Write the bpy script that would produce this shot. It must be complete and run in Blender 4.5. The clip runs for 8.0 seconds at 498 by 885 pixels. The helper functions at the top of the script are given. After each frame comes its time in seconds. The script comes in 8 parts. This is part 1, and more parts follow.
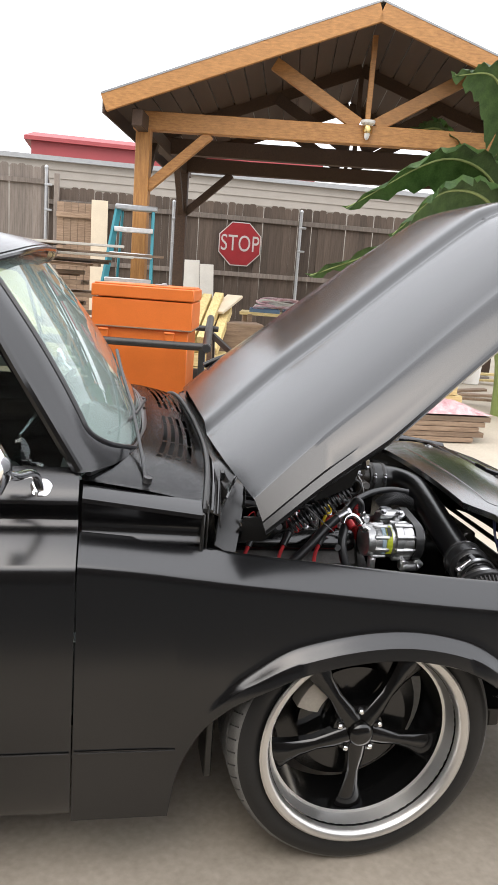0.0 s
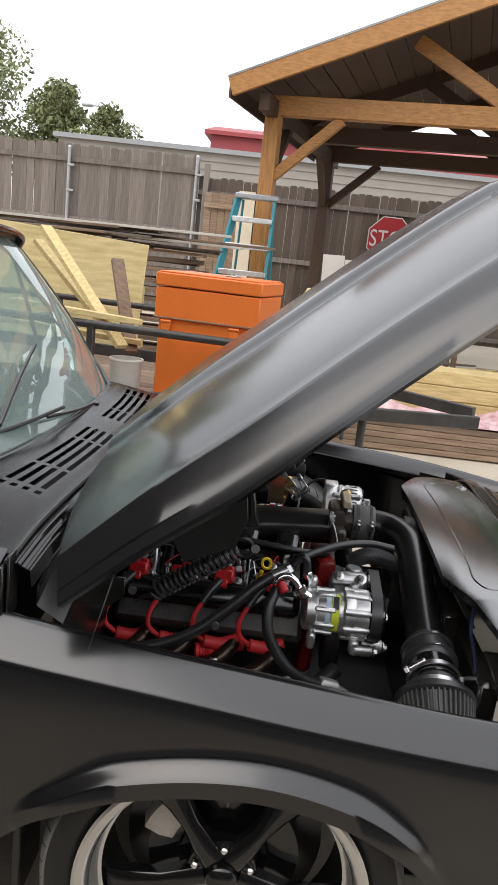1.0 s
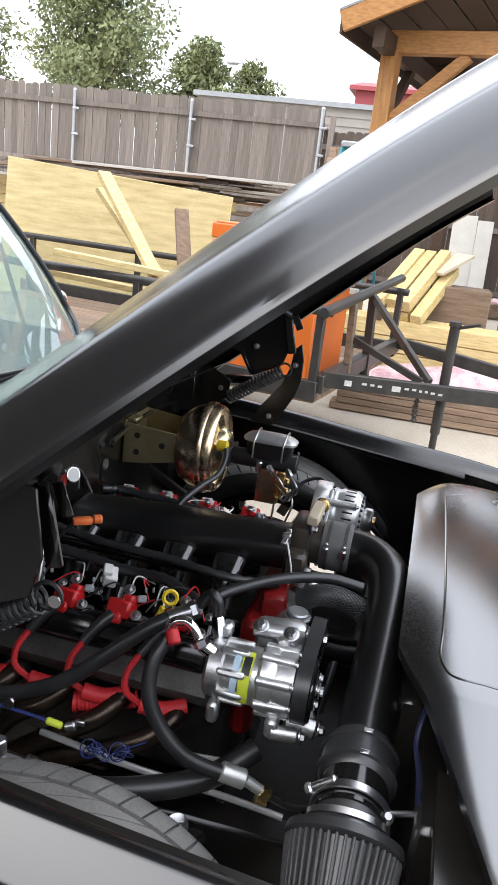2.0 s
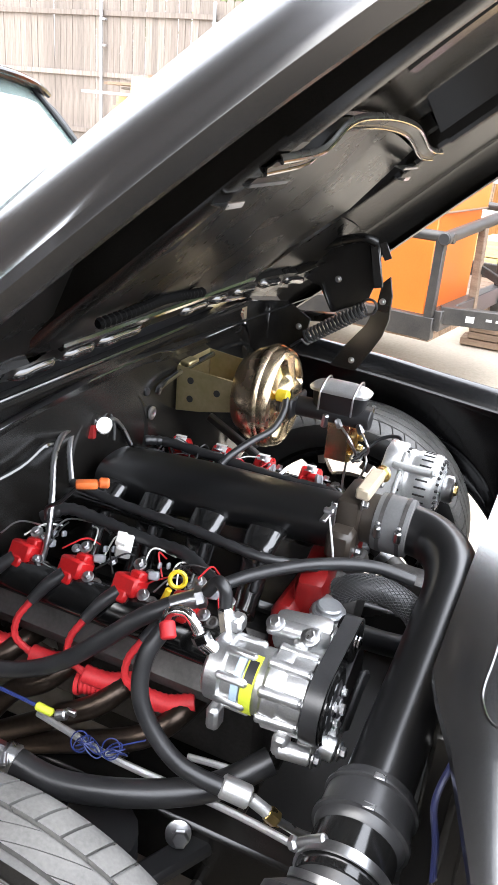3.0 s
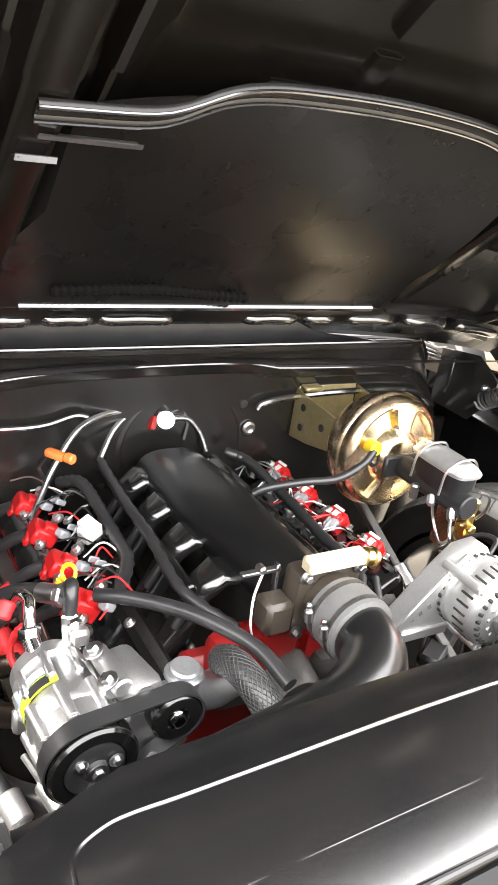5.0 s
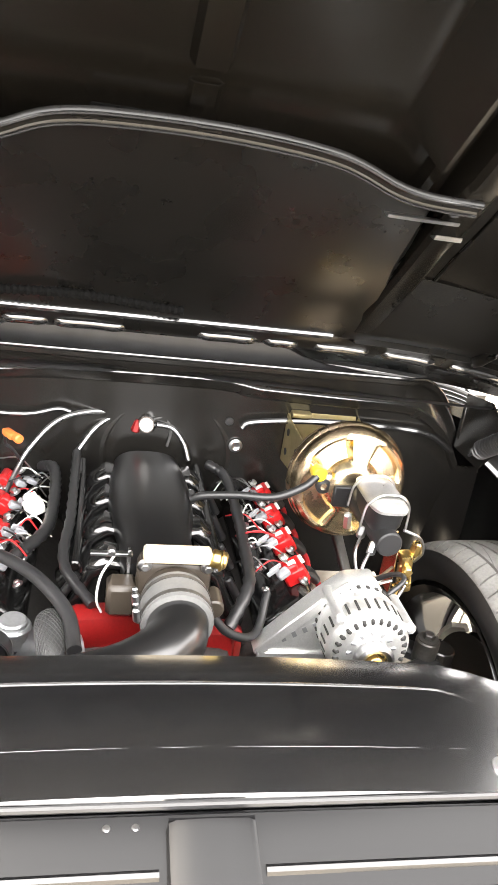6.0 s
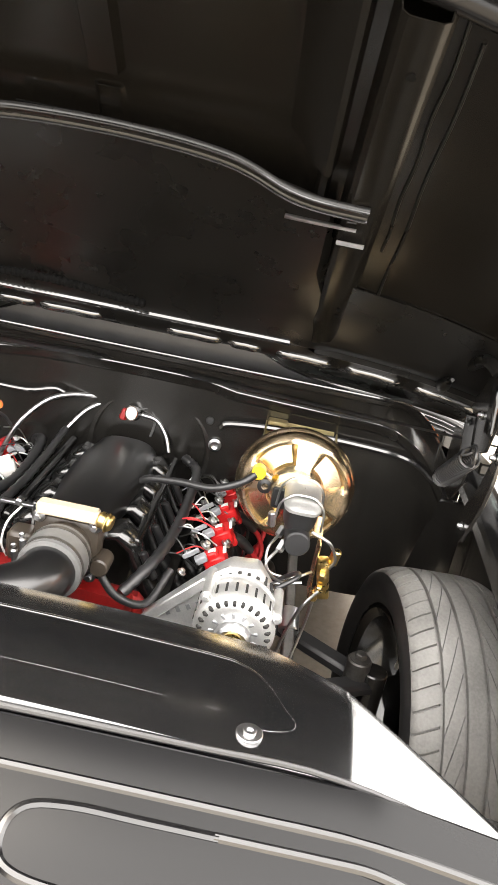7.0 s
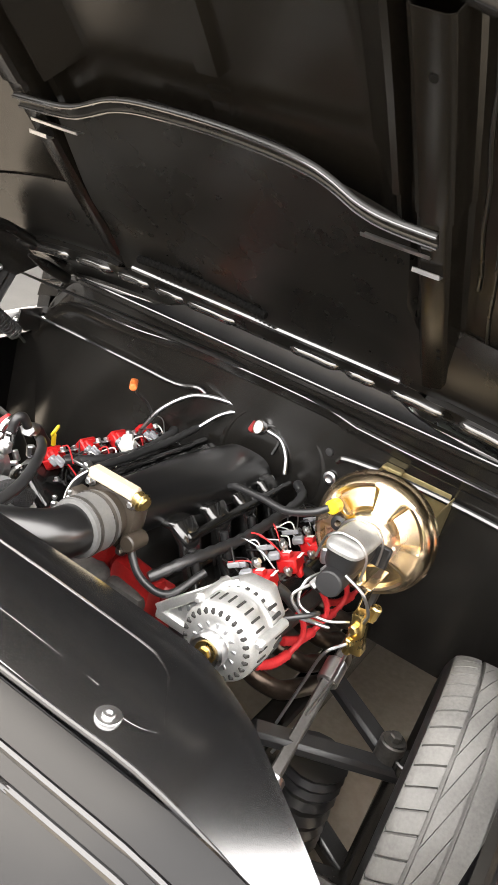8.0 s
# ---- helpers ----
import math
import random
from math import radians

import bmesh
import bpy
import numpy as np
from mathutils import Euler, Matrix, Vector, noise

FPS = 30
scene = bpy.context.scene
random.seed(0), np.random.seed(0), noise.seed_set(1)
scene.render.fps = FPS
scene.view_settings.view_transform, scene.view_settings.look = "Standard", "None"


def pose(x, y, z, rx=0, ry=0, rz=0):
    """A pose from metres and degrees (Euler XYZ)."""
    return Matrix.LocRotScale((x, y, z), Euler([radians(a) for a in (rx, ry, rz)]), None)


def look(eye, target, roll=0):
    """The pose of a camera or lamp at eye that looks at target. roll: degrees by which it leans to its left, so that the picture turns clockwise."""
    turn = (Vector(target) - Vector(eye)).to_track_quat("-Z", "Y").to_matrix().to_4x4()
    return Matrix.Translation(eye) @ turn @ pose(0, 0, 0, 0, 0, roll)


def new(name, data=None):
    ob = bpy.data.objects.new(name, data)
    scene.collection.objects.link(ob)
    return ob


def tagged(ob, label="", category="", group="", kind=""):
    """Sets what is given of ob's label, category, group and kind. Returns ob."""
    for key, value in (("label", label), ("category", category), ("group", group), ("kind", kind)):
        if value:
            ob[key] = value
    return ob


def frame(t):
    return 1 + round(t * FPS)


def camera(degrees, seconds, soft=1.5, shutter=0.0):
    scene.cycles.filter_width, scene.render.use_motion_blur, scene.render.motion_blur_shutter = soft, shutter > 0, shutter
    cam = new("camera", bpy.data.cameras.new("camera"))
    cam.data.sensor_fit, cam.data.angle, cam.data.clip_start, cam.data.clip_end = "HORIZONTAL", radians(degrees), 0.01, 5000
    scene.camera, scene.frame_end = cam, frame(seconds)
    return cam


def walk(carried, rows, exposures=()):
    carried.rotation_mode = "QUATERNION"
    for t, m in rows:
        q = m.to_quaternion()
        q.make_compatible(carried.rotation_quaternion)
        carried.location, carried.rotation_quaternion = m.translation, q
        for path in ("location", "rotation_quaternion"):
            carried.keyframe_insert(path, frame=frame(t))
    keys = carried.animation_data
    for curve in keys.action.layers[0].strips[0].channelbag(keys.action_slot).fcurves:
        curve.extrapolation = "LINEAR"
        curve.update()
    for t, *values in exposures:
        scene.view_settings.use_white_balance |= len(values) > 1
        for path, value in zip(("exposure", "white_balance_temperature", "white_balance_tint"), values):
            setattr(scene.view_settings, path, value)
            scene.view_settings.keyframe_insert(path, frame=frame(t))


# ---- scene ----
cam = camera(36.3, 8.0)
PATH = [
    (0, (-0.7257, -2.736, 1.6186), (-0.3829, -0.9106, 1.2206), 4.3),
    (0.5, (-0.305, -2.5074, 1.6366), (-0.0947, -0.6717, 1.1921), 4.8),
    (1, (0.0077, -2.2436, 1.6547), (-0.0594, -0.398, 1.212), 6.4),
    (1.2, (0.108, -2.103, 1.6433), (0.0309, -0.2643, 1.1712), 7.8),
    (2.3, (0.4964, -1.493, 1.6234), (0.002, 0.2357, 1.0096), 5.6),
    (2.5, (0.5247, -1.4283, 1.6205), (-0.012, 0.2662, 0.9507), 4.9),
    (3, (0.5458, -1.2898, 1.6091), (-0.1393, 0.3123, 0.8519), 5.0),
    (3.5, (0.5385, -1.1893, 1.6072), (-0.2323, 0.3712, 0.8462), 5.7),
    (4, (0.6798, -1.0354, 1.5777), (-0.4335, 0.2576, 0.7418), 7.6),
    (4.5, (0.8663, -0.9151, 1.5873), (-0.398, 0.2351, 0.757), 10.2),
    (4.7, (0.9294, -0.83, 1.5863), (-0.3979, 0.2628, 0.7779), 9.3),
    (5.8, (1.258, -0.2016, 1.6129), (-0.4494, 0.2349, 0.9052), 9.8),
    (6, (1.3158, -0.1247, 1.6205), (-0.3996, 0.2667, 0.9023), 8.8),
    (6.5, (1.3989, 0.1371, 1.611), (-0.3783, 0.408, 0.9954), 10.0),
    (7, (1.4493, 0.3412, 1.6196), (-0.3267, 0.314, 0.946), 11.4),
    (7.5, (1.4632, 0.5392, 1.61), (-0.2488, 0.1752, 0.8729), 11.5),
    (8, (1.3122, 0.7641, 1.6347), (-0.2888, 0.0256, 0.927), 17.1),
]
EXPOSURES = [(0.0, 0.12, 6500, 10), (0.5, -0.22, 6500, 10), (1.0, -0.25, 6500, 10), (1.2, -0.15, 6500, 10), (2.3, 0.45, 6050, 10), (2.6, 0.6, 6050, 10), (3.0, 1.75, 6200, 10), (3.5, 2.15, 6300, 10),
             (4.0, 2.1, 6600, 10), (4.5, 2.45, 6750, 10), (4.7, 2.42, 6800, 10), (6.0, 2.65, 7050, 10), (6.5, 2.25, 7050, 10), (7.0, 2.1, 7200, 10), (8.0, 2.1, 7100, 10)]
SKY_STRENGTH, SUN_STRENGTH = 0.1, 1.2
walk(cam, [(t, look(eye, target, roll)) for t, eye, target, roll in PATH], EXPOSURES)

# ---- world, sun, exposure ----
world = bpy.data.worlds.new("overcast_sky")
scene.world = world
world.use_nodes = True
wn, wl = world.node_tree.nodes, world.node_tree.links
wn.clear()
sky = wn.new("ShaderNodeTexSky")
sky.sky_type, sky.sun_disc = "NISHITA", False
sky.sun_elevation, sky.sun_rotation = radians(52), radians(215)
sky.air_density, sky.dust_density, sky.ozone_density = 1.0, 6.0, 0.6
wmix = wn.new("ShaderNodeMix")
wmix.data_type = "RGBA"
wmix.inputs["Factor"].default_value = 0.86
wmix.inputs["B"].default_value = (10.5, 10.6, 11.0, 1)
wbg = wn.new("ShaderNodeBackground")
wbg.inputs["Strength"].default_value = SKY_STRENGTH
wout = wn.new("ShaderNodeOutputWorld")
wl.new(sky.outputs["Color"], wmix.inputs["A"])
# thin cloud structure, so that gloss has something soft to mirror
wtc = wn.new("ShaderNodeTexCoord")
wnoise = wn.new("ShaderNodeTexNoise")
wnoise.inputs["Scale"].default_value, wnoise.inputs["Detail"].default_value = 2.2, 5.0
wramp = wn.new("ShaderNodeMapRange")
wramp.inputs["From Min"].default_value, wramp.inputs["From Max"].default_value = 0.3, 0.7
wramp.inputs["To Min"].default_value, wramp.inputs["To Max"].default_value = 0.85, 1.12
# an overcast sky is brighter overhead than at the horizon
wsep = wn.new("ShaderNodeSeparateXYZ")
wgrad = wn.new("ShaderNodeMapRange")
wgrad.inputs["From Min"].default_value, wgrad.inputs["From Max"].default_value = 0.0, 1.0
wgrad.inputs["To Min"].default_value, wgrad.inputs["To Max"].default_value = 1.6, 2.5
wboth = wn.new("ShaderNodeMath")
wboth.operation = "MULTIPLY"
wmul = wn.new("ShaderNodeVectorMath")
wmul.operation = "SCALE"
wl.new(wtc.outputs["Generated"], wnoise.inputs["Vector"])
wl.new(wnoise.outputs["Fac"], wramp.inputs["Value"])
wl.new(wmix.outputs["Result"], wmul.inputs[0])
wl.new(wtc.outputs["Generated"], wsep.inputs["Vector"])
wl.new(wsep.outputs["Z"], wgrad.inputs["Value"])
wl.new(wramp.outputs["Result"], wboth.inputs[0])
wl.new(wgrad.outputs["Result"], wboth.inputs[1])
wl.new(wboth.outputs["Value"], wmul.inputs["Scale"])
wl.new(wmul.outputs["Vector"], wbg.inputs["Color"])
wl.new(wbg.outputs["Background"], wout.inputs["Surface"])

sun_data = bpy.data.lights.new("sun", "SUN")
sun_data.energy, sun_data.angle, sun_data.color = SUN_STRENGTH, radians(55), (1.0, 0.95, 0.88)
sun = new("sun", sun_data)
sun.matrix_world = look((-3.0, -4.0, 7.0), (0.4, 0.3, 0.5))


# ---- materials ----
def mat(name, col, rough=0.5, metal=0.0, var=0.12, scale=12.0, fine=160.0, bump=0.0, col2=None, rvar=0.08, rand=0.0,
        coat=0.0, stretch=(1, 1, 1), spec=0.5):
    m = bpy.data.materials.new(name)
    m.use_nodes = True
    nt = m.node_tree
    n, l = nt.nodes, nt.links
    b = n["Principled BSDF"]
    b.inputs["Metallic"].default_value = metal
    b.inputs["Coat Weight"].default_value = coat
    b.inputs["Coat Roughness"].default_value = 0.08
    b.inputs["Specular IOR Level"].default_value = spec
    tc = n.new("ShaderNodeTexCoord")
    mp = n.new("ShaderNodeMapping")
    mp.inputs["Scale"].default_value = stretch
    l.new(tc.outputs["Object"], mp.inputs["Vector"])
    n1, n2 = n.new("ShaderNodeTexNoise"), n.new("ShaderNodeTexNoise")
    n1.inputs["Scale"].default_value, n1.inputs["Detail"].default_value = scale, 6.0
    n2.inputs["Scale"].default_value, n2.inputs["Detail"].default_value = fine, 3.0
    for q in (n1, n2):
        l.new(mp.outputs["Vector"], q.inputs["Vector"])
    ramp = n.new("ShaderNodeValToRGB")
    c2 = col2 or [min(1.0, c * (1 + var)) for c in col]
    ramp.color_ramp.elements[0].position, ramp.color_ramp.elements[1].position = 0.32, 0.68
    ramp.color_ramp.elements[0].color = (*[c * (1 - var) for c in col], 1)
    ramp.color_ramp.elements[1].color = (*c2, 1)
    avg = n.new("ShaderNodeMath")
    avg.operation = "MULTIPLY_ADD"
    avg.inputs[1].default_value = 0.35
    l.new(n2.outputs["Fac"], avg.inputs[0])
    half = n.new("ShaderNodeMath")
    half.operation = "MULTIPLY"
    half.inputs[1].default_value = 0.65
    l.new(n1.outputs["Fac"], half.inputs[0])
    l.new(half.outputs[0], avg.inputs[2])
    l.new(avg.outputs[0], ramp.inputs["Fac"])
    colour = ramp.outputs["Color"]
    if rand:
        info = n.new("ShaderNodeObjectInfo")
        mr = n.new("ShaderNodeMapRange")
        mr.inputs["To Min"].default_value, mr.inputs["To Max"].default_value = 1 - rand, 1 + rand
        l.new(info.outputs["Random"], mr.inputs["Value"])
        sc = n.new("ShaderNodeVectorMath")
        sc.operation = "SCALE"
        l.new(colour, sc.inputs[0])
        l.new(mr.outputs["Result"], sc.inputs["Scale"])
        colour = sc.outputs["Vector"]
    l.new(colour, b.inputs["Base Color"])
    rr = n.new("ShaderNodeMapRange")
    rr.inputs["To Min"].default_value, rr.inputs["To Max"].default_value = max(0.02, rough - rvar), min(1.0, rough + rvar)
    l.new(n1.outputs["Fac"], rr.inputs["Value"])
    l.new(rr.outputs["Result"], b.inputs["Roughness"])
    if bump:
        bp = n.new("ShaderNodeBump")
        bp.inputs["Strength"].default_value, bp.inputs["Distance"].default_value = bump, 0.004
        l.new(avg.outputs[0], bp.inputs["Height"])
        l.new(bp.outputs["Normal"], b.inputs["Normal"])
    return m


def glass_mat(name, tint, rough=0.0):
    m = bpy.data.materials.new(name)
    m.use_nodes = True
    b = m.node_tree.nodes["Principled BSDF"]
    b.inputs["Base Color"].default_value = (*tint, 1)
    b.inputs["Transmission Weight"].default_value = 1.0
    b.inputs["Roughness"].default_value = rough
    b.inputs["IOR"].default_value = 1.45
    return m


def wood_mat(name, col, col2, rough=0.65, axis=0, rand=0.15, scale=6.0):
    stretch = [9, 9, 9]
    stretch[axis] = 0.7
    return mat(name, col, rough, 0, 0.25, scale, 40, 0.25, col2, 0.1, rand, stretch=tuple(stretch))


PAINT = mat("satin_black_paint", (0.005, 0.005, 0.0055), 0.20, 0.0, 0.10, 3.0, 600, 0.006, rvar=0.03, spec=0.8, coat=0.2)
PAINT.node_tree.nodes["Principled BSDF"].inputs["Coat Roughness"].default_value = 0.16
FRONTPAINT = mat("worn_satin_black_paint", (0.007, 0.007, 0.0075), 0.22, 0.0, 0.10, 3.0, 600, 0.006, rvar=0.04, spec=0.2)
FRONTPAINT.node_tree.nodes["Principled BSDF"].inputs["Coat Roughness"].default_value = 0.36
UNDERHOOD = mat("brown_black_inner_paint", (0.0050, 0.0044, 0.0036), 0.24, 0.0, 0.25, 3.0, 200, 0.02, rvar=0.08, spec=0.3)
UNDER = mat("black_undercoat", (0.0115, 0.0106, 0.0095), 0.25, 0.0, 0.25, 7.0, 240, 0.03, rvar=0.07, spec=0.75)
GLOSS = mat("gloss_black_enamel", (0.006, 0.006, 0.006), 0.13, 0.0, 0.2, 9, 200, 0.01, rvar=0.05, spec=0.8)
PLASTIC = mat("black_plastic", (0.016, 0.016, 0.017), 0.45, 0.0, 0.2, 14, 420, 0.12, rvar=0.08)
RUBBER = mat("black_rubber", (0.020, 0.020, 0.021), 0.36, 0.0, 0.3, 20, 300, 0.08, spec=0.7)
TYRE = mat("tyre_rubber", (0.14, 0.137, 0.13), 0.65, 0.0, 0.25, 9, 180, 0.15, (0.20, 0.195, 0.185))
COVERM = mat("satin_black_cover_paint", (0.005, 0.005, 0.0055), 0.19, 0.0, 0.1, 4, 500, 0.005, rvar=0.02, spec=1.0, coat=1.0)
COVERM.node_tree.nodes["Principled BSDF"].inputs["Coat IOR"].default_value = 2.1
COVERM.node_tree.nodes["Principled BSDF"].inputs["Coat Roughness"].default_value = 0.18
MANI = mat("moulded_manifold", (0.006, 0.006, 0.0064), 0.28, 0.0, 0.1, 5, 420, 0.006, rvar=0.015, spec=0.9)
RUNNER = mat("glossy_runner", (0.012, 0.012, 0.012), 0.10, 0.0, 0.2, 14, 300, 0.0, rvar=0.03, coat=1.0, spec=1.0)
HOLE = mat("open_hole_black", (0.003, 0.003, 0.003), 0.9, 0.0, 0.2, 20, 200, spec=0.1)
RUNNERM = mat("moulded_runner_black", (0.010, 0.010, 0.010), 0.15, 0.0, 0.2, 14, 300, 0.0, rvar=0.04, spec=1.0, coat=0.5)
ALUW = mat("pale_cast_aluminium", (0.72, 0.72, 0.71), 0.40, 0.8, 0.14, 22, 320, 0.15, rvar=0.08)
TYRE_SIDE = mat("tyre_sidewall", (0.011, 0.011, 0.011), 0.45, 0.0, 0.3, 9, 180, 0.1)
ALU = mat("cast_aluminium", (0.66, 0.66, 0.66), 0.38, 0.95, 0.14, 22, 320, 0.25, rvar=0.1)
POLISH = mat("polished_aluminium", (0.80, 0.79, 0.77), 0.36, 1.0, 0.05, 6, 300, 0.02, rvar=0.05)
STEEL = mat("zinc_steel", (0.55, 0.55, 0.56), 0.3, 1.0, 0.12, 30, 300, 0.05)
CHROME = mat("chrome", (0.86, 0.86, 0.87), 0.06, 1.0, 0.02, 10, 200, 0.0, rvar=0.02)
ZINC = mat("olive_zinc_plate", (0.55, 0.46, 0.22), 0.42, 0.85, 0.18, 14, 90, 0.05, (0.62, 0.52, 0.30), rvar=0.1)
GREYPLUG = mat("grey_plug_plastic", (0.30, 0.31, 0.33), 0.4, 0.0, 0.12, 20, 200)
GOLD = mat("yellow_zinc", (0.80, 0.68, 0.38), 0.26, 1.0, 0.14, 9, 60, 0.02, (0.86, 0.64, 0.50), rvar=0.08)
BRASS = mat("brass_fitting", (0.72, 0.53, 0.22), 0.28, 1.0, 0.15, 30, 200, 0.05)
RED = mat("red_coil_plastic", (0.55, 0.012, 0.014), 0.38, 0.0, 0.15, 20, 200, 0.05, rand=0.1)
REDBOOT = mat("red_silicone", (0.60, 0.025, 0.03), 0.55, 0.0, 0.18, 20, 260, 0.1)
REDPAINT = mat("red_engine_paint", (0.25, 0.010, 0.010), 0.35, 0.0, 0.2, 16, 200, 0.06)
ORANGE = mat("orange_paint", (0.72, 0.17, 0.025), 0.42, 0.0, 0.08, 5, 120, 0.05, rvar=0.08)
ORCLIP = mat("orange_plastic", (0.85, 0.20, 0.05), 0.4, 0.0, 0.1, 20, 200)
YELLOW = mat("yellow_plastic", (0.85, 0.62, 0.03), 0.4, 0.0, 0.1, 20, 200)
YGREEN = mat("yellow_green_label", (0.62, 0.70, 0.05), 0.4, 0.0, 0.06, 20, 200)
WHITE = mat("white_plastic", (0.78, 0.77, 0.74), 0.45, 0.0, 0.06, 20, 200)
PALEBLUE = mat("pale_blue_label", (0.45, 0.58, 0.68), 0.4, 0.0, 0.06, 20, 200)
CREAM = mat("cream_plastic", (0.52, 0.44, 0.32), 0.45, 0.0, 0.08, 20, 200)
DARKGROUND = mat("unseen_dark_ground", (0.05, 0.049, 0.047), 0.85, 0.0, 0.2, 3, 120, 0.3, (0.075, 0.073, 0.069))
# concrete darkened to carry the shade beside and under the truck
SHADECONCRETE = mat("shade_toned_concrete", (0.31, 0.27, 0.215), 0.82, 0.0, 0.25, 1.6, 45, 0.3, (0.38, 0.33, 0.27), 0.06)
UNSEENWALL = wood_mat("unseen_wall_boards", (0.05, 0.040, 0.032), (0.08, 0.064, 0.05), 0.7, 0, 0.1)
DARKFENCE = wood_mat("dark_fence_boards", (0.075, 0.055, 0.043), (0.125, 0.095, 0.075), 0.85, 2, 0.25, 3.5)
BLUE = mat("blue_wire", (0.02, 0.035, 0.16), 0.45, 0.0, 0.1, 20, 200)
NAVY = mat("navy_cable", (0.010, 0.012, 0.040), 0.3, 0.0, 0.1, 20, 200)
BROWN = mat("dark_bronze", (0.045, 0.036, 0.028), 0.32, 0.0, 0.1, 20, 200)
HEADER = mat("header_steel", (0.065, 0.048, 0.037), 0.32, 0.85, 0.35, 14, 120, 0.1)
DARKIN = mat("dark_interior", (0.02, 0.019, 0.018), 0.75, 0.0, 0.25, 9, 120, 0.1)
CALIPER = mat("caliper_paint", (0.50, 0.46, 0.40), 0.5, 0.2, 0.15, 15, 150, 0.1)
IRON = mat("cast_iron", (0.10, 0.095, 0.09), 0.5, 0.7, 0.3, 18, 150, 0.15)
GLASS = glass_mat("side_window_glass", (0.80, 0.93, 0.90))
# less than full transmission puts a pale sky sheen into the glass
SCREEN = glass_mat("sheen_windshield_glass", (0.72, 0.86, 0.82))
SCREEN.node_tree.nodes["Principled BSDF"].inputs["Transmission Weight"].default_value = 0.84
SEAL = mat("grey_seal", (0.05, 0.05, 0.05), 0.55, 0.0, 0.2, 30, 200, 0.1)

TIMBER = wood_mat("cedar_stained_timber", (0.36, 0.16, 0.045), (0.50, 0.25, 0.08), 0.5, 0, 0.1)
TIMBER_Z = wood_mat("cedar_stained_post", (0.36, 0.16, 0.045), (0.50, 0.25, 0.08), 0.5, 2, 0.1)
# dark brown for soffit boards; on rear timbers it paints in roof shade
SOFFIT_SHADE = wood_mat("dark_shaded_boards", (0.055, 0.030, 0.017), (0.085, 0.048, 0.028), 0.7, 1, 0.15)
GREYWOOD = wood_mat("weathered_fence_boards", (0.15, 0.125, 0.105), (0.24, 0.205, 0.18), 0.85, 2, 0.22, 3.5)
PINE = wood_mat("treated_pine", (0.56, 0.42, 0.17), (0.70, 0.56, 0.28), 0.7, 0, 0.15)
PINEY = wood_mat("treated_pine_long", (0.56, 0.42, 0.17), (0.70, 0.56, 0.28), 0.7, 1, 0.15)
PLY = wood_mat("plywood_face", (0.74, 0.58, 0.25), (0.84, 0.70, 0.38), 0.65, 0, 0.05, 3.0)
OLDWOOD = wood_mat("old_planks", (0.20, 0.13, 0.085), (0.32, 0.23, 0.16), 0.85, 0, 0.3)
ROOFMETAL = mat("grey_metal_roof", (0.30, 0.31, 0.32), 0.4, 0.5, 0.1, 8, 100)
SIDING = mat("grey_siding", (0.26, 0.24, 0.215), 0.7, 0.0, 0.10, 1.5, 40)
REDROOF = mat("red_metal_roof", (0.32, 0.055, 0.06), 0.6, 0.0, 0.1, 1.2, 30)
GALV = mat("galvanised_pipe", (0.42, 0.43, 0.44), 0.42, 0.8, 0.12, 20, 160)
TRAILER = mat("black_trailer_paint", (0.022, 0.022, 0.023), 0.42, 0.0, 0.3, 12, 160, 0.08, (0.05, 0.045, 0.04))
SIGNRED = mat("stop_sign_red", (0.27, 0.018, 0.024), 0.4, 0.0, 0.1, 6, 100)
SIGNWHITE = mat("stop_sign_white", (0.48, 0.46, 0.45), 0.4, 0.0, 0.08, 6, 100)
TEAL = mat("teal_fibreglass", (0.03, 0.22, 0.27), 0.45, 0.0, 0.12, 10, 160)
PALE = mat("pale_board", (0.55, 0.53, 0.48), 0.7, 0.0, 0.1, 4, 60)
BEIGE = mat("beige_board", (0.58, 0.50, 0.38), 0.7, 0.0, 0.1, 4, 60)
PINK = mat("pink_cloth", (0.62, 0.28, 0.32), 0.85, 0.0, 0.35, 12, 90, 0.3, (0.75, 0.60, 0.60))
BARK = mat("bark", (0.10, 0.075, 0.055), 0.9, 0.0, 0.3, 14, 90, 0.4)
LEAF = mat("tree_leaf", (0.13, 0.18, 0.07), 0.6, 0.0, 0.35, 0.5, 6, 0, (0.30, 0.32, 0.15))
BANANA = mat("banana_leaf", (0.045, 0.115, 0.022), 0.42, 0.0, 0.3, 8, 60, 0.15, (0.11, 0.20, 0.055))
BANANA_RIB = mat("banana_rib", (0.22, 0.28, 0.09), 0.5, 0.0, 0.15, 10, 60)
WRITE = mat("faded_white_lettering", (0.50, 0.50, 0.48), 0.6, 0.0, 0.2, 40, 200)

# pane of the windscreen and door: thin glass that lets daylight in
CONCRETE = mat("concrete_slab", (0.44, 0.385, 0.30), 0.85, 0.0, 0.16, 1.1, 45, 0.25, (0.55, 0.49, 0.40), 0.06)


# ---- mesh helpers ----
def finish(ob, smooth=True):
    me = ob.data
    if smooth:
        for f in me.polygons:
            f.use_smooth = True
        me.set_sharp_from_angle(angle=radians(38))
    return ob


def thing(name, base, label, category, group="", kind=""):
    ob = new(name)
    ob.location = base
    ob.empty_display_size = 0.1
    tagged(ob, label, category, group, kind)
    return ob


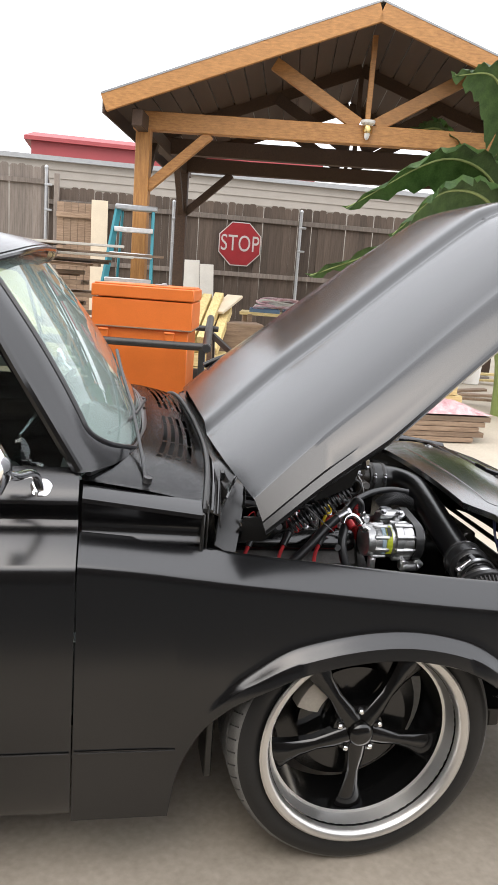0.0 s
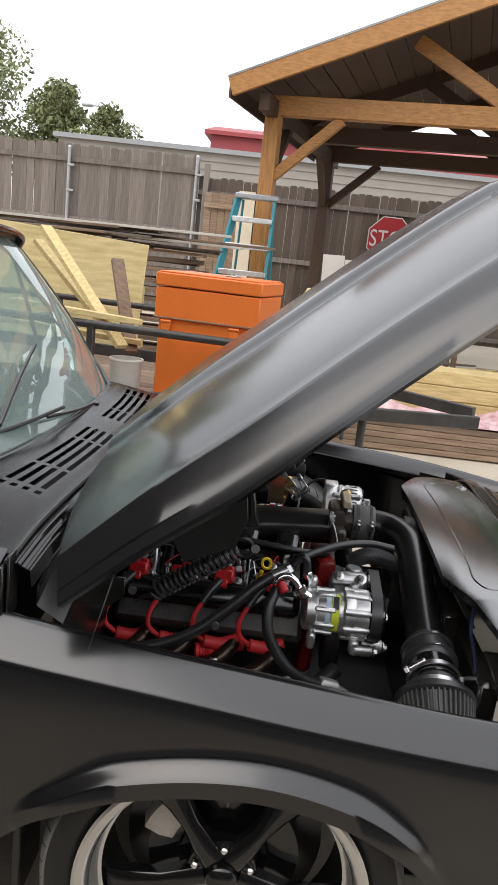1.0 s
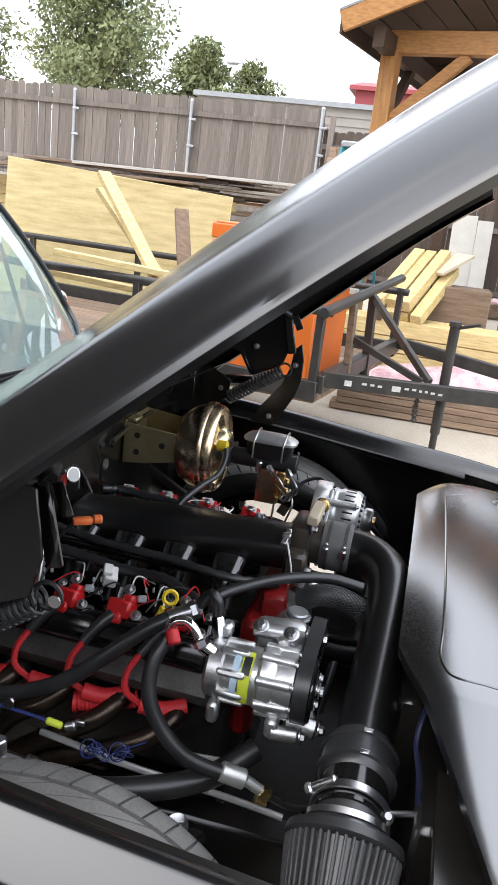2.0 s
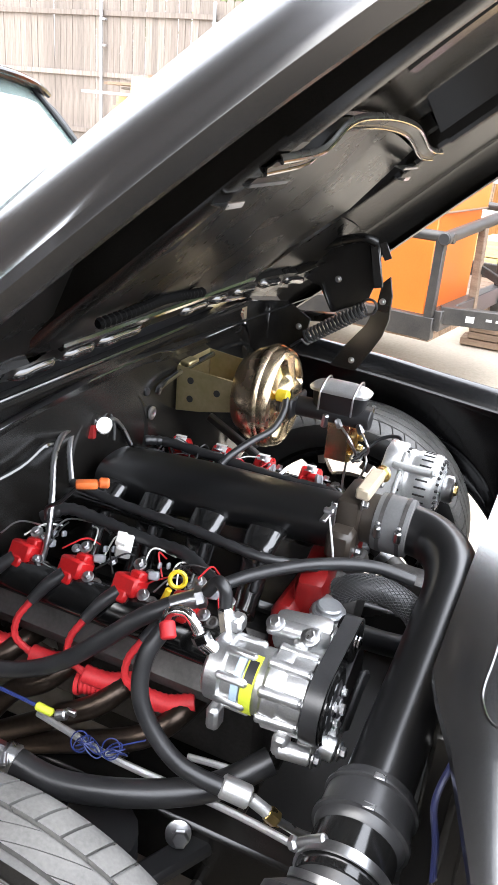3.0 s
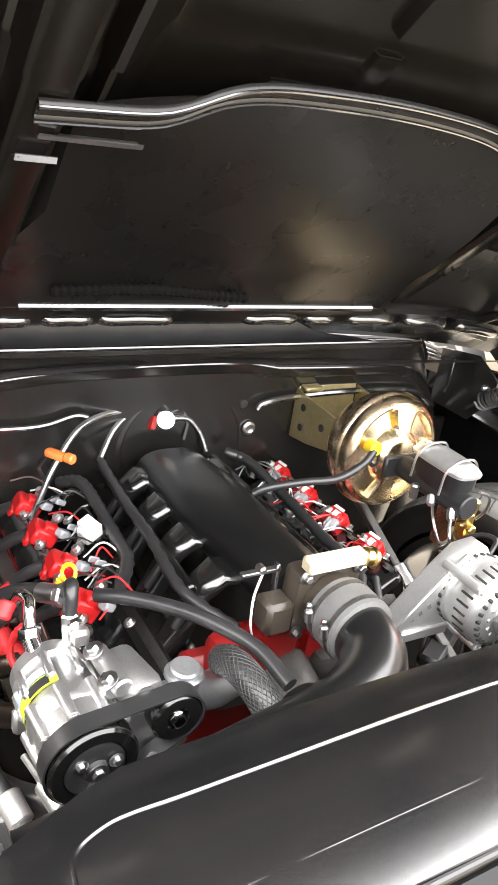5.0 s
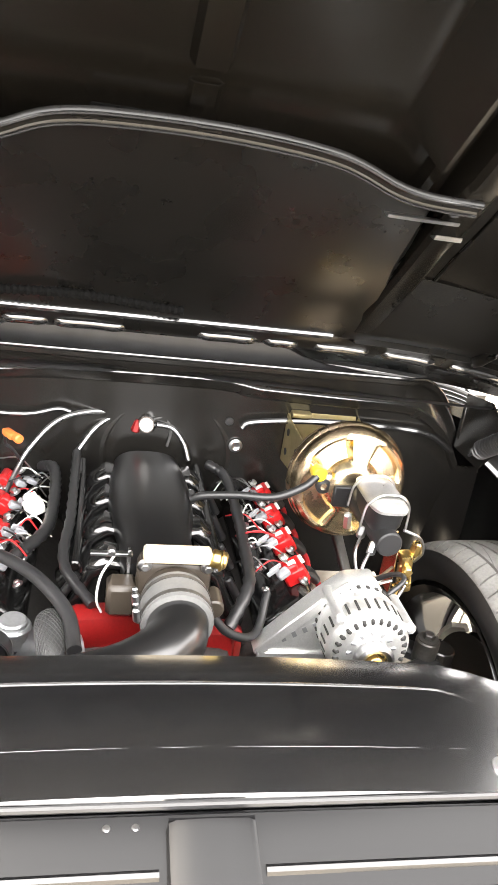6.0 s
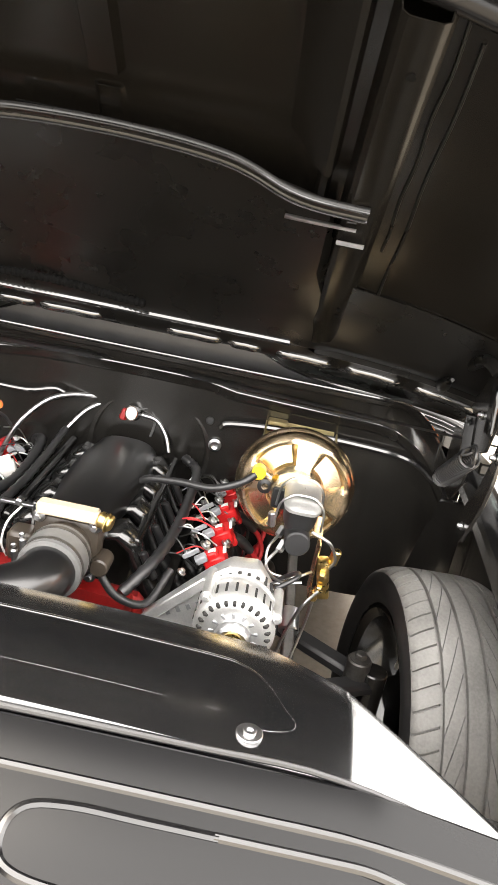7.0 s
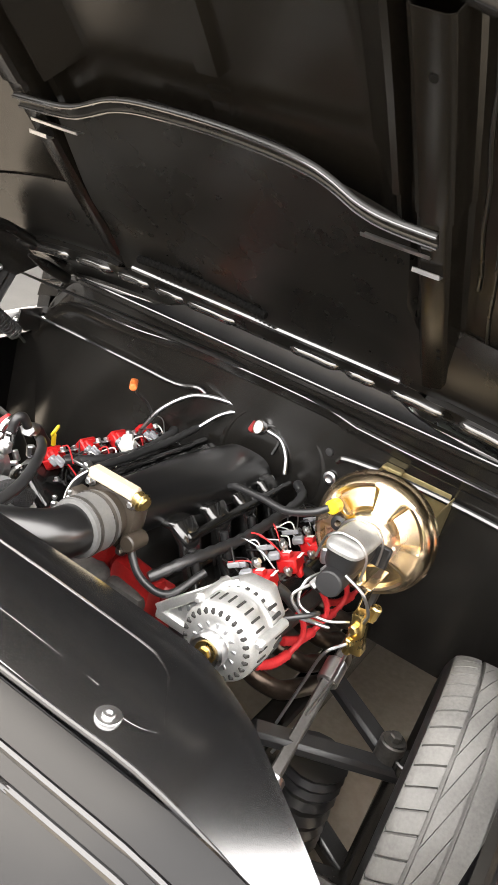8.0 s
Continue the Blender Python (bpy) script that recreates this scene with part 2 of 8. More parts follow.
def part(name, bm, material, parent, label="", smooth=True):
    """One mesh object under a thing or under a part; the bmesh is in world metres."""
    root = parent
    while root.parent:
        root = root.parent
    bm.transform(Matrix.Translation(-root.location))
    me = bpy.data.meshes.new(name)
    bmesh.ops.recalc_face_normals(bm, faces=bm.faces)
    bm.to_mesh(me)
    bm.free()
    me.materials.append(material)
    ob = new(name, me)
    ob.parent = parent
    if label:
        ob["label"] = label
    return finish(ob, smooth)


def single(name, bm, material, label, category, kind="", group="", base=(0, 0, 0), smooth=True):
    """A thing that is one mesh."""
    bm.transform(Matrix.Translation(-Vector(base)))
    me = bpy.data.meshes.new(name)
    bmesh.ops.recalc_face_normals(bm, faces=bm.faces)
    bm.to_mesh(me)
    bm.free()
    me.materials.append(material)
    ob = new(name, me)
    ob.location = base
    tagged(ob, label, category, group, kind)
    return finish(ob, smooth)


def join(*bms):
    out = bmesh.new()
    for b in bms:
        me = bpy.data.meshes.new("tmp")
        b.to_mesh(me)
        b.free()
        out.from_mesh(me)
        bpy.data.meshes.remove(me)
    return out


def box(c, s, bev=0.004, rot=(0, 0, 0), seg=1):
    bm = bmesh.new()
    bmesh.ops.create_cube(bm, size=1.0)
    bmesh.ops.scale(bm, vec=s, verts=bm.verts)
    if bev:
        bev = min(bev, min(s) * 0.45)
        bmesh.ops.bevel(bm, geom=bm.edges[:], offset=bev, segments=seg, affect="EDGES", profile=0.5)
    bm.transform(pose(*c, *rot))
    return bm


def bar(a, b, w, h, bev=0.004, up=(0, 0, 1)):
    """A squared timber or flat bar from a to b, w wide and h high."""
    a, b = Vector(a), Vector(b)
    d = (b - a)
    z = d.normalized()
    x = z.cross(Vector(up))
    if x.length < 1e-4:
        x = Vector((1, 0, 0))
    x.normalize()
    y = x.cross(z)
    bm = bmesh.new()
    bmesh.ops.create_cube(bm, size=1.0)
    bmesh.ops.scale(bm, vec=(w, h, d.length), verts=bm.verts)
    if bev:
        bmesh.ops.bevel(bm, geom=bm.edges[:], offset=min(bev, w * 0.4, h * 0.4), segments=1, affect="EDGES", profile=0.5)
    m = Matrix((x, y, z)).transposed().to_4x4()
    bm.transform(Matrix.Translation((a + b) / 2) @ m)
    return bm


def frame_of(d):
    d = Vector(d).normalized()
    x = d.cross(Vector((0, 0, 1)))
    if x.length < 1e-3:
        x = d.cross(Vector((0, 1, 0)))
    x.normalize()
    return d, x, d.cross(x).normalized()


def lathe(profile, origin, axis, seg=28, closed=False):
    """profile: (along, radius) pairs; turned round the axis through origin."""
    d, x, y = frame_of(axis)
    o = Vector(origin)
    bm = bmesh.new()
    rings = []
    for h, r in profile:
        if r < 1e-5:
            rings.append([bm.verts.new(o + d * h)])
        else:
            rings.append([bm.verts.new(o + d * h + (x * math.cos(2 * math.pi * k / seg) + y * math.sin(2 * math.pi * k / seg)) * r) for k in range(seg)])
    pairs = list(zip(rings, rings[1:]))
    if closed:
        pairs.append((rings[-1], rings[0]))
    for p, q in pairs:
        for k in range(seg):
            k2 = (k + 1) % seg
            if len(p) == 1 and len(q) > 1:
                bm.faces.new((p[0], q[k], q[k2]))
            elif len(q) == 1 and len(p) > 1:
                bm.faces.new((p[k], q[0], p[k2]))
            elif len(p) > 1:
                bm.faces.new((p[k], q[k], q[k2], p[k2]))
    return bm


def cyl(a, b, r, r2=None, seg=20, bev=0.003):
    a, b = Vector(a), Vector(b)
    h = (b - a).length
    r2 = r if r2 is None else r2
    e = min(bev, r * 0.4, r2 * 0.4, h * 0.4)
    return lathe([(0, 0), (0, r - e), (e, r), (h - e, r2), (h, r2 - e), (h, 0)], a, b - a, seg)


def smooth_path(pts, n=8):
    p = [Vector(q) for q in pts]
    if len(p) < 3:
        return p
    p = [p[0] * 2 - p[1]] + p + [p[-1] * 2 - p[-2]]
    out = []
    for i in range(1, len(p) - 2):
        for k in range(n):
            t = k / n
            a, b, c, d = p[i - 1], p[i], p[i + 1], p[i + 2]
            out.append(0.5 * ((2 * b) + (c - a) * t + (2 * a - 5 * b + 4 * c - d) * t * t + (3 * b - a - 3 * c + d) * t ** 3))
    out.append(p[-2])
    return out


def tube(pts, r, seg=8, n=8, ribs=0.0, radii=None):
    """A round hose along a smooth line through pts. ribs: depth of the corrugation."""
    path = smooth_path(pts, n)
    bm = bmesh.new()
    rings = []
    nrm = None
    for i, q in enumerate(path):
        d = (path[min(i + 1, len(path) - 1)] - path[max(i - 1, 0)]).normalized()
        if nrm is None:
            nrm = frame_of(d)[1]
        nrm = (nrm - d * nrm.dot(d)).normalized()
        bi = d.cross(nrm)
        rr = r
        if radii:
            u = i / (len(path) - 1) * (len(radii) - 1)
            k = min(int(u), len(radii) - 2)
            rr = radii[k] * (1 - u + k) + radii[k + 1] * (u - k)
        if ribs:
            rr += ribs * (1 if i % 2 else -1)
        rings.append([bm.verts.new(q + (nrm * math.cos(2 * math.pi * k / seg) + bi * math.sin(2 * math.pi * k / seg)) * rr) for k in range(seg)])
    for p, q in zip(rings, rings[1:]):
        for k in range(seg):
            bm.faces.new((p[k], q[k], q[(k + 1) % seg], p[(k + 1) % seg]))
    bm.faces.new(rings[0][::-1])
    bm.faces.new(rings[-1])
    return bm


def sheet(rows, thickness=0.0, close=False):
    """A surface through rows of points; thickness makes it a solid plate."""
    bm = bmesh.new()
    vs = [[bm.verts.new(q) for q in r] for r in rows]
    for p, q in zip(vs, vs[1:]):
        for k in range(len(p) - (0 if close else 1)):
            k2 = (k + 1) % len(p)
            bm.faces.new((p[k], q[k], q[k2], p[k2]))
    if thickness:
        bmesh.ops.recalc_face_normals(bm, faces=bm.faces)
        bmesh.ops.solidify(bm, geom=bm.faces[:], thickness=thickness)
    return bm


def prism(outline, a, b, bev=0.0):
    """outline: list of points on one plane; pushed from offset a to offset b (vectors)."""
    bm = bmesh.new()
    f = [bm.verts.new(Vector(p) + Vector(a)) for p in outline]
    g = [bm.verts.new(Vector(p) + Vector(b)) for p in outline]
    bm.faces.new(f)
    bm.faces.new(g[::-1])
    n = len(f)
    for k in range(n):
        bm.faces.new((f[k], g[k], g[(k + 1) % n], f[(k + 1) % n]))
    if bev:
        bmesh.ops.recalc_face_normals(bm, faces=bm.faces)
        bmesh.ops.bevel(bm, geom=bm.edges[:], offset=bev, segments=1, affect="EDGES", profile=0.5)
    return bm


def curve_at(knots, x):
    """Smooth interpolation through (x, value) knots."""
    xs = [k[0] for k in knots]
    if x <= xs[0]:
        i = 0
    elif x >= xs[-1]:
        i = len(xs) - 2
    else:
        i = max(k for k in range(len(xs) - 1) if xs[k] <= x)
    t = (x - xs[i]) / (xs[i + 1] - xs[i])
    p0 = knots[max(i - 1, 0)]
    p1, p2 = knots[i], knots[i + 1]
    p3 = knots[min(i + 2, len(knots) - 1)]
    h = p2[0] - p1[0]
    m1 = (p2[1] - p0[1]) / (p2[0] - p0[0]) * h
    m2 = (p3[1] - p1[1]) / (p3[0] - p1[0]) * h
    if not 0 <= t <= 1:
        return p1[1] + (p2[1] - p1[1]) * t
    return (2 * t ** 3 - 3 * t * t + 1) * p1[1] + (t ** 3 - 2 * t * t + t) * m1 + (-2 * t ** 3 + 3 * t * t) * p2[1] + (t ** 3 - t * t) * m2


def hexbolt(p, axis, r, h=0.008, washer=True):
    a = Vector(p)
    d = Vector(axis).normalized()
    out = [lathe([(0, 0), (0, r), (h * 0.85, r), (h, r * 0.8), (h, 0)], a + d * 0.002, d, 6)]
    if washer:
        out.append(lathe([(0, 0), (0, r * 1.7), (0.0025, r * 1.7), (0.003, r * 1.6), (0.003, 0)], a, d, 16))
    return join(*out)

# ---- ground ----
def ground_z(y):
    """A slight swell under the truck's far wheels, then a rise to the fence."""
    swell = 0.048 * max(0.0, min(1.0, (y + 0.5) / 1.1, (2.0 - y) / 0.7))
    return swell if y < 2.5 else min(0.55, (y - 2.5) * 0.0524)


grow = []
for y in [-400, -60, -20, -10, -6, -4, -3, -2, -1, -0.5, 0, 0.6, 1, 1.3, 2, 2.5, 3, 4, 5, 6, 7, 8, 9, 10, 11, 12, 13, 16, 25, 60, 400]:
    grow.append([(x, y, ground_z(y) + (0.006 * noise.noise(Vector((x * 0.7, y * 0.7, 0))) if abs(x) < 15 and -4 < y < 13 else 0)) for x in [-400, -60, -20, -12] + [-10 + 0.8 * k for k in range(26)] + [12, 20, 60, 400]])
ground = single("ground", sheet(grow), CONCRETE, "stained beige concrete yard", "ground", "structure")

# shade-toned concrete under the truck; dark ground and walls beside it, added unseen
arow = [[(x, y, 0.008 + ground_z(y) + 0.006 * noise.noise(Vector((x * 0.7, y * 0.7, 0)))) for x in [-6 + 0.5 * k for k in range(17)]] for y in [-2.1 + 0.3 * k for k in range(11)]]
single("apron", sheet(arow), SHADECONCRETE, "concrete sheet under the truck with its shade put into the colour", "pavement", "structure")
# dark ground added out of view so the truck's side mirrors dark
drow = [[(x, y, 0.014) for x in (-14, -8, -4, 0, 3, 8)] for y in (-5.74, -5, -4, -2.15)]
single("unseen_ground", sheet(drow), DARKGROUND, "dark ground added unseen to darken the truck side's reflection", "pavement", "structure")
# no such wall is known; added dark to dim the paint's reflections
wallh = thing("wall_unseen_side", (-1, -5.5, 0), "unseen dark brown wall added to darken the truck's reflections", "wall", "", "structure")
part("sheathing", box((-1, -5.9, 1.7), (20, 0.2, 3.4), 0.01), UNSEENWALL, wallh)
# second added wall, tall enough to darken what the hood side mirrors
wing = thing("wall_unseen_back", (-6.0, -2.0, 0), "unseen tall brown wall added to darken the hood's reflections", "wall", "", "structure")
part("sheathing", box((-6.1, -1.65, 4.2), (0.2, 8.1, 8.4), 0.01), UNSEENWALL, wing)
for k in range(42):
    part("lap_board", prism([(-5.99, -5.7, 0.2 * k), (-5.95, -5.7, 0.2 * k), (-5.975, -5.7, 0.2 * k + 0.215), (-5.99, -5.7, 0.2 * k + 0.215)], (0, 0, 0), (0, 8.1, 0)), UNSEENWALL, wing, "", False)
for k in range(17):
    part("lap_board", prism([(-11, -5.79, 0.2 * k), (-11, -5.75, 0.2 * k), (-11, -5.775, 0.2 * k + 0.215), (-11, -5.79, 0.2 * k + 0.215)], (0, 0, 0), (20, 0, 0)), UNSEENWALL, wallh, "", False)

# ---- far: buildings, trees, lamp posts ----
def house(name, x0, x1, y, z0, z1, depth, wall, roofmat, lap, label, over=0.4, rise=1.0):
    root = thing(name, ((x0 + x1) / 2, y, z0), label, "building")
    part("wall", box(((x0 + x1) / 2, y + depth / 2, (z0 + z1) / 2), (x1 - x0, depth, z1 - z0), 0), wall, root, "", False)
    if lap:
        n = int((z1 - z0) / lap)
        part("siding", join(*[prism([(x0, y, z0 + lap * k), (x0, y - 0.05, z0 + lap * k), (x0, y - 0.005, z0 + lap * (k + 1))], (0, 0, 0), (x1 - x0, 0, 0)) for k in range(n)]), wall, root, "", False)
    part("roof", prism([(x0 - over, y - over, z1), (x0 - over, y - over, z1 + 0.18), (x0 - over, y + depth / 2, z1 + rise), (x0 - over, y + depth + over, z1 + 0.1), (x0 - over, y + depth + over, z1)], (0, 0, 0), (x1 - x0 + 2 * over, 0, 0)), roofmat, root, "", False)
    return root


house("long_shed", -10.2, 26, 30, 0.5, 5.62, 5, SIDING, ROOFMETAL, 0.32, "long low grey-sided shed beyond the fence", 0.2, 0.25)
house("red_shed", -4.85, 9.0, 36.5, 0.5, 7.25, 8, REDROOF, REDROOF, 0, "shed with a dull red metal roof beyond the fence", 0.3)


def leaf_cloud(centres, count, size, seed):
    rng = random.Random(seed)
    vs, fs = [], []
    for _ in range(count):
        c, r = rng.choice(centres)
        v = Vector((rng.gauss(0, 1), rng.gauss(0, 1), rng.gauss(0, 1))).normalized() * (rng.random() ** 0.4) * r
        p = Vector(c) + Vector((v.x, v.y, v.z * 0.8))
        a = Vector((rng.uniform(-1, 1), rng.uniform(-1, 1), rng.uniform(-1, 1))).normalized()
        b = a.cross(Vector((rng.uniform(-1, 1), rng.uniform(-1, 1), rng.uniform(-1, 1)))).normalized()
        s = size * rng.uniform(0.5, 1.3)
        k = len(vs)
        vs += [p - a * s, p + b * s * 0.45, p + a * s, p - b * s * 0.45]
        fs.append((k, k + 1, k + 2, k + 3))
    me = bpy.data.meshes.new("crown")
    me.from_pydata([tuple(v) for v in vs], [], fs)
    return me


def tree(x, y, h, spread, count, seed, label):
    rng = random.Random(seed)
    z0 = ground_z(y)
    root = thing("tree", (x, y, z0), label, "tree", "trees beyond the fence")
    limbs = [tube([(x, y, z0), (x + 0.1, y, z0 + h * 0.25), (x - 0.1, y + 0.1, z0 + h * 0.5), (x, y, z0 + h * 0.8)], 0.2, 8, 4, 0, [0.24, 0.17, 0.12, 0.04])]
    centres = []
    for k in range(11):
        a = k * 2.4
        zz = h * (0.42 + 0.05 * k)
        rr = spread * (1.0 - 0.055 * k) * rng.uniform(0.55, 1.0)
        tip = (x + rr * math.cos(a), y + rr * math.sin(a), z0 + zz + h * 0.08)
        limbs.append(tube([(x, y, z0 + zz * 0.7), (x + rr * 0.5 * math.cos(a), y + rr * 0.5 * math.sin(a), z0 + zz * 0.95), tip], 0.05, 6, 3, 0, [0.08, 0.05, 0.015]))
        centres.append((tip, spread * rng.uniform(0.30, 0.52)))
        centres.append(((x + rr * 0.5 * math.cos(a), y + rr * 0.5 * math.sin(a), z0 + zz + h * 0.1), spread * 0.42))
    part("trunk", join(*limbs), BARK, root)
    me = leaf_cloud(centres, int(count * 1.7), 0.15, seed)
    me.transform(Matrix.Translation(-root.location))
    me.materials.append(LEAF)
    crown = new("crown", me)
    crown.parent = root


tree(-17.6, 36, 10.2, 4.2, 9000, 3, "large leafy green tree behind the fence")
tree(-12.3, 36.5, 7.6, 2.2, 4500, 5, "small leafy tree behind the fence")
tree(-25.5, 37, 9.0, 3.6, 5000, 7, "leafy tree with browning top behind the fence")
tree(-10.2, 38, 7.2, 1.7, 2500, 11, "slender young tree behind the fence")

lamp_post = thing("street_lamp", (-11.5, 41, 0.5), "thin grey street lamp against the sky", "street lamp")
part("pole", cyl((-11.5, 41, 0.5), (-11.5, 41, 8.7), 0.09, 0.06, 12), GALV, lamp_post)
part("lamp_head", join(bar((-11.5, 41, 8.7), (-12.1, 41, 8.75), 0.08, 0.06), box((-12.2, 41, 8.72), (0.6, 0.3, 0.16), 0.05)), GALV, lamp_post)

# ---- fence ----
FY, FB = 12.6, 0.53
fence = thing("fence", (0, FY, FB), "tall weathered grey board fence with pipe posts", "fence", "", "structure")
pickets = {}


def picket_mesh(h, w, m):
    b = prism([(-w / 2, 0, 0), (w / 2, 0, 0), (w / 2, 0, h - 0.03), (w / 2 - 0.03, 0, h), (-w / 2 + 0.03, 0, h), (-w / 2, 0, h - 0.03)], (0, 0, 0), (0, 0.018, 0))
    me = bpy.data.meshes.new("picket")
    bmesh.ops.recalc_face_normals(b, faces=b.faces)
    b.to_mesh(me)
    b.free()
    me.materials.append(m)
    return me


rng = random.Random(4)
for key, h in (("tall", 2.86), ("low", 2.52)):
    pickets[key] = [picket_mesh(h + d, 0.1405, GREYWOOD if key == "tall" else DARKFENCE) for d in (-0.02, 0.0, 0.015)]
x = -16.0
while x < 11.5:
    ob = new("picket", rng.choice(pickets["tall" if x < -2.0 else "low"]))
    ob.parent = fence
    ob.location = (x, rng.uniform(-0.008, 0.008), 0)
    ob.rotation_euler = (0, rng.uniform(-0.006, 0.006), 0)
    x += 0.142
for x0, x1, zt in ((-16, -2.0, 3.39), (-2.0, 11.5, 3.05)):
    for dz in (0.28, 1.35, 2.4):
        if zt - dz > 0.6:
            part("rail", bar((x0, FY - 0.03, zt - dz), (x1, FY - 0.03, zt - dz), 0.04, 0.09), GREYWOOD, fence)
for px, zt in ((-9.2, 3.3), (-6.75, 3.3), (-4.45, 3.3), (-2.05, 3.36), (0.33, 2.95), (2.85, 2.98), (5.4, 2.95)):
    post = part("pipe_post", join(cyl((px, FY - 0.09, FB), (px, FY - 0.09, zt), 0.032, None, 14), lathe([(0, 0.036), (0.02, 0.036), (0.045, 0.02), (0.05, 0)], (px, FY - 0.09, zt), (0, 0, 1), 14)), GALV, fence, "galvanised pipe post")
    part("clamp", join(*[box((px + 0.04, FY - 0.09, z), (0.14, 0.08, 0.04), 0.006) for z in (zt - 0.3, zt - 0.75)]), GALV, post)
part("corner_post", box((-1.86, FY - 0.06, 1.9), (0.10, 0.10, 2.75), 0.006), GREYWOOD, fence)

gate = thing("wooden_gate", (-1.45, FY - 0.2, FB), "brown board gate panel leaning on the fence", "gate")
for k in range(6):
    part("board", bar((-1.78 + 0.13 * k, FY - 0.16, FB), (-1.78 + 0.13 * k, FY - 0.13, 2.78), 0.125, 0.02, 0.003, (0, 1, 0)), OLDWOOD, gate)
part("rail", bar((-1.85, FY - 0.19, 2.55), (-1.05, FY - 0.19, 2.55), 0.03, 0.09), OLDWOOD, gate)

single("leaning_board", bar((-1.04, 12.0, 0.52), (-1.06, 12.35, 2.85), 0.30, 0.02, 0.003, (0, 1, 0)), BEIGE, "tall beige board leaning against the fence", "board", base=(-1.04, 12.0, 0.52))
single("grey_sheet", join(bar((0.70, 11.9, 0.5), (0.66, 12.3, 1.90), 0.40, 0.02, 0.003, (0, 1, 0)), bar((1.02, 11.85, 0.5), (1.0, 12.25, 1.84), 0.26, 0.02, 0.003, (0, 1, 0))), PALE, "pale grey panel leaning against the fence", "board", base=(0.8, 12.0, 0.5))

# ---- stop sign ----
sign = thing("stop_sign", (1.66, FY - 0.05, 1.85), "red octagonal stop sign hung on the fence", "sign")
sc = Vector((1.66, FY - 0.06, 2.28))


def octagon(r, y):
    return [(sc.x + r * math.cos(radians(22.5 + 45 * k)), sc.y + y, sc.z + r * math.sin(radians(22.5 + 45 * k))) for k in range(8)]


part("border", prism(octagon(0.452, 0), (0, 0, 0), (0, -0.004, 0)), SIGNWHITE, sign, "white border", False)
part("face", prism(octagon(0.432, -0.008), (0, 0, 0), (0, 0.004, 0)), SIGNRED, sign, "", False)
txt = bpy.data.curves.new("stop_text", "FONT")
txt.body, txt.size, txt.extrude, txt.align_x, txt.align_y = "STOP", 0.385, 0.002, "CENTER", "CENTER"
txt.space_character = 1.04
tob = new("stop_text_tmp", txt)
dg = bpy.context.evaluated_depsgraph_get()
tme = bpy.data.meshes.new_from_object(tob.evaluated_get(dg))
bpy.data.objects.remove(tob)
tme.transform(Matrix.Translation((sc.x - sign.location.x, sc.y - 0.0115 - sign.location.y, sc.z - sign.location.z)) @ pose(0, 0, 0, 90, 0, 0) @ Matrix.Diagonal((0.82, 1.12, 1, 1)))
tme.materials.append(SIGNWHITE)
let = new("lettering", tme)
let.parent = sign

# ---- timber pavilion ----
PO, PA = Vector((-0.45, 6.9, 0)), radians(-12.7)
EX, EY = Vector((math.cos(PA), math.sin(PA), 0)), Vector((-math.sin(PA), math.cos(PA), 0))


def pv(lx, ly, z):
    return PO + EX * lx + EY * ly + Vector((0, 0, z))


pav = thing("pavilion", tuple(PO + Vector((0, 0, 0.2))), "open timber pavilion with orange-stained beams and gable roof", "pavilion")
SPAN, APEX, EAVE = 5.2, 4.60, 3.50
# rear posts, braces and trusses take the darker copy, shade in its colour
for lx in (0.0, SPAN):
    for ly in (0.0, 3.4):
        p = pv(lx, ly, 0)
        part("post", bar((p.x, p.y, ground_z(p.y)), (p.x, p.y, 3.26), 0.17, 0.17, 0.006, tuple(EY)), TIMBER_Z if ly == 0 else SOFFIT_SHADE, pav)
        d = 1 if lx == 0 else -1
        part("knee_brace", bar(tuple(pv(lx + d * 0.06, ly, 2.60)), tuple(pv(lx + d * 0.78, ly, 3.24)), 0.09, 0.11, 0.005), TIMBER if ly == 0 else SOFFIT_SHADE, pav)
        part("knee_brace", bar(tuple(pv(lx, ly + (0.06 if ly == 0 else -0.06), 2.60)), tuple(pv(lx, ly + (0.75 if ly == 0 else -0.75), 3.24)), 0.09, 0.09, 0.005), SOFFIT_SHADE, pav)
for ly, m in ((0.0, TIMBER), (1.7, SOFFIT_SHADE), (3.4, SOFFIT_SHADE)):
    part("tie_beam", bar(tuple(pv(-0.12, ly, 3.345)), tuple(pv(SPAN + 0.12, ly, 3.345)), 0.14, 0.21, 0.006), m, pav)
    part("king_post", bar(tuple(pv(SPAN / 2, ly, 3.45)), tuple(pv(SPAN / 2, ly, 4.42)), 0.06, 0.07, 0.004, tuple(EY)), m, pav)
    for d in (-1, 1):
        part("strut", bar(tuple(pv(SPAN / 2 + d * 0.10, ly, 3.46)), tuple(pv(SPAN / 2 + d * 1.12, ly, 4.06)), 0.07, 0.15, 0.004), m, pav)
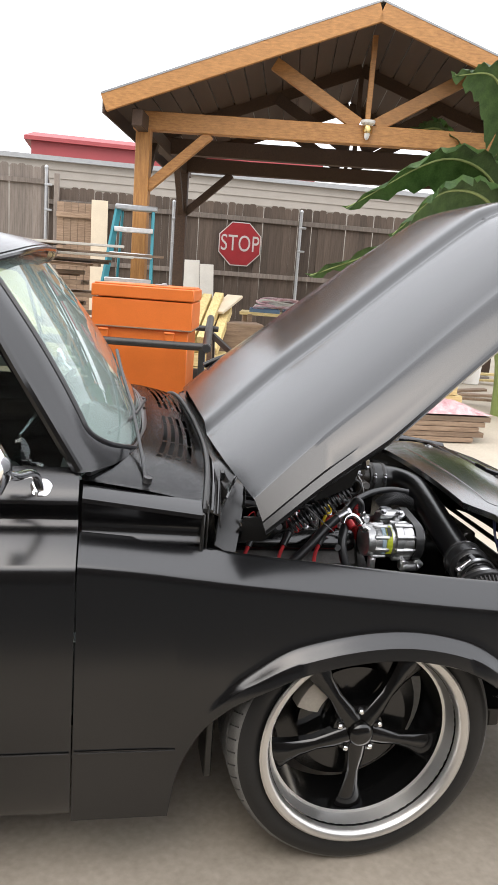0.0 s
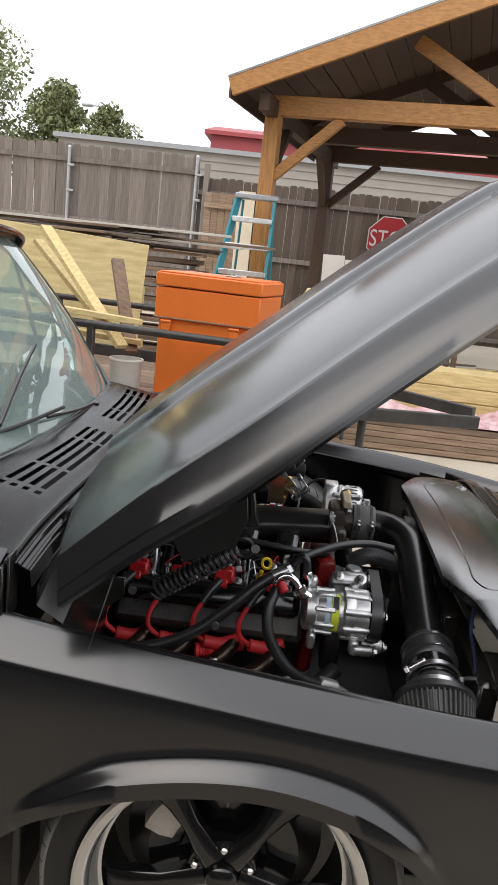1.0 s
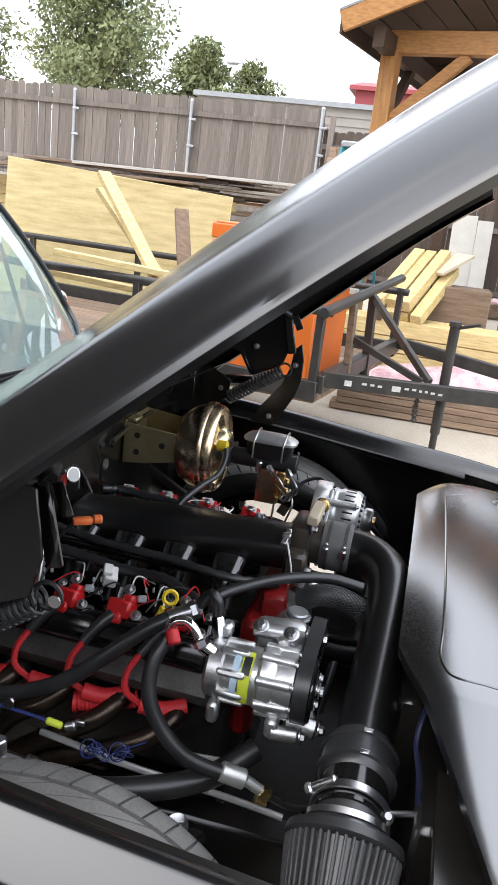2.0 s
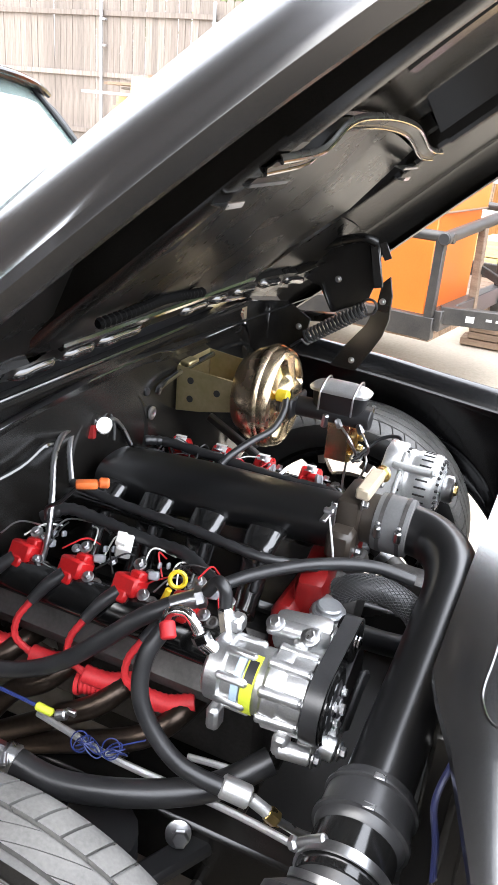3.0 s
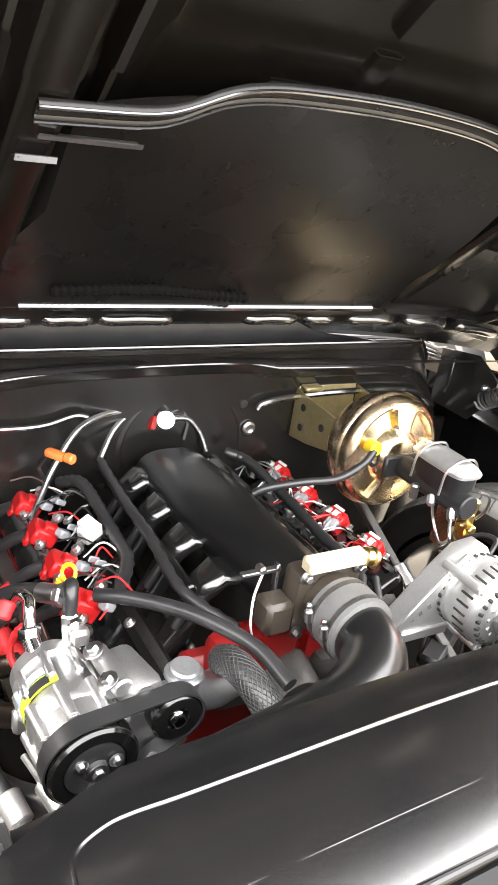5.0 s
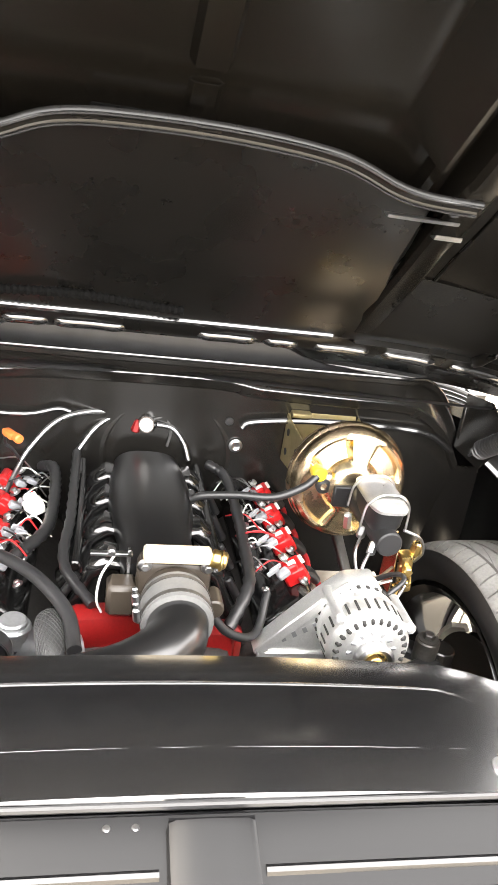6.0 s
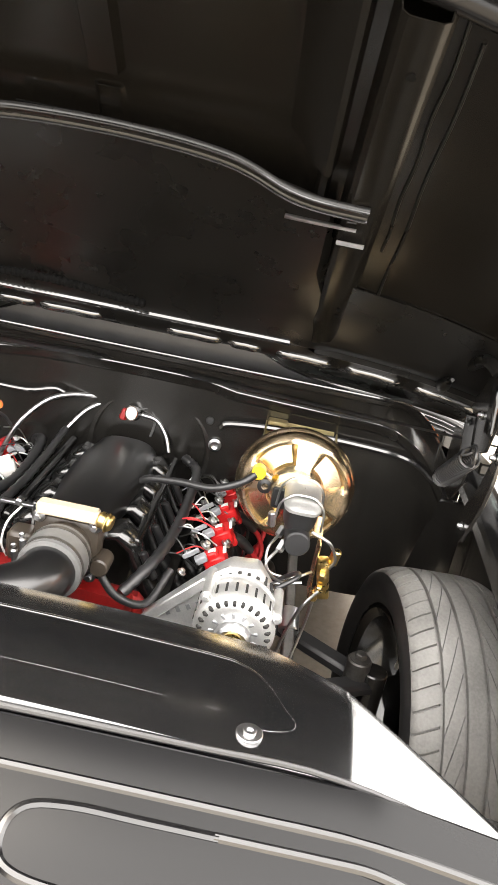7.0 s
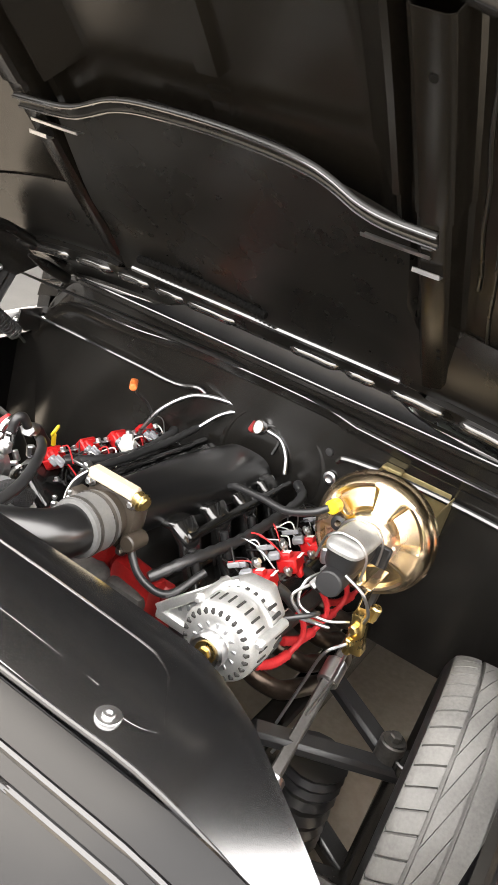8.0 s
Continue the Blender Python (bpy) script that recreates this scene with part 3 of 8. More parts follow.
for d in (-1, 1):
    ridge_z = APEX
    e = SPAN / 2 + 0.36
    for ly, m in ((-0.55, TIMBER), (1.7, SOFFIT_SHADE), (3.95, SOFFIT_SHADE)):
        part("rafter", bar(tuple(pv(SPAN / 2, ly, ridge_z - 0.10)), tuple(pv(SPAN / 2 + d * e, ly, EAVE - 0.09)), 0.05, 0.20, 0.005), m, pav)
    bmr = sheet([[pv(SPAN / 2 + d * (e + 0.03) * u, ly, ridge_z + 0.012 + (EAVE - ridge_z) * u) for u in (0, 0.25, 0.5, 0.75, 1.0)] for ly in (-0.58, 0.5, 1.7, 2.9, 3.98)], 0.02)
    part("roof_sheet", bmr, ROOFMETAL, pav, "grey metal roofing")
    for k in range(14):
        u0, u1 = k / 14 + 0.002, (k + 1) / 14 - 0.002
        part("soffit_board", sheet([[pv(SPAN / 2 + d * e * u, ly, ridge_z - 0.035 + (EAVE - ridge_z) * u) for u in (u0, u1)] for ly in (-0.52, 3.92)], 0.012), SOFFIT_SHADE, pav, "", False)
    part("eave_beam", bar(tuple(pv(SPAN / 2 + d * SPAN / 2, -0.45, 3.30)), tuple(pv(SPAN / 2 + d * SPAN / 2, 3.9, 3.30)), 0.12, 0.18, 0.005), SOFFIT_SHADE, pav)
    part("fascia", bar(tuple(pv(SPAN / 2 + d * e, -0.55, EAVE - 0.10)), tuple(pv(SPAN / 2 + d * e, 3.95, EAVE - 0.10)), 0.03, 0.20, 0.004), SOFFIT_SHADE, pav)
lc = pv(SPAN / 2, -0.12, 3.44)
plight = thing("pavilion_light", tuple(lc), "small white bulb fitting on the tie beam", "light fitting")
part("canopy", lathe([(0, 0), (0, 0.085), (0.03, 0.08), (0.06, 0.04), (0.06, 0)], lc + Vector((0, 0, 0.05)), (0, 0, -1), 20), WHITE, plight)
part("guard", lathe([(0.055, 0.045), (0.09, 0.055), (0.13, 0.05), (0.135, 0.035), (0.06, 0.03)], lc + Vector((0, 0, 0.05)), (0, 0, -1), 14, True), BRASS, plight)
part("bulb", lathe([(0.06, 0), (0.06, 0.02), (0.13, 0.034), (0.18, 0.03), (0.205, 0.012), (0.21, 0)], lc + Vector((0, 0, 0.05)), (0, 0, -1), 16), WHITE, plight)

# ---- stepladder ----
lad = thing("stepladder", (-0.6, 6.35, 0.2), "teal fibreglass stepladder with aluminium steps", "ladder")
for s in (-1, 1):
    part("rail", bar((-0.60 + s * 0.36 - 0.10, 6.05, 0.2), (-0.52 + s * 0.20, 6.45, 2.30), 0.035, 0.085, 0.004), TEAL, lad)
    part("rear_rail", bar((-0.50 + s * 0.27, 7.15, 0.22), (-0.50 + s * 0.17, 6.52, 2.28), 0.025, 0.05, 0.004), TEAL, lad)
for k in range(7):
    f = 0.08 + k * 0.135
    w = 0.36 * (1 - f) + 0.20 * f
    part("step", box((-0.70 * (1 - f) - 0.52 * f, 6.02 + 0.40 * f, 0.2 + 2.1 * f), (2 * w, 0.10, 0.055), 0.006), ALUW, lad)
part("cap", box((-0.515, 6.48, 2.32), (0.48, 0.18, 0.06), 0.012), GALV, lad)

# ---- pickup truck: body, hood, glass, wheels ----
truck = thing("pickup_truck", (-0.9, 0, 0), "satin black vintage pickup truck with its hood raised, parked on concrete", "truck")
CROWN = [(-0.80, 0.976), (-0.64, 0.962), (-0.5, 0.944), (-0.37, 0.928), (-0.15, 0.905), (0.15, 0.873), (0.41, 0.850), (0.65, 0.838), (0.86, 0.828)]
CROWN_DRIVER = [(-0.80, 0.976), (-0.62, 0.975), (-0.37, 0.985), (0.0, 0.968), (0.24, 0.945), (0.57, 0.914), (0.86, 0.885)]
ARCH = [(-0.540, 0.2), (-0.522, 0.33), (-0.470, 0.452), (-0.40, 0.530), (-0.33, 0.575), (-0.2, 0.636), (0.02, 0.672), (0.2, 0.648), (0.33, 0.585), (0.42, 0.50), (0.480, 0.41), (0.525, 0.30), (0.540, 0.2)]


def crest(x, s):
    return curve_at(CROWN_DRIVER if s > 0 else CROWN, x)


def side_rows(x, bottom, s, arch):
    zc = crest(x, s)
    nose = max(0.0, (x - 0.55) / 0.31)
    tuck = 0.05 * nose ** 2
    yc = curve_at([(-0.80, 0.892), (-0.58, 0.893), (-0.42, 0.915), (-0.3, 0.920), (0.9, 0.920)], x)
    top = [(yc - 0.046, zc - 0.040), (yc - 0.038, zc - 0.026), (yc - 0.018, zc - 0.006), (yc - 0.006, zc - 0.001), (yc + 0.002, zc - 0.001), (yc + 0.008, zc - 0.005), (0.982, zc - 0.050), (0.987, zc - 0.055), (0.990, zc - 0.064), (0.991, zc - 0.085)]
    rows = [(x, s * (y - tuck), z) for y, z in top]
    z0 = zc - 0.085
    grad = (curve_at(ARCH, x + 0.01) - curve_at(ARCH, x - 0.01)) / 0.02 if arch else 0.0
    wide = min(1.9, math.sqrt(1 + grad * grad))
    fade = max(0.0, min(1.0, (bottom - 0.44) / 0.20)) if arch else 0.0
    fade = fade * fade * (3 - 2 * fade)
    dist = [d * wide * (0.45 + 0.55 * fade) for d in (0.092, 0.074, 0.0690, 0.060, 0.051, 0.044, 0.0390, 0.004, 0.0)]
    flare = [f * fade for f in (0.0, 0.0, 0.002, 0.010, 0.020, 0.028, 0.032, 0.032, 0.026)]
    end = bottom + dist[0]
    for k in range(1, 7):
        z = z0 + (end - z0) * k / 6
        rows.append((x, s * (0.991 - 0.030 * max(0, (0.6 - z)) / 0.4 - tuck), z))
    for d, fl in zip(dist[1:], flare[1:]):
        z = bottom + d
        rows.append((x, s * (0.991 - 0.030 * max(0, (0.6 - z)) / 0.4 - tuck + fl), z))
    rows.append((x, s * (0.975 - 0.030 * max(0, (0.6 - bottom)) / 0.4 - tuck), bottom - 0.004))
    rows.append((x, s * (0.935 - tuck), bottom + 0.008))
    return rows


def fender(s):
    xs = [-0.791 + 0.0255 * k for k in range(10)] + [-0.543, -0.540]
    xs += [-0.540 + 1.080 * (0.5 - 0.5 * math.cos(math.pi * k / 64)) for k in range(1, 64)] + [0.540, 0.543]
    xs += [0.56 + 0.03 * k for k in range(14)]
    rows = []
    for x in xs:
        inside = -0.5401 <= x <= 0.5401
        rows.append(side_rows(x, curve_at(ARCH, x) if inside else 0.2, s, inside))
    return part("fender", sheet(rows, 0.0), PAINT, truck, "satin black front fender with a flared wheel arch")


for s in (-1, 1):
    fen = fender(s)
    part("flange", sheet([[(x, s * 0.874, crest(x, s) - 0.040), (x, s * 0.866, crest(x, s) - 0.050), (x, s * 0.850, crest(x, s) - 0.052)] for x in [-0.40 + 0.06 * k for k in range(18)]], 0.003), UNDER, fen)
    # lower seam that runs along the body side
    part("seam", tube([(-0.788, s * 0.982, 0.412), (-0.6, s * 0.982, 0.411), (-0.53, s * 0.979, 0.410)], 0.0025, 6, 3), UNDER, fen)

# cab side, below the glass: sill, ledge, dark recess, shoulder
CAB = [(0.93, 0.20), (0.955, 0.24), (0.972, 0.32), (0.985, 0.5), (0.991, 0.76), (0.991, 0.865), (0.988, 0.895), (0.982, 0.912), (0.976, 0.919), (0.915, 0.972), (0.903, 0.981), (0.893, 0.989), (0.886, 1.002), (0.890, 1.02), (0.912, 1.042), (0.926, 1.053), (0.925, 1.064), (0.905, 1.088), (0.872, 1.115), (0.852, 1.128)]


def cab_side(s):
    door = part("door", sheet([[(x, s * y, z) for y, z in CAB] for x in [-0.7955 - 0.06 * k for k in range(17)]], 0.004), PAINT, truck, "satin black door with chrome mirror")
    part("door_handle", join(cyl((-1.60, s * 0.985, 0.955), (-1.60, s * 1.01, 0.955), 0.018), bar((-1.53, s * 1.01, 0.955), (-1.66, s * 1.01, 0.955), 0.012, 0.022)), CHROME, door, "chrome push-button handle")
    part("seam", tube([(-0.80, s * 0.982, 0.412), (-1.2, s * 0.982, 0.412), (-1.70, s * 0.982, 0.412)], 0.0025, 6, 3), UNDER, door)
    # window surround: vent-window post, belt trim and frame
    pil = [(-0.800, s * 0.862, 1.12), (-0.93, s * 0.835, 1.33), (-1.06, s * 0.775, 1.53), (-1.13, s * 0.735, 1.60)]
    part("window_frame", join(tube(pil, 0.014, 8, 6), tube([(-1.13, s * 0.735, 1.60), (-1.4, s * 0.73, 1.615), (-1.70, s * 0.735, 1.59), (-1.74, s * 0.85, 1.13)], 0.014, 8, 6)), GLOSS, door)
    part("vent_post", tube([(-0.99, s * 0.852, 1.125), (-1.06, s * 0.80, 1.40), (-1.10, s * 0.755, 1.57)], 0.008, 8, 5), GLOSS, door)
    rows = []
    for k in range(9):
        u = k / 8
        a = Vector((-0.815, s * 0.853, 1.125)).lerp(Vector((-1.735, s * 0.85, 1.125)), u)
        b = Vector((-1.12, s * 0.735, 1.59)).lerp(Vector((-1.69, s * 0.735, 1.585)), u)
        rows.append([a.lerp(b, v / 4) + Vector((0, s * 0.012 * math.sin(math.pi * v / 4), 0)) for v in range(5)])
    pane = part("window_pane", sheet(rows, 0.004), GLASS, door, "clear side window")
    pane.visible_shadow = False
    head = lathe([(0, 0), (0.004, 0.052), (0.02, 0.060), (0.03, 0.055), (0.05, 0.02), (0.055, 0)], (-0.985, s * 1.075, 1.175), (0.95, s * 0.1, 0.05), 24)
    arm = tube([(-0.885, s * 0.905, 1.085), (-0.90, s * 0.95, 1.135), (-0.93, s * 1.03, 1.15), (-0.955, s * 1.07, 1.172)], 0.011, 10, 5)
    foot = lathe([(0, 0), (0, 0.030), (0.006, 0.028), (0.012, 0.014), (0.012, 0)], (-0.885, s * 0.900, 1.082), (0, s * 0.8, 0.6), 18)
    mirror = part("side_mirror", join(head, arm, foot), CHROME, door, "round chrome door mirror")
    # fender-to-cowl shoulder panel between the door gap and the hood gap
    shoulder = [(0.903, 0.960), (0.893, 0.968), (0.886, 0.984), (0.890, 1.008), (0.912, 1.034), (0.926, 1.046), (0.924, 1.056), (0.908, 1.066), (0.872, 1.078)]
    part("cowl_side", sheet([[(x, s * y, z - (0.026 * k / 10 - 0.014) * (1 if z > 1.04 else 0) - 0.012 * k / 10) for y, z in shoulder] for k, x in enumerate([-0.786 + 0.0297 * k for k in range(11)])], 0.004), PAINT, truck)
    part("cowl_end", join(box((-0.486, s * 0.905, 0.985), (0.010, 0.028, 0.10), 0.003), box((-0.474, s * 0.885, 0.99), (0.006, 0.05, 0.13), 0.002)), UNDER, truck)


for s in (-1, 1):
    cab_side(s)

# cowl top with its vent slots
WBASE = [(0.0, -0.615), (0.3, -0.622), (0.55, -0.65), (0.70, -0.69), (0.80, -0.74), (0.872, -0.80)]
WTOP = [(0.0, -0.985), (0.3, -0.995), (0.5, -1.02), (0.62, -1.06), (0.70, -1.10)]
CFRONT = [(0.0, -0.43), (0.4, -0.438), (0.7, -0.46), (0.9, -0.487)]


def cowl_point(y, t):
    a = abs(y)
    xf, xb = curve_at(CFRONT, a), curve_at(WBASE, min(a, 0.872)) - 0.012
    z = 1.052 + 0.046 * t + (0.066 - 0.028 * t) * (1 - (a / 0.9) ** 6) - 0.02 * (1 - t) ** 3
    return (xf + (xb - xf) * t, y, z)


bm = bmesh.new()
tcuts = [0.0, 0.06, 0.12, 0.18, 0.24, 0.30, 0.36, 0.42, 0.48, 0.54, 0.60, 0.66, 0.75, 0.88, 1.0]
ycuts = [-0.872 + 0.016 * k for k in range(110)]
verts = [[bm.verts.new(cowl_point(y, t)) for y in ycuts] for t in tcuts]
for i in range(len(tcuts) - 1):
    for j in range(len(ycuts) - 1):
        ym = abs(ycuts[j] + 0.008)
        slot = i in (3, 5, 7, 9) and 0.08 < ym < 0.66 and int((ym - 0.08) / 0.016) % 9 != 8
        if not slot:
            bm.faces.new((verts[i][j], verts[i + 1][j], verts[i + 1][j + 1], verts[i][j + 1]))
bmesh.ops.solidify(bm, geom=bm.faces[:], thickness=0.004)
cowl = part("cowl", bm, PAINT, truck, "satin black cowl panel with vent slots")
part("plenum", box((-0.53, 0, 1.02), (0.14, 1.4, 0.03), 0.004), DARKIN, cowl)
for dx, dz, rr in ((0.024, -0.004, 0.0045), (0.040, -0.012, 0.0035)):
    part("channel_bead", tube([(curve_at(CFRONT, abs(y)) + dx, y, cowl_point(y, 0)[2] + dz) for y in [-0.89 + 0.0989 * k for k in range(19)]], rr, 8, 3), GLOSS, cowl)
part("weatherstrip", tube([(curve_at(CFRONT, abs(y)) + 0.006, y, cowl_point(y, 0)[2] + 0.005) for y in [-0.90 + 0.1 * k for k in range(19)]], 0.007, 8, 3), SEAL, cowl)
part("drip_channel", sheet([[(curve_at(CFRONT, abs(y)) + dx, y, cowl_point(y, 0)[2] + dz) for dx, dz in ((0.0, -0.006), (0.02, -0.012), (0.045, -0.022), (0.05, -0.055))] for y in [-0.88 + 0.08 * k for k in range(23)]], 0.003), UNDER, cowl)

# windscreen, pillars, roof, back of the cab
rows = []
for k in range(25):
    u = -1 + 2 * k / 24
    a = Vector((curve_at(WBASE, abs(u) * 0.85), u * 0.85, 1.128 - 0.012 * u * u))
    b = Vector((curve_at(WTOP, abs(u) * 0.69), u * 0.69, 1.655 - 0.045 * u ** 4))
    rows.append([a.lerp(b, v / 8) + Vector((0.022 * math.sin(math.pi * v / 8), u * 0.02 * math.sin(math.pi * v / 8), 0)) for v in range(9)])
edge = [r[0] for r in rows] + rows[-1][1:] + [r[-1] for r in rows[::-1]][1:] + rows[0][::-1][1:-1]
glass = part("windshield", sheet(rows, 0.005), SCREEN, truck, "curved clear windshield with a black seal")
glass.visible_shadow = False
part("seal", tube([Vector(e) + Vector((0.004, 0, 0.0)) for e in edge[::2]] + [edge[0]], 0.011, 8, 2), RUBBER, glass)
def glass_point(u, v):
    a = Vector((curve_at(WBASE, abs(u) * 0.85), u * 0.85, 1.128 - 0.012 * u * u))
    b = Vector((curve_at(WTOP, abs(u) * 0.69), u * 0.69, 1.655 - 0.045 * u ** 4))
    return a.lerp(b, v) + Vector((0.022 * math.sin(math.pi * v), u * 0.02 * math.sin(math.pi * v), 0))


for s in (-1, 1):
    prow, rim = [], []
    for k in range(25):
        v = k / 24
        inner = 0.955 - 0.02 * v - 0.24 * max(0.0, 1 - v / 0.20) ** 2.2
        outer = Vector((-0.80, s * 0.868, 1.118)).lerp(Vector((-1.135, s * 0.742, 1.60)), v) + Vector((0, s * 0.02 * math.sin(math.pi * v), 0))
        edge_in = glass_point(s * inner, v) + Vector((0.010, s * 0.004, 0.004))
        line = [glass_point(s * inner, v) + Vector((0.001, 0, 0)), edge_in]
        for q in (0.35, 0.7, 1.0):
            line.append(glass_point(s * (inner + (1.0 - inner) * q), v) + Vector((0.014, s * 0.008, 0.004)))
        line.append(outer)
        prow.append(line)
        rim.append(edge_in)
    post = part("pillar", sheet(prow, 0.004), PAINT, truck, "broad satin black windshield pillar")
    part("pillar_seal", tube([q + Vector((0.001, -s * 0.005, 0)) for q in rim[::2]], 0.008, 8, 3), RUBBER, post)
rrows = []
for k in range(17):
    u = -1 + 2 * k / 16
    line = []
    for v in range(11):
        f = v / 10
        x0 = curve_at(WTOP, abs(u) * 0.69) + 0.045 - 0.02 * abs(u)
        x = x0 + (-1.76 - x0) * f
        z = 1.665 - 0.055 * abs(u) ** 3 + 0.055 * math.sin(math.pi * min(1, f * 1.15 + 0.05)) ** 0.7 * (1 - 0.5 * u * u)
        line.append((x, u * (0.72 + 0.05 * math.sin(math.pi * f)), z))
    rrows.append(line)
roof = part("roof", sheet(rrows, 0.02), PAINT, truck, "satin black roof with a front drip rail")
part("drip_rail", tube([(r[0][0] + 0.005, r[0][1], r[0][2] - 0.012) for r in rrows], 0.009, 8, 2), PAINT, roof)
part("cab_back", sheet([[(-1.755, y * 0.85, 0.35), (-1.78, y * 0.86, 1.12), (-1.76, y * 0.73, 1.60)] for y in (-1, -0.5, 0, 0.5, 1)], 0.01), PAINT, truck)
part("cab_floor", join(box((-1.25, 0, 0.42), (1.0, 1.7, 0.03)), box((-0.72, 0, 0.66), (0.04, 1.65, 0.48))), DARKIN, truck)
part("dashboard", sheet([[(-0.66, y, 1.10), (-0.80, y, 1.105), (-0.86, y, 1.06), (-0.84, y, 0.90), (-0.78, y, 0.80)] for y in (-0.82, -0.4, 0, 0.4, 0.82)], 0.01), DARKIN, truck)
part("bench_seat", join(box((-1.35, 0, 0.66), (0.5, 1.4, 0.16), 0.05, (0, -6, 0), 3), box((-1.60, 0, 0.95), (0.14, 1.4, 0.55), 0.05, (0, -12, 0), 3)), DARKIN, truck, "black bench seat")
wheel_ring = lathe([(-0.011, 0.185), (0, 0.174), (0.011, 0.185), (0, 0.196)], (-0.98, 0.42, 1.06), (0.75, 0, -0.55), 32, True)
part("steering_wheel", join(wheel_ring, cyl((-0.98, 0.42, 1.06), (-0.72, 0.42, 0.87), 0.02), bar((-0.98, 0.24, 1.06), (-0.98, 0.60, 1.06), 0.012, 0.02)), GLOSS, truck)
for pivot, arm, blade in (
        ((-0.632, -0.83, 1.068), ((-0.640, -0.72, 1.140), (-0.662, -0.45, 1.220)), ((-0.655, -0.50, 1.205), (-0.690, -0.28, 1.285), (-0.712, -0.10, 1.350))),
        ((-0.612, 0.22, 1.105), ((-0.610, 0.02, 1.150), (-0.618, -0.25, 1.180)), ((-0.612, -0.13, 1.186), (-0.655, -0.40, 1.180), (-0.728, -0.63, 1.172)))):
    p = Vector(pivot)
    w = part("wiper", join(lathe([(0, 0), (0, 0.019), (0.010, 0.020), (0.022, 0.013), (0.036, 0.012), (0.038, 0)], p, (0.2, -0.1, 1), 16), tube([p + Vector((0, 0, 0.030)), *arm], 0.0050, 8, 5)), RUBBER, truck, "black wiper arm and blade")
    part("blade", tube(blade, 0.0058, 6, 6), RUBBER, w)

CHANNEL = mat("pressed_black_enamel", (0.0055, 0.0052, 0.0048), 0.28, 0.0, 0.2, 9, 200, 0.02, rvar=0.06, spec=0.45)

# ---- hood: skin, skirts, inner frame ----
H_CREASE = [(-0.37, 1.078), (-0.2, 1.235), (-0.05, 1.358), (0.2, 1.570), (0.4, 1.729), (0.62, 1.881)]


def hood_half(x):
    """Half width of the hood at its side crease, which draws in towards the nose."""
    return 0.874 - 0.195 * x


def hood_skin(x, y):
    a = abs(y) * 0.872 / hood_half(x)
    zc = curve_at(H_CREASE, x)
    crown = curve_at([(0.0, 0.134), (0.20, 0.132), (0.285, 0.128), (0.31, 0.121), (0.34, 0.099), (0.365, 0.094), (0.42, 0.092), (0.60, 0.070), (0.76, 0.036), (0.85, 0.008), (0.872, 0.0)], a)
    nose = max(0.0, (x - 0.45) / 0.17)
    return zc + crown * (1 - 0.25 * nose) - 0.03 * nose ** 2


HALF_Y = [0.05, 0.10, 0.15, 0.20, 0.25, 0.28, 0.297, 0.31, 0.325, 0.34, 0.352, 0.365, 0.39, 0.42, 0.47, 0.52, 0.57, 0.62, 0.67, 0.72, 0.76, 0.80, 0.84, 0.872]
HOOD_Y = [-y for y in HALF_Y[::-1]] + [0.0] + HALF_Y


def hood_row(u):
    row = []
    for y in HOOD_Y:
        xr = -0.425 + 0.06 * (abs(y) / 0.872) ** 3
        xf = 0.555 - 0.05 * (abs(y) / 0.872) ** 2
        x = xr + (xf - xr) * u
        y = y * hood_half(x) / 0.872
        row.append(Vector((x, y, hood_skin(x, y))))

    def skirt(p, s):
        """Outer side below the crease: a flat face, a shallow step and a hem that turns in."""
        x1 = p.x + 0.03
        foot = Vector((x1, s * (0.990 - 0.151 * x1), curve_at(H_CREASE, x1) - 0.105 + 0.030 * x1))
        foot = p.lerp(foot, min(1.0, 0.70 + (x1 + 0.34) * 1.0))
        out = [p.lerp(foot, f) + Vector((0, s * o, o)) for f, o in ((0.035, 0.003), (0.12, 0.003), (0.70, 0.002), (0.74, -0.0005), (0.97, 0.0), (1.0, -0.002))]
        return out + [foot + Vector((0.002, -s * 0.010, -0.008)), foot + Vector((0.004, -s * 0.030, -0.002))]

    left = skirt(row[0], -1)[::-1]
    right = skirt(row[-1], 1)
    return left + row + right


hood = part("hood", sheet([hood_row(k / 30) for k in range(31)], -0.0035), PAINT, truck, "raised satin black hood, ribbed underneath")
part("inner_skin", sheet([[q - Vector((-0.6, 0, 0.8)) * 0.008 for q in hood_row(k / 30)[3:-3]] for k in range(31)], 0.0), UNDERHOOD, hood, "brown-black painted inner side")
SL = Vector((0.80, 0, 0.60))
# added wall that keeps the bright cowl from showing under the hood
part("hood_gap_blocker", sheet([[(curve_at(CFRONT, abs(y)) + 0.052, y, z) for z in (1.04, 1.09, min(1.183, hood_skin(curve_at(CFRONT, abs(y)) + 0.045, y) - 0.022))] for y in [-0.72 + 0.06 * k for k in range(25)]], 0.010), RUBBER, cowl, "black wall added to close the gap behind the hood")
UPN = Vector((-0.60, 0, 0.80))


def under(x, y, drop):
    """A point below the skin by drop, square to the hood."""
    return Vector((x, y, hood_skin(x, y))) - UPN * drop


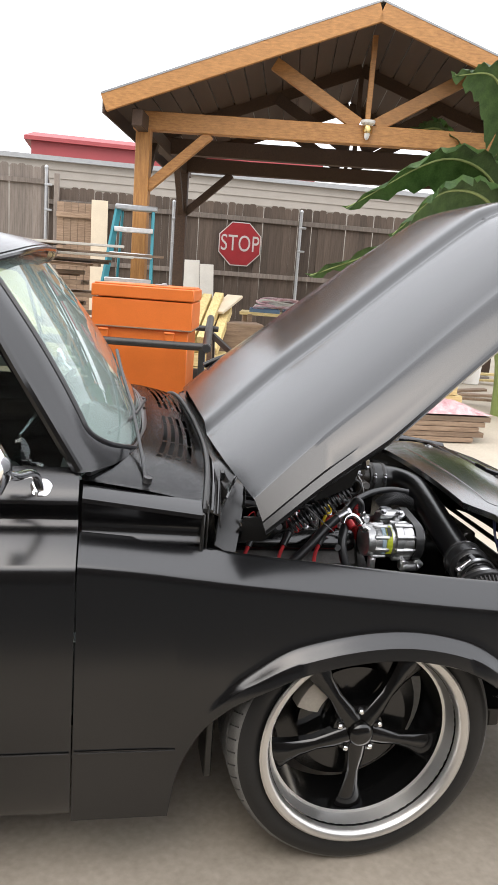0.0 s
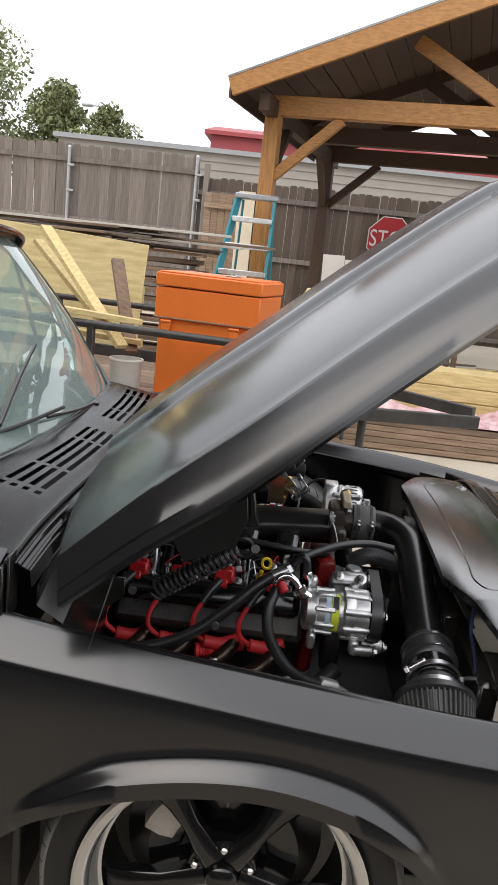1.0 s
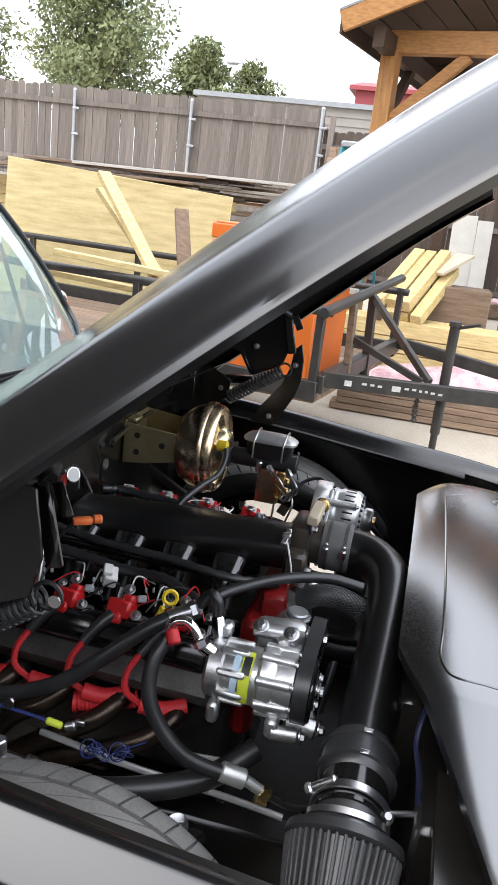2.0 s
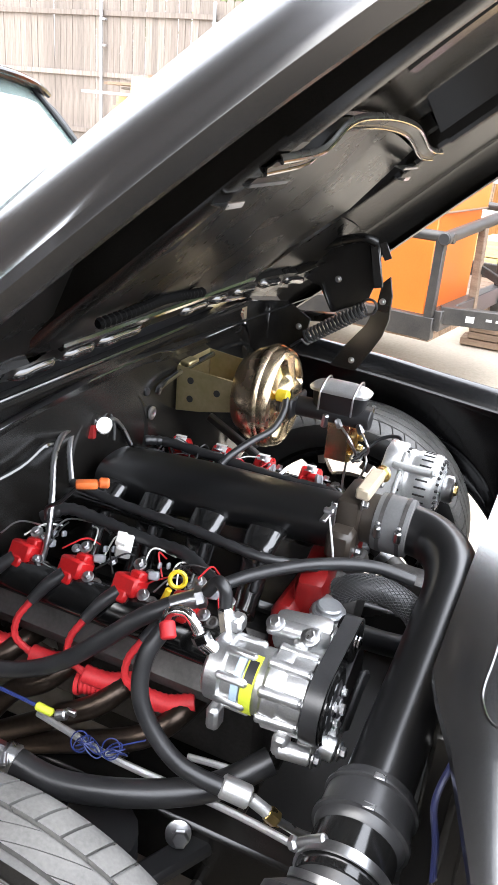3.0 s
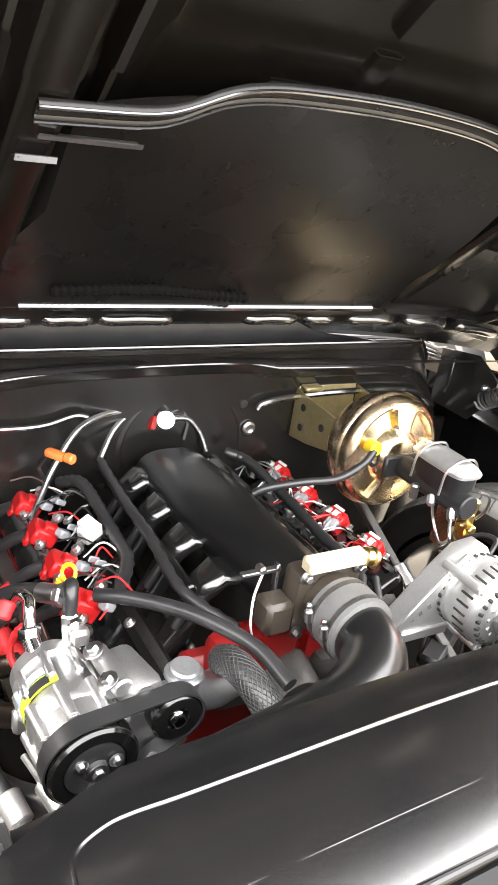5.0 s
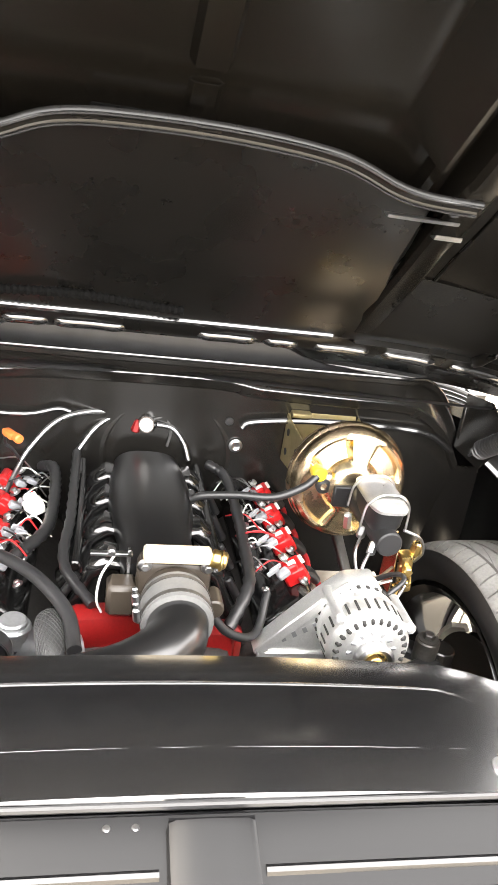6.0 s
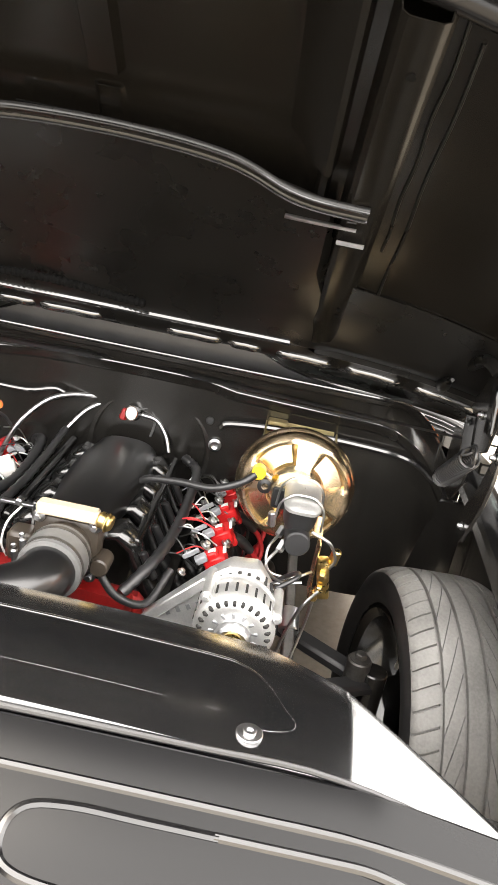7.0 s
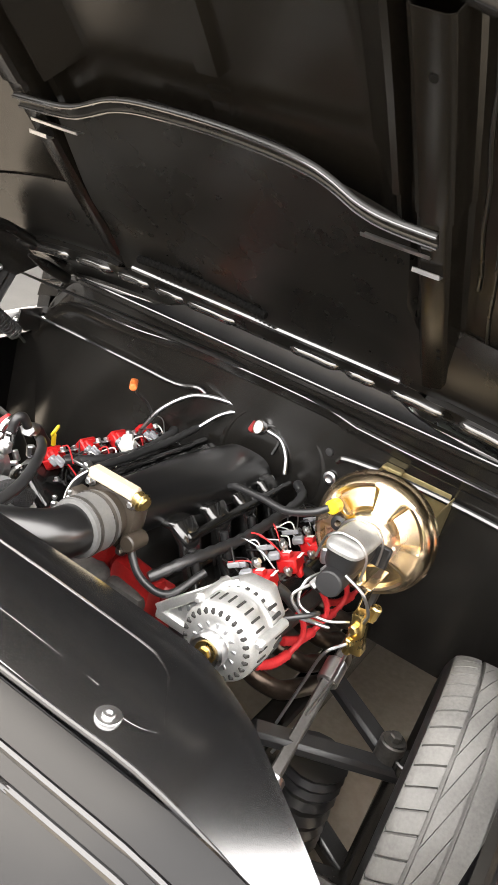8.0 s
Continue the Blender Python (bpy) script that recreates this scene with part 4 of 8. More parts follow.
# rear box section of the inner frame with its bright pressed lips
lip_rows = []
for k in range(41):
    y = -0.84 + 0.042 * k
    a = abs(y)
    dent = 0.006 * (1 if (k % 8) in (0, 1) else 0)
    lip = 0.0 if a < 0.38 else 0.02 * min(1, (a - 0.38) / 0.05)
    rise = [(0.14, 1.60 - 0.30 * max(0.0, a - 0.15) ** 1.5), (0.02, 1.47 - 0.2 * max(0.0, a - 0.2)), (-0.10, 1.345)] if a < 0.40 else [(-0.085, 9), (-0.125, 1.335), (-0.170, 1.288)]
    prof = rise + [(-0.182, 1.268), (-0.186 - lip, 1.252), (-0.196 - lip, 1.247), (-0.206, 1.256 - lip), (-0.214, 1.232), (-0.226, 1.212 + dent), (-0.244, 1.201 + dent), (-0.262, 1.200 + dent), (-0.285, 1.194), (-0.330, 1.186), (-0.372, 1.180), (-0.40, 1.19)]
    row = []
    for x, z in prof:
        x = x + 0.045 * (a / 0.84) ** 3 * (1 if x < -0.3 else 0)
        row.append(Vector((x, y, min(z - 0.05 * (a / 0.84) ** 4, hood_skin(x, y) - 0.012))))
    lip_rows.append(row)
inner = part("rear_channel", sheet(lip_rows, 0.003), CHANNEL, hood, "pressed rear channel of the hood frame")
part("lip", tube([(-0.186, y, 1.247) for y in [-0.36 + 0.036 * k for k in range(21)]], 0.0075, 8, 2), RUNNER, hood)
for y0, y1 in ((-0.80, -0.60), (-0.57, -0.46), (-0.43, -0.33), (-0.31, -0.222), (-0.208, -0.070), (0.085, 0.205), (0.228, 0.300), (0.338, 0.460), (0.50, 0.62), (0.66, 0.80)):
    mid = (y0 + y1) / 2
    part("channel_swage", tube([(-0.226 + dx, q, 1.213 + dz - 0.05 * (abs(q) / 0.84) ** 4) for q, dx, dz in ((y0, -0.012, 0.004), (y0 + 0.015, 0, 0), (mid, 0.001, 0.001), (y1 - 0.015, 0, 0), (y1, -0.012, 0.004))], 0.0125, 12, 4), RUNNER, hood)


def hat_rib(path, w, depth, name, taper=1.0):
    rws = []
    for i, (x, y) in enumerate(path):
        f = 1 - (1 - taper) * i / (len(path) - 1)
        d = Vector((path[min(i + 1, len(path) - 1)][0] - path[max(i - 1, 0)][0], path[min(i + 1, len(path) - 1)][1] - path[max(i - 1, 0)][1], 0)).normalized()
        n = Vector((-d.y, d.x, 0))
        q = Vector((x, y, 0))
        pts = []
        for o, dep in ((-1.0, 0.003), (-0.78, 0.006), (-0.55, depth), (0.55, depth), (0.78, 0.006), (1.0, 0.003)):
            r = q + n * w * o * f
            pts.append(under(r.x, r.y, dep))
        rws.append(pts)
    return part(name, sheet(rws, 0.0025), UNDERHOOD, hood)


def long_rib(name, x0, x1, prof, s, label=""):
    """A pressed rib that runs along the hood; prof: (distance from the middle, drop below the skin)."""
    n = 14
    return part(name, sheet([[under(x0 + (x1 - x0) * k / n, s * y, d) for y, d in prof] for k in range(n + 1)], 0.002), UNDERHOOD, hood, label)


for s in (-1, 1):
    long_rib("side_rib", 0.17, 0.435, [(0.285, 0.004), (0.300, 0.010), (0.355, 0.046), (0.362, 0.044), (0.370, 0.014), (0.392, 0.014), (0.400, 0.060), (0.408, 0.066), (0.448, 0.062), (0.456, 0.056), (0.462, 0.012), (0.470, 0.006)], s, "brown-black pressed side rib")
    long_rib("side_rib", -0.22, 0.17, [(0.345, 0.004), (0.352, 0.030), (0.360, 0.034), (0.366, 0.014), (0.392, 0.014), (0.400, 0.056), (0.408, 0.062), (0.444, 0.058), (0.452, 0.052), (0.458, 0.012), (0.468, 0.006)], s, "brown-black pressed side rib")
    for y, x0, x1 in ((0.486, 0.02, 0.41), (0.512, -0.20, 0.39)):
        part("flange_edge", tube([under(x0 + (x1 - x0) * k / 10, s * (y + 0.002 * math.sin(k * 1.7)), 0.010) for k in range(11)], 0.0032, 6, 2), CHANNEL, hood)
    part("rib_hole", lathe([(0, 0), (0, 0.006), (0.002, 0.006), (0.002, 0)], under(0.365, s * 0.432, 0.0655), -UPN, 14), HOLE, hood)
    for x in (-0.12, -0.10):
        part("rib_hole", lathe([(0, 0), (0, 0.004), (0.002, 0.004), (0.002, 0)], under(x, s * 0.440, 0.061), -UPN, 10), HOLE, hood)
    part("rib_bolt", hexbolt((-0.186, s * 0.338, 1.290), -UPN, 0.006, 0.008), STEEL, hood)
hat_rib([(0.20 + 0.026 * k, 0.0) for k in range(10)], 0.036, 0.022, "centre_rib")
hat_rib([(-0.19 + 0.045 * k, 0.0) for k in range(9)], 0.030, 0.012, "centre_flange")

# the cross brace, cranked down at both ends, with a rolled lip along either edge
BRACE = [(-0.44, 1.543), (-0.40, 1.545), (-0.31, 1.551), (-0.27, 1.561), (-0.24, 1.575), (-0.20, 1.588), (-0.14, 1.596), (0.0, 1.600), (0.12, 1.596), (0.205, 1.587), (0.25, 1.575), (0.30, 1.557), (0.35, 1.548), (0.44, 1.545)]


def brace_at(y, o, h):
    return Vector((0.180, y, curve_at(BRACE, y) + 0.007)) + SL * o + UPN * h


brace_ys = [-0.437 + 0.874 * k / 48 for k in range(49)]
brace = part("cross_brace", sheet([[brace_at(y, o, h) for o, h in ((-0.013, 0.020), (-0.013, 0.004), (-0.011, 0.0), (-0.007, 0.001), (-0.005, 0.0035), (0.010, 0.0035), (0.012, 0.001), (0.016, 0.0), (0.018, 0.003), (0.018, 0.008))] for y in brace_ys], 0.002), CHANNEL, hood, "cranked cross brace under the hood")
for o in (-0.010, 0.0145):
    part("brace_lip", tube([brace_at(y, o, -0.0005) for y in brace_ys[::2]], 0.0026, 8, 2), RUNNER, brace, "bright rolled lip")
for s in (-1, 1):
    part("brace_tab", sheet([[Vector((x, s * y, z)) for y in (0.398, 0.42, 0.445)] for x, z in ((0.108, 1.504), (0.126, 1.501), (0.129, 1.507))], 0.002), STEEL, hood)
    # steel colour here stands in for the sheen on the strap's black paint
    part("brace_strap", sheet([[Vector((x, s * y, z + 0.02 * max(0.0, 0.34 - y))) for y in (0.305, 0.33, 0.37, 0.425)] for x, z in ((0.128, 1.532), (0.146, 1.527), (0.150, 1.531))], 0.002), STEEL, hood)
part("brace_strip", sheet([[Vector((0.146 + dx, y, 1.622 + dz)) for dx, dz in ((0.0, 0.0), (0.004, -0.003), (0.008, 0.003))] for y in (-0.153, -0.10, -0.05, 0.006)], 0.002), GLOSS, hood)
part("brace_strip", sheet([[Vector((0.156 + dx, y, 1.621 - 0.9 * max(0.0, y - 0.07) ** 2 + dz)) for dx, dz in ((0.0, 0.0), (0.004, -0.003), (0.008, 0.003))] for y in (0.072, 0.12, 0.17, 0.21, 0.238)], 0.002), GLOSS, hood)
part("front_lip", tube([(0.468 - 0.05 * (abs(y) / 0.80) ** 2, y, hood_skin(0.468 - 0.05 * (abs(y) / 0.80) ** 2, y) - 0.028) for y in [-0.74 + 0.0925 * k for k in range(17)]], 0.017, 10, 3), FRONTPAINT, hood)
# corrugated loom that lies along the rear channel
part("loom", tube([(-0.145 + 0.012 * math.sin(k * 0.5), -0.32 + 0.03 * k, 1.283 + 0.008 * math.sin(k * 0.4)) for k in range(13)], 0.009, 8, 5, 0.0015), HOLE, hood)

# ---- hinges ----
def side_plate(pts, y, thick):
    return prism([(x, y, z) for x, z in pts], (0, 0, 0), (0, thick, 0), 0.0015)


for s in (-1, 1):
    low = 0.075 if s < 0 else 0.0

    def lowered(name, bm, *rest):
        bm.transform(Matrix.Translation((-low * 0.4, low * 0.5, -low)))
        return part(name, bm, *rest)

    base = [(-0.40, 0.93), (-0.26, 0.93), (-0.20, 1.00), (-0.19, 1.06), (-0.27, 1.10), (-0.40, 1.08)] if s > 0 else [(-0.33, 0.99), (-0.27, 0.99), (-0.24, 1.02), (-0.24, 1.06), (-0.33, 1.06)]
    hinge = lowered("hood_hinge", side_plate(base, s * 0.815, s * 0.006), UNDER, truck, "black hood hinge with a coil spring")
    if s > 0:
        lowered("hinge_horn", side_plate([(0.034, 1.222), (0.047, 1.17), (0.047, 1.10), (0.034, 1.05), (0.0, 0.985), (-0.03, 0.935), (-0.11, 0.935), (-0.075, 1.0), (-0.018, 1.075), (0.006, 1.14), (0.012, 1.20)], s * 0.80, s * 0.008), UNDER, hinge, "curved lower hinge arm")
    lowered("hinge_plate", side_plate([(-0.27, 1.20), (-0.165, 1.165), (-0.125, 1.098), (-0.02, 1.145), (0.0, 1.21), (-0.012, 1.31), (-0.07, 1.318), (-0.18, 1.262)], s * 0.79, s * 0.006), UNDER, hinge, "black upper hinge plate")
    lowered("plate_flange", join(bar((-0.152, s * 0.777, 1.178), (-0.112, s * 0.777, 1.103), 0.022, 0.003, 0.001), bar((-0.112, s * 0.777, 1.103), (-0.03, s * 0.777, 1.142), 0.022, 0.003, 0.001)), GLOSS, hinge)
    lowered("hinge_link", join(bar((-0.018, s * 0.772, 1.31), (0.010, s * 0.776, 1.19), 0.012, 0.028), bar((0.005, s * 0.770, 1.315), (0.026, s * 0.776, 1.27), 0.004, 0.022)), GLOSS, hinge, "upright hinge link")
    lowered("hinge_rail", tube([(-0.31, s * 0.752, 1.215), (-0.24, s * 0.750, 1.250), (-0.15, s * 0.748, 1.287), (-0.075, s * 0.748, 1.316), (-0.035, s * 0.752, 1.322), (-0.010, s * 0.765, 1.312)], 0.013, 12, 6), CHANNEL, hinge, "pressed hood rail over the hinge")
    lowered("hinge_rail", tube([(-0.29, s * 0.715, 1.185), (-0.20, s * 0.712, 1.222), (-0.13, s * 0.712, 1.252)], 0.016, 12, 6, 0, [0.016, 0.016, 0.004]), CHANNEL, hinge)
    if s > 0:
        lowered("catch_tab", box((-0.312, s * 0.772, 1.035), (0.014, 0.006, 0.095), 0.002), UNDER, hinge)
    if s > 0:
        lowered("cowl_flange", bar((-0.31, s * 0.835, 1.050), (-0.12, s * 0.835, 1.072), 0.030, 0.026, 0.004), CHANNEL, hinge)
    helix = []
    a, b = Vector((-0.185, s * 0.765, 1.012)), Vector((-0.015, s * 0.765, 1.130))
    d, x, y = frame_of(b - a)
    for k in range(17 * 10 + 1):
        helix.append(a.lerp(b, k / 170) + (x * math.cos(k * 0.6283) + y * math.sin(k * 0.6283)) * 0.020)
    lowered("hinge_spring", tube(helix, 0.0038, 6, 1), RUBBER, hinge, "black coil spring")
    loop = [b + d * 0.012 + (d * math.cos(q) + y * math.sin(q)) * 0.021 for q in [0.52 * k - 2.6 for k in range(11)]]
    for hook in ([helix[-1]] + loop, [helix[0], a - d * 0.02, a - d * 0.05 + Vector((0, 0, -0.004))]):
        lowered("spring_hook", tube(hook, 0.0038, 6, 3), RUBBER, hinge)
    for q in ((-0.225, s * 0.815, 1.03), (-0.112, s * 0.789, 1.194), (0.022, s * 0.799, 1.15), (-0.045, s * 0.799, 0.965)):
        lowered("hinge_bolt", hexbolt(q, (0, -s, 0), 0.0055), STEEL, hinge)

# ---- firewall ----
def wall_point(y, k):
    a = abs(y)
    end = max(0.0, (a - 0.62) / 0.20)
    drop = 0.15 * end ** 2
    hump = curve_at([(-0.9, 0.0), (-0.45, 0.0), (-0.22, 0.022), (0.18, 0.026), (0.26, 0.012), (0.9, 0.0)], y)
    prof = [(-0.43, 1.096), (-0.335, 1.122), (-0.308, 1.131), (-0.300, 1.127), (-0.302, 1.118), (-0.325, 1.108), (-0.333, 1.085), (-0.340, 1.052 + hump), (-0.348, 1.030 + hump), (-0.362, 1.020 + hump), (-0.372, 0.99), (-0.376, 0.96), (-0.380, 0.80), (-0.388, 0.68), (-0.394, 0.60), (-0.40, 0.535)]
    x, z = prof[k]
    return (x - (0.04 * end ** 2 if k > 6 else (x + 0.44) * min(1.0, end)), y, z - drop * (1 if k < 12 else 0))


wall_lip = [wall_point(-0.78 + 0.04 * j, 2) for j in range(40)]
wall = part("firewall", sheet([[wall_point(-0.83 + 0.03689 * j, k) for k in range(16)] for j in range(46)], 0.003), UNDER, truck, "satin black firewall with pressed shelves")
part("recess", join(
    lathe([(0.0, 0.165), (0.008, 0.160), (0.010, 0.150), (0.004, 0.140), (-0.02, 0.134), (-0.02, 0.0)], (-0.385, 0.06, 0.86), (1, 0, 0), 36)), UNDER, wall)
part("wall_lip", tube([Vector(q) + Vector((0.004, 0, 0.001)) for q in wall_lip], 0.0042, 8, 1), RUNNER, wall)
part("wall_lip", tube([Vector(wall_point(-0.74 + 0.04 * j, 7)) + Vector((0.002, 0, 0)) for j in range(38)], 0.0035, 8, 1), RUNNER, wall)
part("grommet", lathe([(0, 0), (0, 0.017), (0.004, 0.017), (0.006, 0.011), (0.003, 0.006), (0.003, 0)], (-0.374, 0.228, 0.903), (1, 0, 0), 20), STEEL, wall)
part("plug", lathe([(0, 0), (0, 0.011), (0.004, 0.009), (0.005, 0)], (-0.374, 0.205, 0.965), (1, 0, 0), 16), RUBBER, wall)
part("shelf_lip", tube([(-0.362, y, 0.952 + 0.02 * math.exp(-((y + 0.19) / 0.03) ** 2)) for y in (-0.80, -0.6, -0.40, -0.27, -0.20, -0.17)], 0.006, 8, 4), RUNNER, wall)
part("shelf_lip", tube([(-0.362, y, z) for y, z in ((0.235, 0.955), (0.26, 0.972), (0.40, 0.985), (0.60, 0.985), (0.72, 0.972), (0.79, 0.93))], 0.008, 8, 5), RUNNER, wall)

for s in (-1, 1):
    part("kick_panel", box((-0.432, s * 0.85, 0.57), (0.02, 0.14, 0.58), 0.004), UNDER, truck)

# ---- frame rails, crossmember, suspension, front sheet metal ----
for s in (-1, 1):
    part("frame_rail", join(bar((-1.7, s * 0.40, 0.36), (0.75, s * 0.40, 0.40), 0.07, 0.14, 0.008)), UNDER, truck)
    up = 0.115 if s > 0 else -0.035
    ar = part("control_arm", join(bar((-0.16, s * 0.42, 0.46 + up), (0.0, s * 0.70, 0.44 + up), 0.05, 0.03, 0.008), bar((0.16, s * 0.42, 0.46 + up), (0.0, s * 0.70, 0.44 + up), 0.05, 0.03, 0.008)), PLASTIC, truck, "black tubular upper control arm")
    part("lower_arm", join(bar((-0.18, s * 0.36, 0.25), (0.0, s * 0.72, 0.22), 0.06, 0.04, 0.01), bar((0.18, s * 0.36, 0.25), (0.0, s * 0.72, 0.22), 0.06, 0.04, 0.01)), UNDER, truck)
    part("spindle", cyl((0, s * 0.70, 0.18), (0, s * 0.70, 0.50 + up * 0.8), 0.03), UNDER, truck)
    part("ball_joint", join(cyl((0.0, s * 0.66, 0.44 + up), (0.0, s * 0.66, 0.50 + up), 0.028), hexbolt((0.0, s * 0.66, 0.50 + up), (0, 0, 1), 0.014, 0.014)), IRON, ar)
    part("air_spring", tube([(0, s * 0.53, 0.24), (0, s * 0.53, 0.30), (0, s * 0.53, 0.40), (0, s * 0.53, 0.47)], 0.07, 16, 5, 0.004), RUBBER, ar)
    part("tie_rod", tube([(0.16, s * 0.30, 0.32), (0.15, s * 0.55, 0.33), (0.14, s * 0.72, 0.34)], 0.011, 8, 3), IRON, ar)
# dark sheets added below the bay to hide the bright ground
for s in (-1, 1):
    part("dark_fill_panel", sheet([[(x, s * y, 0.40 + 0.06 * (y - 0.44)) for y in (0.44, 0.56, 0.70, 0.86)] for x in (0.33, 0.45, 0.60, 0.72, 0.84)], 0.004), UNDER, truck)
part("dark_fill_tray", sheet([[(x, y, 0.30) for y in (-0.44, -0.2, 0.0, 0.2, 0.44)] for x in (0.16, 0.30, 0.45, 0.56)], 0.004), DARKIN, truck)
part("crossmember", box((0.0, 0, 0.27), (0.28, 0.75, 0.10), 0.02), UNDER, truck)
part("axle_washer", join(lathe([(0, 0), (0, 0.023), (0.005, 0.023), (0.007, 0.017), (0.007, 0)], (0.120, -0.455, 0.455), (0.35, -0.75, 0.55), 20), hexbolt((0.128, -0.462, 0.457), (0.35, -0.75, 0.55), 0.015, 0.016, False)), STEEL, truck)

# core support, radiator, cover
support = part("core_support", join(box((0.56, 0, 0.50), (0.05, 1.30, 0.55), 0.01), bar((0.60, -0.86, 0.76), (0.60, -0.55, 0.80), 0.08, 0.02), bar((0.60, 0.86, 0.76), (0.60, 0.55, 0.80), 0.08, 0.02)), UNDER, truck, "black radiator core support")
part("radiator", box((0.515, 0, 0.56), (0.05, 0.80, 0.52), 0.008), UNDER, support, "radiator core behind the cover")


def cover_point(x, y):
    a = abs(y)
    z = 0.960 - 0.024 * (min(a, 0.535) / 0.535) ** 2 - 0.36 * max(0.0, a - 0.535) - 0.008 * ((x - 0.62) / 0.1) ** 2
    return Vector((x, y, z))


rows = []
for y in sorted([-0.90 + 0.045 * k for k in range(41)] + [-0.532, -0.538, 0.532, 0.538]):
    a = abs(y)
    xr = 0.474 + max(0.0, a - 0.415) * (0.42 if y < 0 else 0.56)
    row = [cover_point(xr, y) - Vector((-0.002, 0, 0.022)), cover_point(xr, y) - Vector((0.0, 0, 0.003))]
    for q in range(1, 9):
        row.append(cover_point(xr + (0.716 - xr) * q / 8, y))
    row += [cover_point(0.7185, y) - Vector((0, 0, 0.003)), cover_point(0.7195, y) - Vector((0, 0, 0.018))]
    rows.append(row)
cover = part("radiator_cover", sheet(rows, 0.003), COVERM, truck, "satin black radiator cover with pressed outline")
for s in (-1, 1):
    cb = part("cover_washer", lathe([(0, 0), (0, 0.0175), (0.005, 0.0175), (0.006, 0.0165), (0.006, 0)], cover_point(0.684, s * 0.402), (0, 0, 1), 28), STEEL, cover, "flat bright washer")
    part("cover_bolt", lathe([(0.006, 0), (0.006, 0.0085), (0.009, 0.0085), (0.010, 0.0078), (0.010, 0.0045), (0.007, 0.004), (0.007, 0)], cover_point(0.684, s * 0.402), (0, 0, 1), 20), STEEL, cb, "socket-head bolt")
emb = [(0.545, y) for y in (0.0, 0.12, 0.24, 0.35)] + [(0.551, 0.380), (0.566, 0.405), (0.590, 0.424), (0.625, 0.446), (0.645, 0.460), (0.660, 0.455), (0.670, 0.430), (0.674, 0.395)]
emb_passenger = [(0.545, y) for y in (0.0, 0.12, 0.24)] + [(0.543, 0.36), (0.540, 0.42), (0.543, 0.450), (0.556, 0.480), (0.576, 0.490), (0.62, 0.494), (0.66, 0.497)]
for s in (-1, 1):
    sink = 0.0021 if s > 0 else 0.0006
    part("emboss", tube([cover_point(x, s * y) + Vector((0, 0, 0.0021 - sink * min(1.0, k / 8))) for k, (x, y) in enumerate(emb if s > 0 else emb_passenger)], 0.0030, 8, 5), COVERM, cover)
    part("emboss", tube([cover_point(0.657, s * y) + Vector((0, 0, 0.0003)) for y in (0.0, 0.12, 0.24, 0.36)], 0.0028, 8, 5), COVERM, cover)

# header panel and grille in front of the cover
H_PROF = [(0.726, 0.922), (0.728, 0.941), (0.734, 0.944), (0.765, 0.936), (0.790, 0.928), (0.800, 0.925), (0.840, 0.915), (0.880, 0.904), (0.920, 0.892), (0.960, 0.880), (0.985, 0.864), (1.000, 0.835), (1.005, 0.78), (1.003, 0.70), (0.995, 0.60)]


def header_point(x, y, z):
    a = abs(y)
    return Vector((x - 0.09 * (a / 0.9) ** 4 * max(0.0, min(1.0, (x - 0.80) / 0.14)), y, z - 0.012 * (a / 0.9) ** 2 - 0.16 * max(0.0, a - 0.56)))


def header_top(x, y, up=0.0):
    k = max(i for i in range(len(H_PROF) - 1) if H_PROF[i][0] <= x)
    (x0, z0), (x1, z1) = H_PROF[k], H_PROF[k + 1]
    return header_point(x, y, z0 + (z1 - z0) * (x - x0) / (x1 - x0) + up)


header = part("header_panel", sheet([[header_point(x, -0.90 + 0.06 * k, z) for x, z in H_PROF] for k in range(31)], 0.004), FRONTPAINT, truck, "satin black front header panel with pressed lines")
part("seal", tube([(0.7245, y, 0.9465 - 0.36 * max(0, abs(y) - 0.535)) for y in [-0.84 + 0.12 * k for k in range(15)]], 0.0042, 8, 3), RUBBER, header)
part("press_line", tube([header_top(0.790, 0.082 + 0.088 * k, -0.0025) for k in range(10)], 0.0065, 8, 2), PAINT, header)
part("press_line", tube([header_top(0.790, -0.028 - 0.088 * k, -0.0025) for k in range(10)], 0.0065, 8, 2), PAINT, header)
for x in (0.936, 0.954, 0.974):
    part("press_line", tube([header_top(x, -0.80 + 0.1 * k, -0.0020) for k in range(17)], 0.0060, 8, 3), PAINT, header)
for s in (-1, 1):
    ring = [(0.80, 0.38), (0.80, 0.44), (0.80, 0.50), (0.802, 0.56), (0.812, 0.615), (0.834, 0.64), (0.858, 0.625), (0.869, 0.59), (0.878, 0.48), (0.884, 0.35), (0.884, 0.23), (0.872, 0.17), (0.840, 0.155), (0.810, 0.17), (0.80, 0.22), (0.80, 0.30), (0.80, 0.385)]
    part("press_line", tube([header_top(x + 0.020, s * y, -0.0025) for x, y in ring], 0.0065, 8, 5), PAINT, header)
latch = part("latch_block", sheet([[header_top(x, y, up) for y, up in ((-0.020, 0.0), (-0.018, 0.012), (-0.010, 0.016), (0.028, 0.017), (0.066, 0.016), (0.074, 0.012), (0.076, 0.0))] for x in (0.750, 0.758, 0.79, 0.83, 0.862)], 0.004), FRONTPAINT, header, "raised hood latch plate")
part("latch_face", sheet([[header_top(0.749, y, up) for up in (-0.002, 0.014)] for y in (-0.018, 0.028, 0.074)], 0.003), FRONTPAINT, latch)
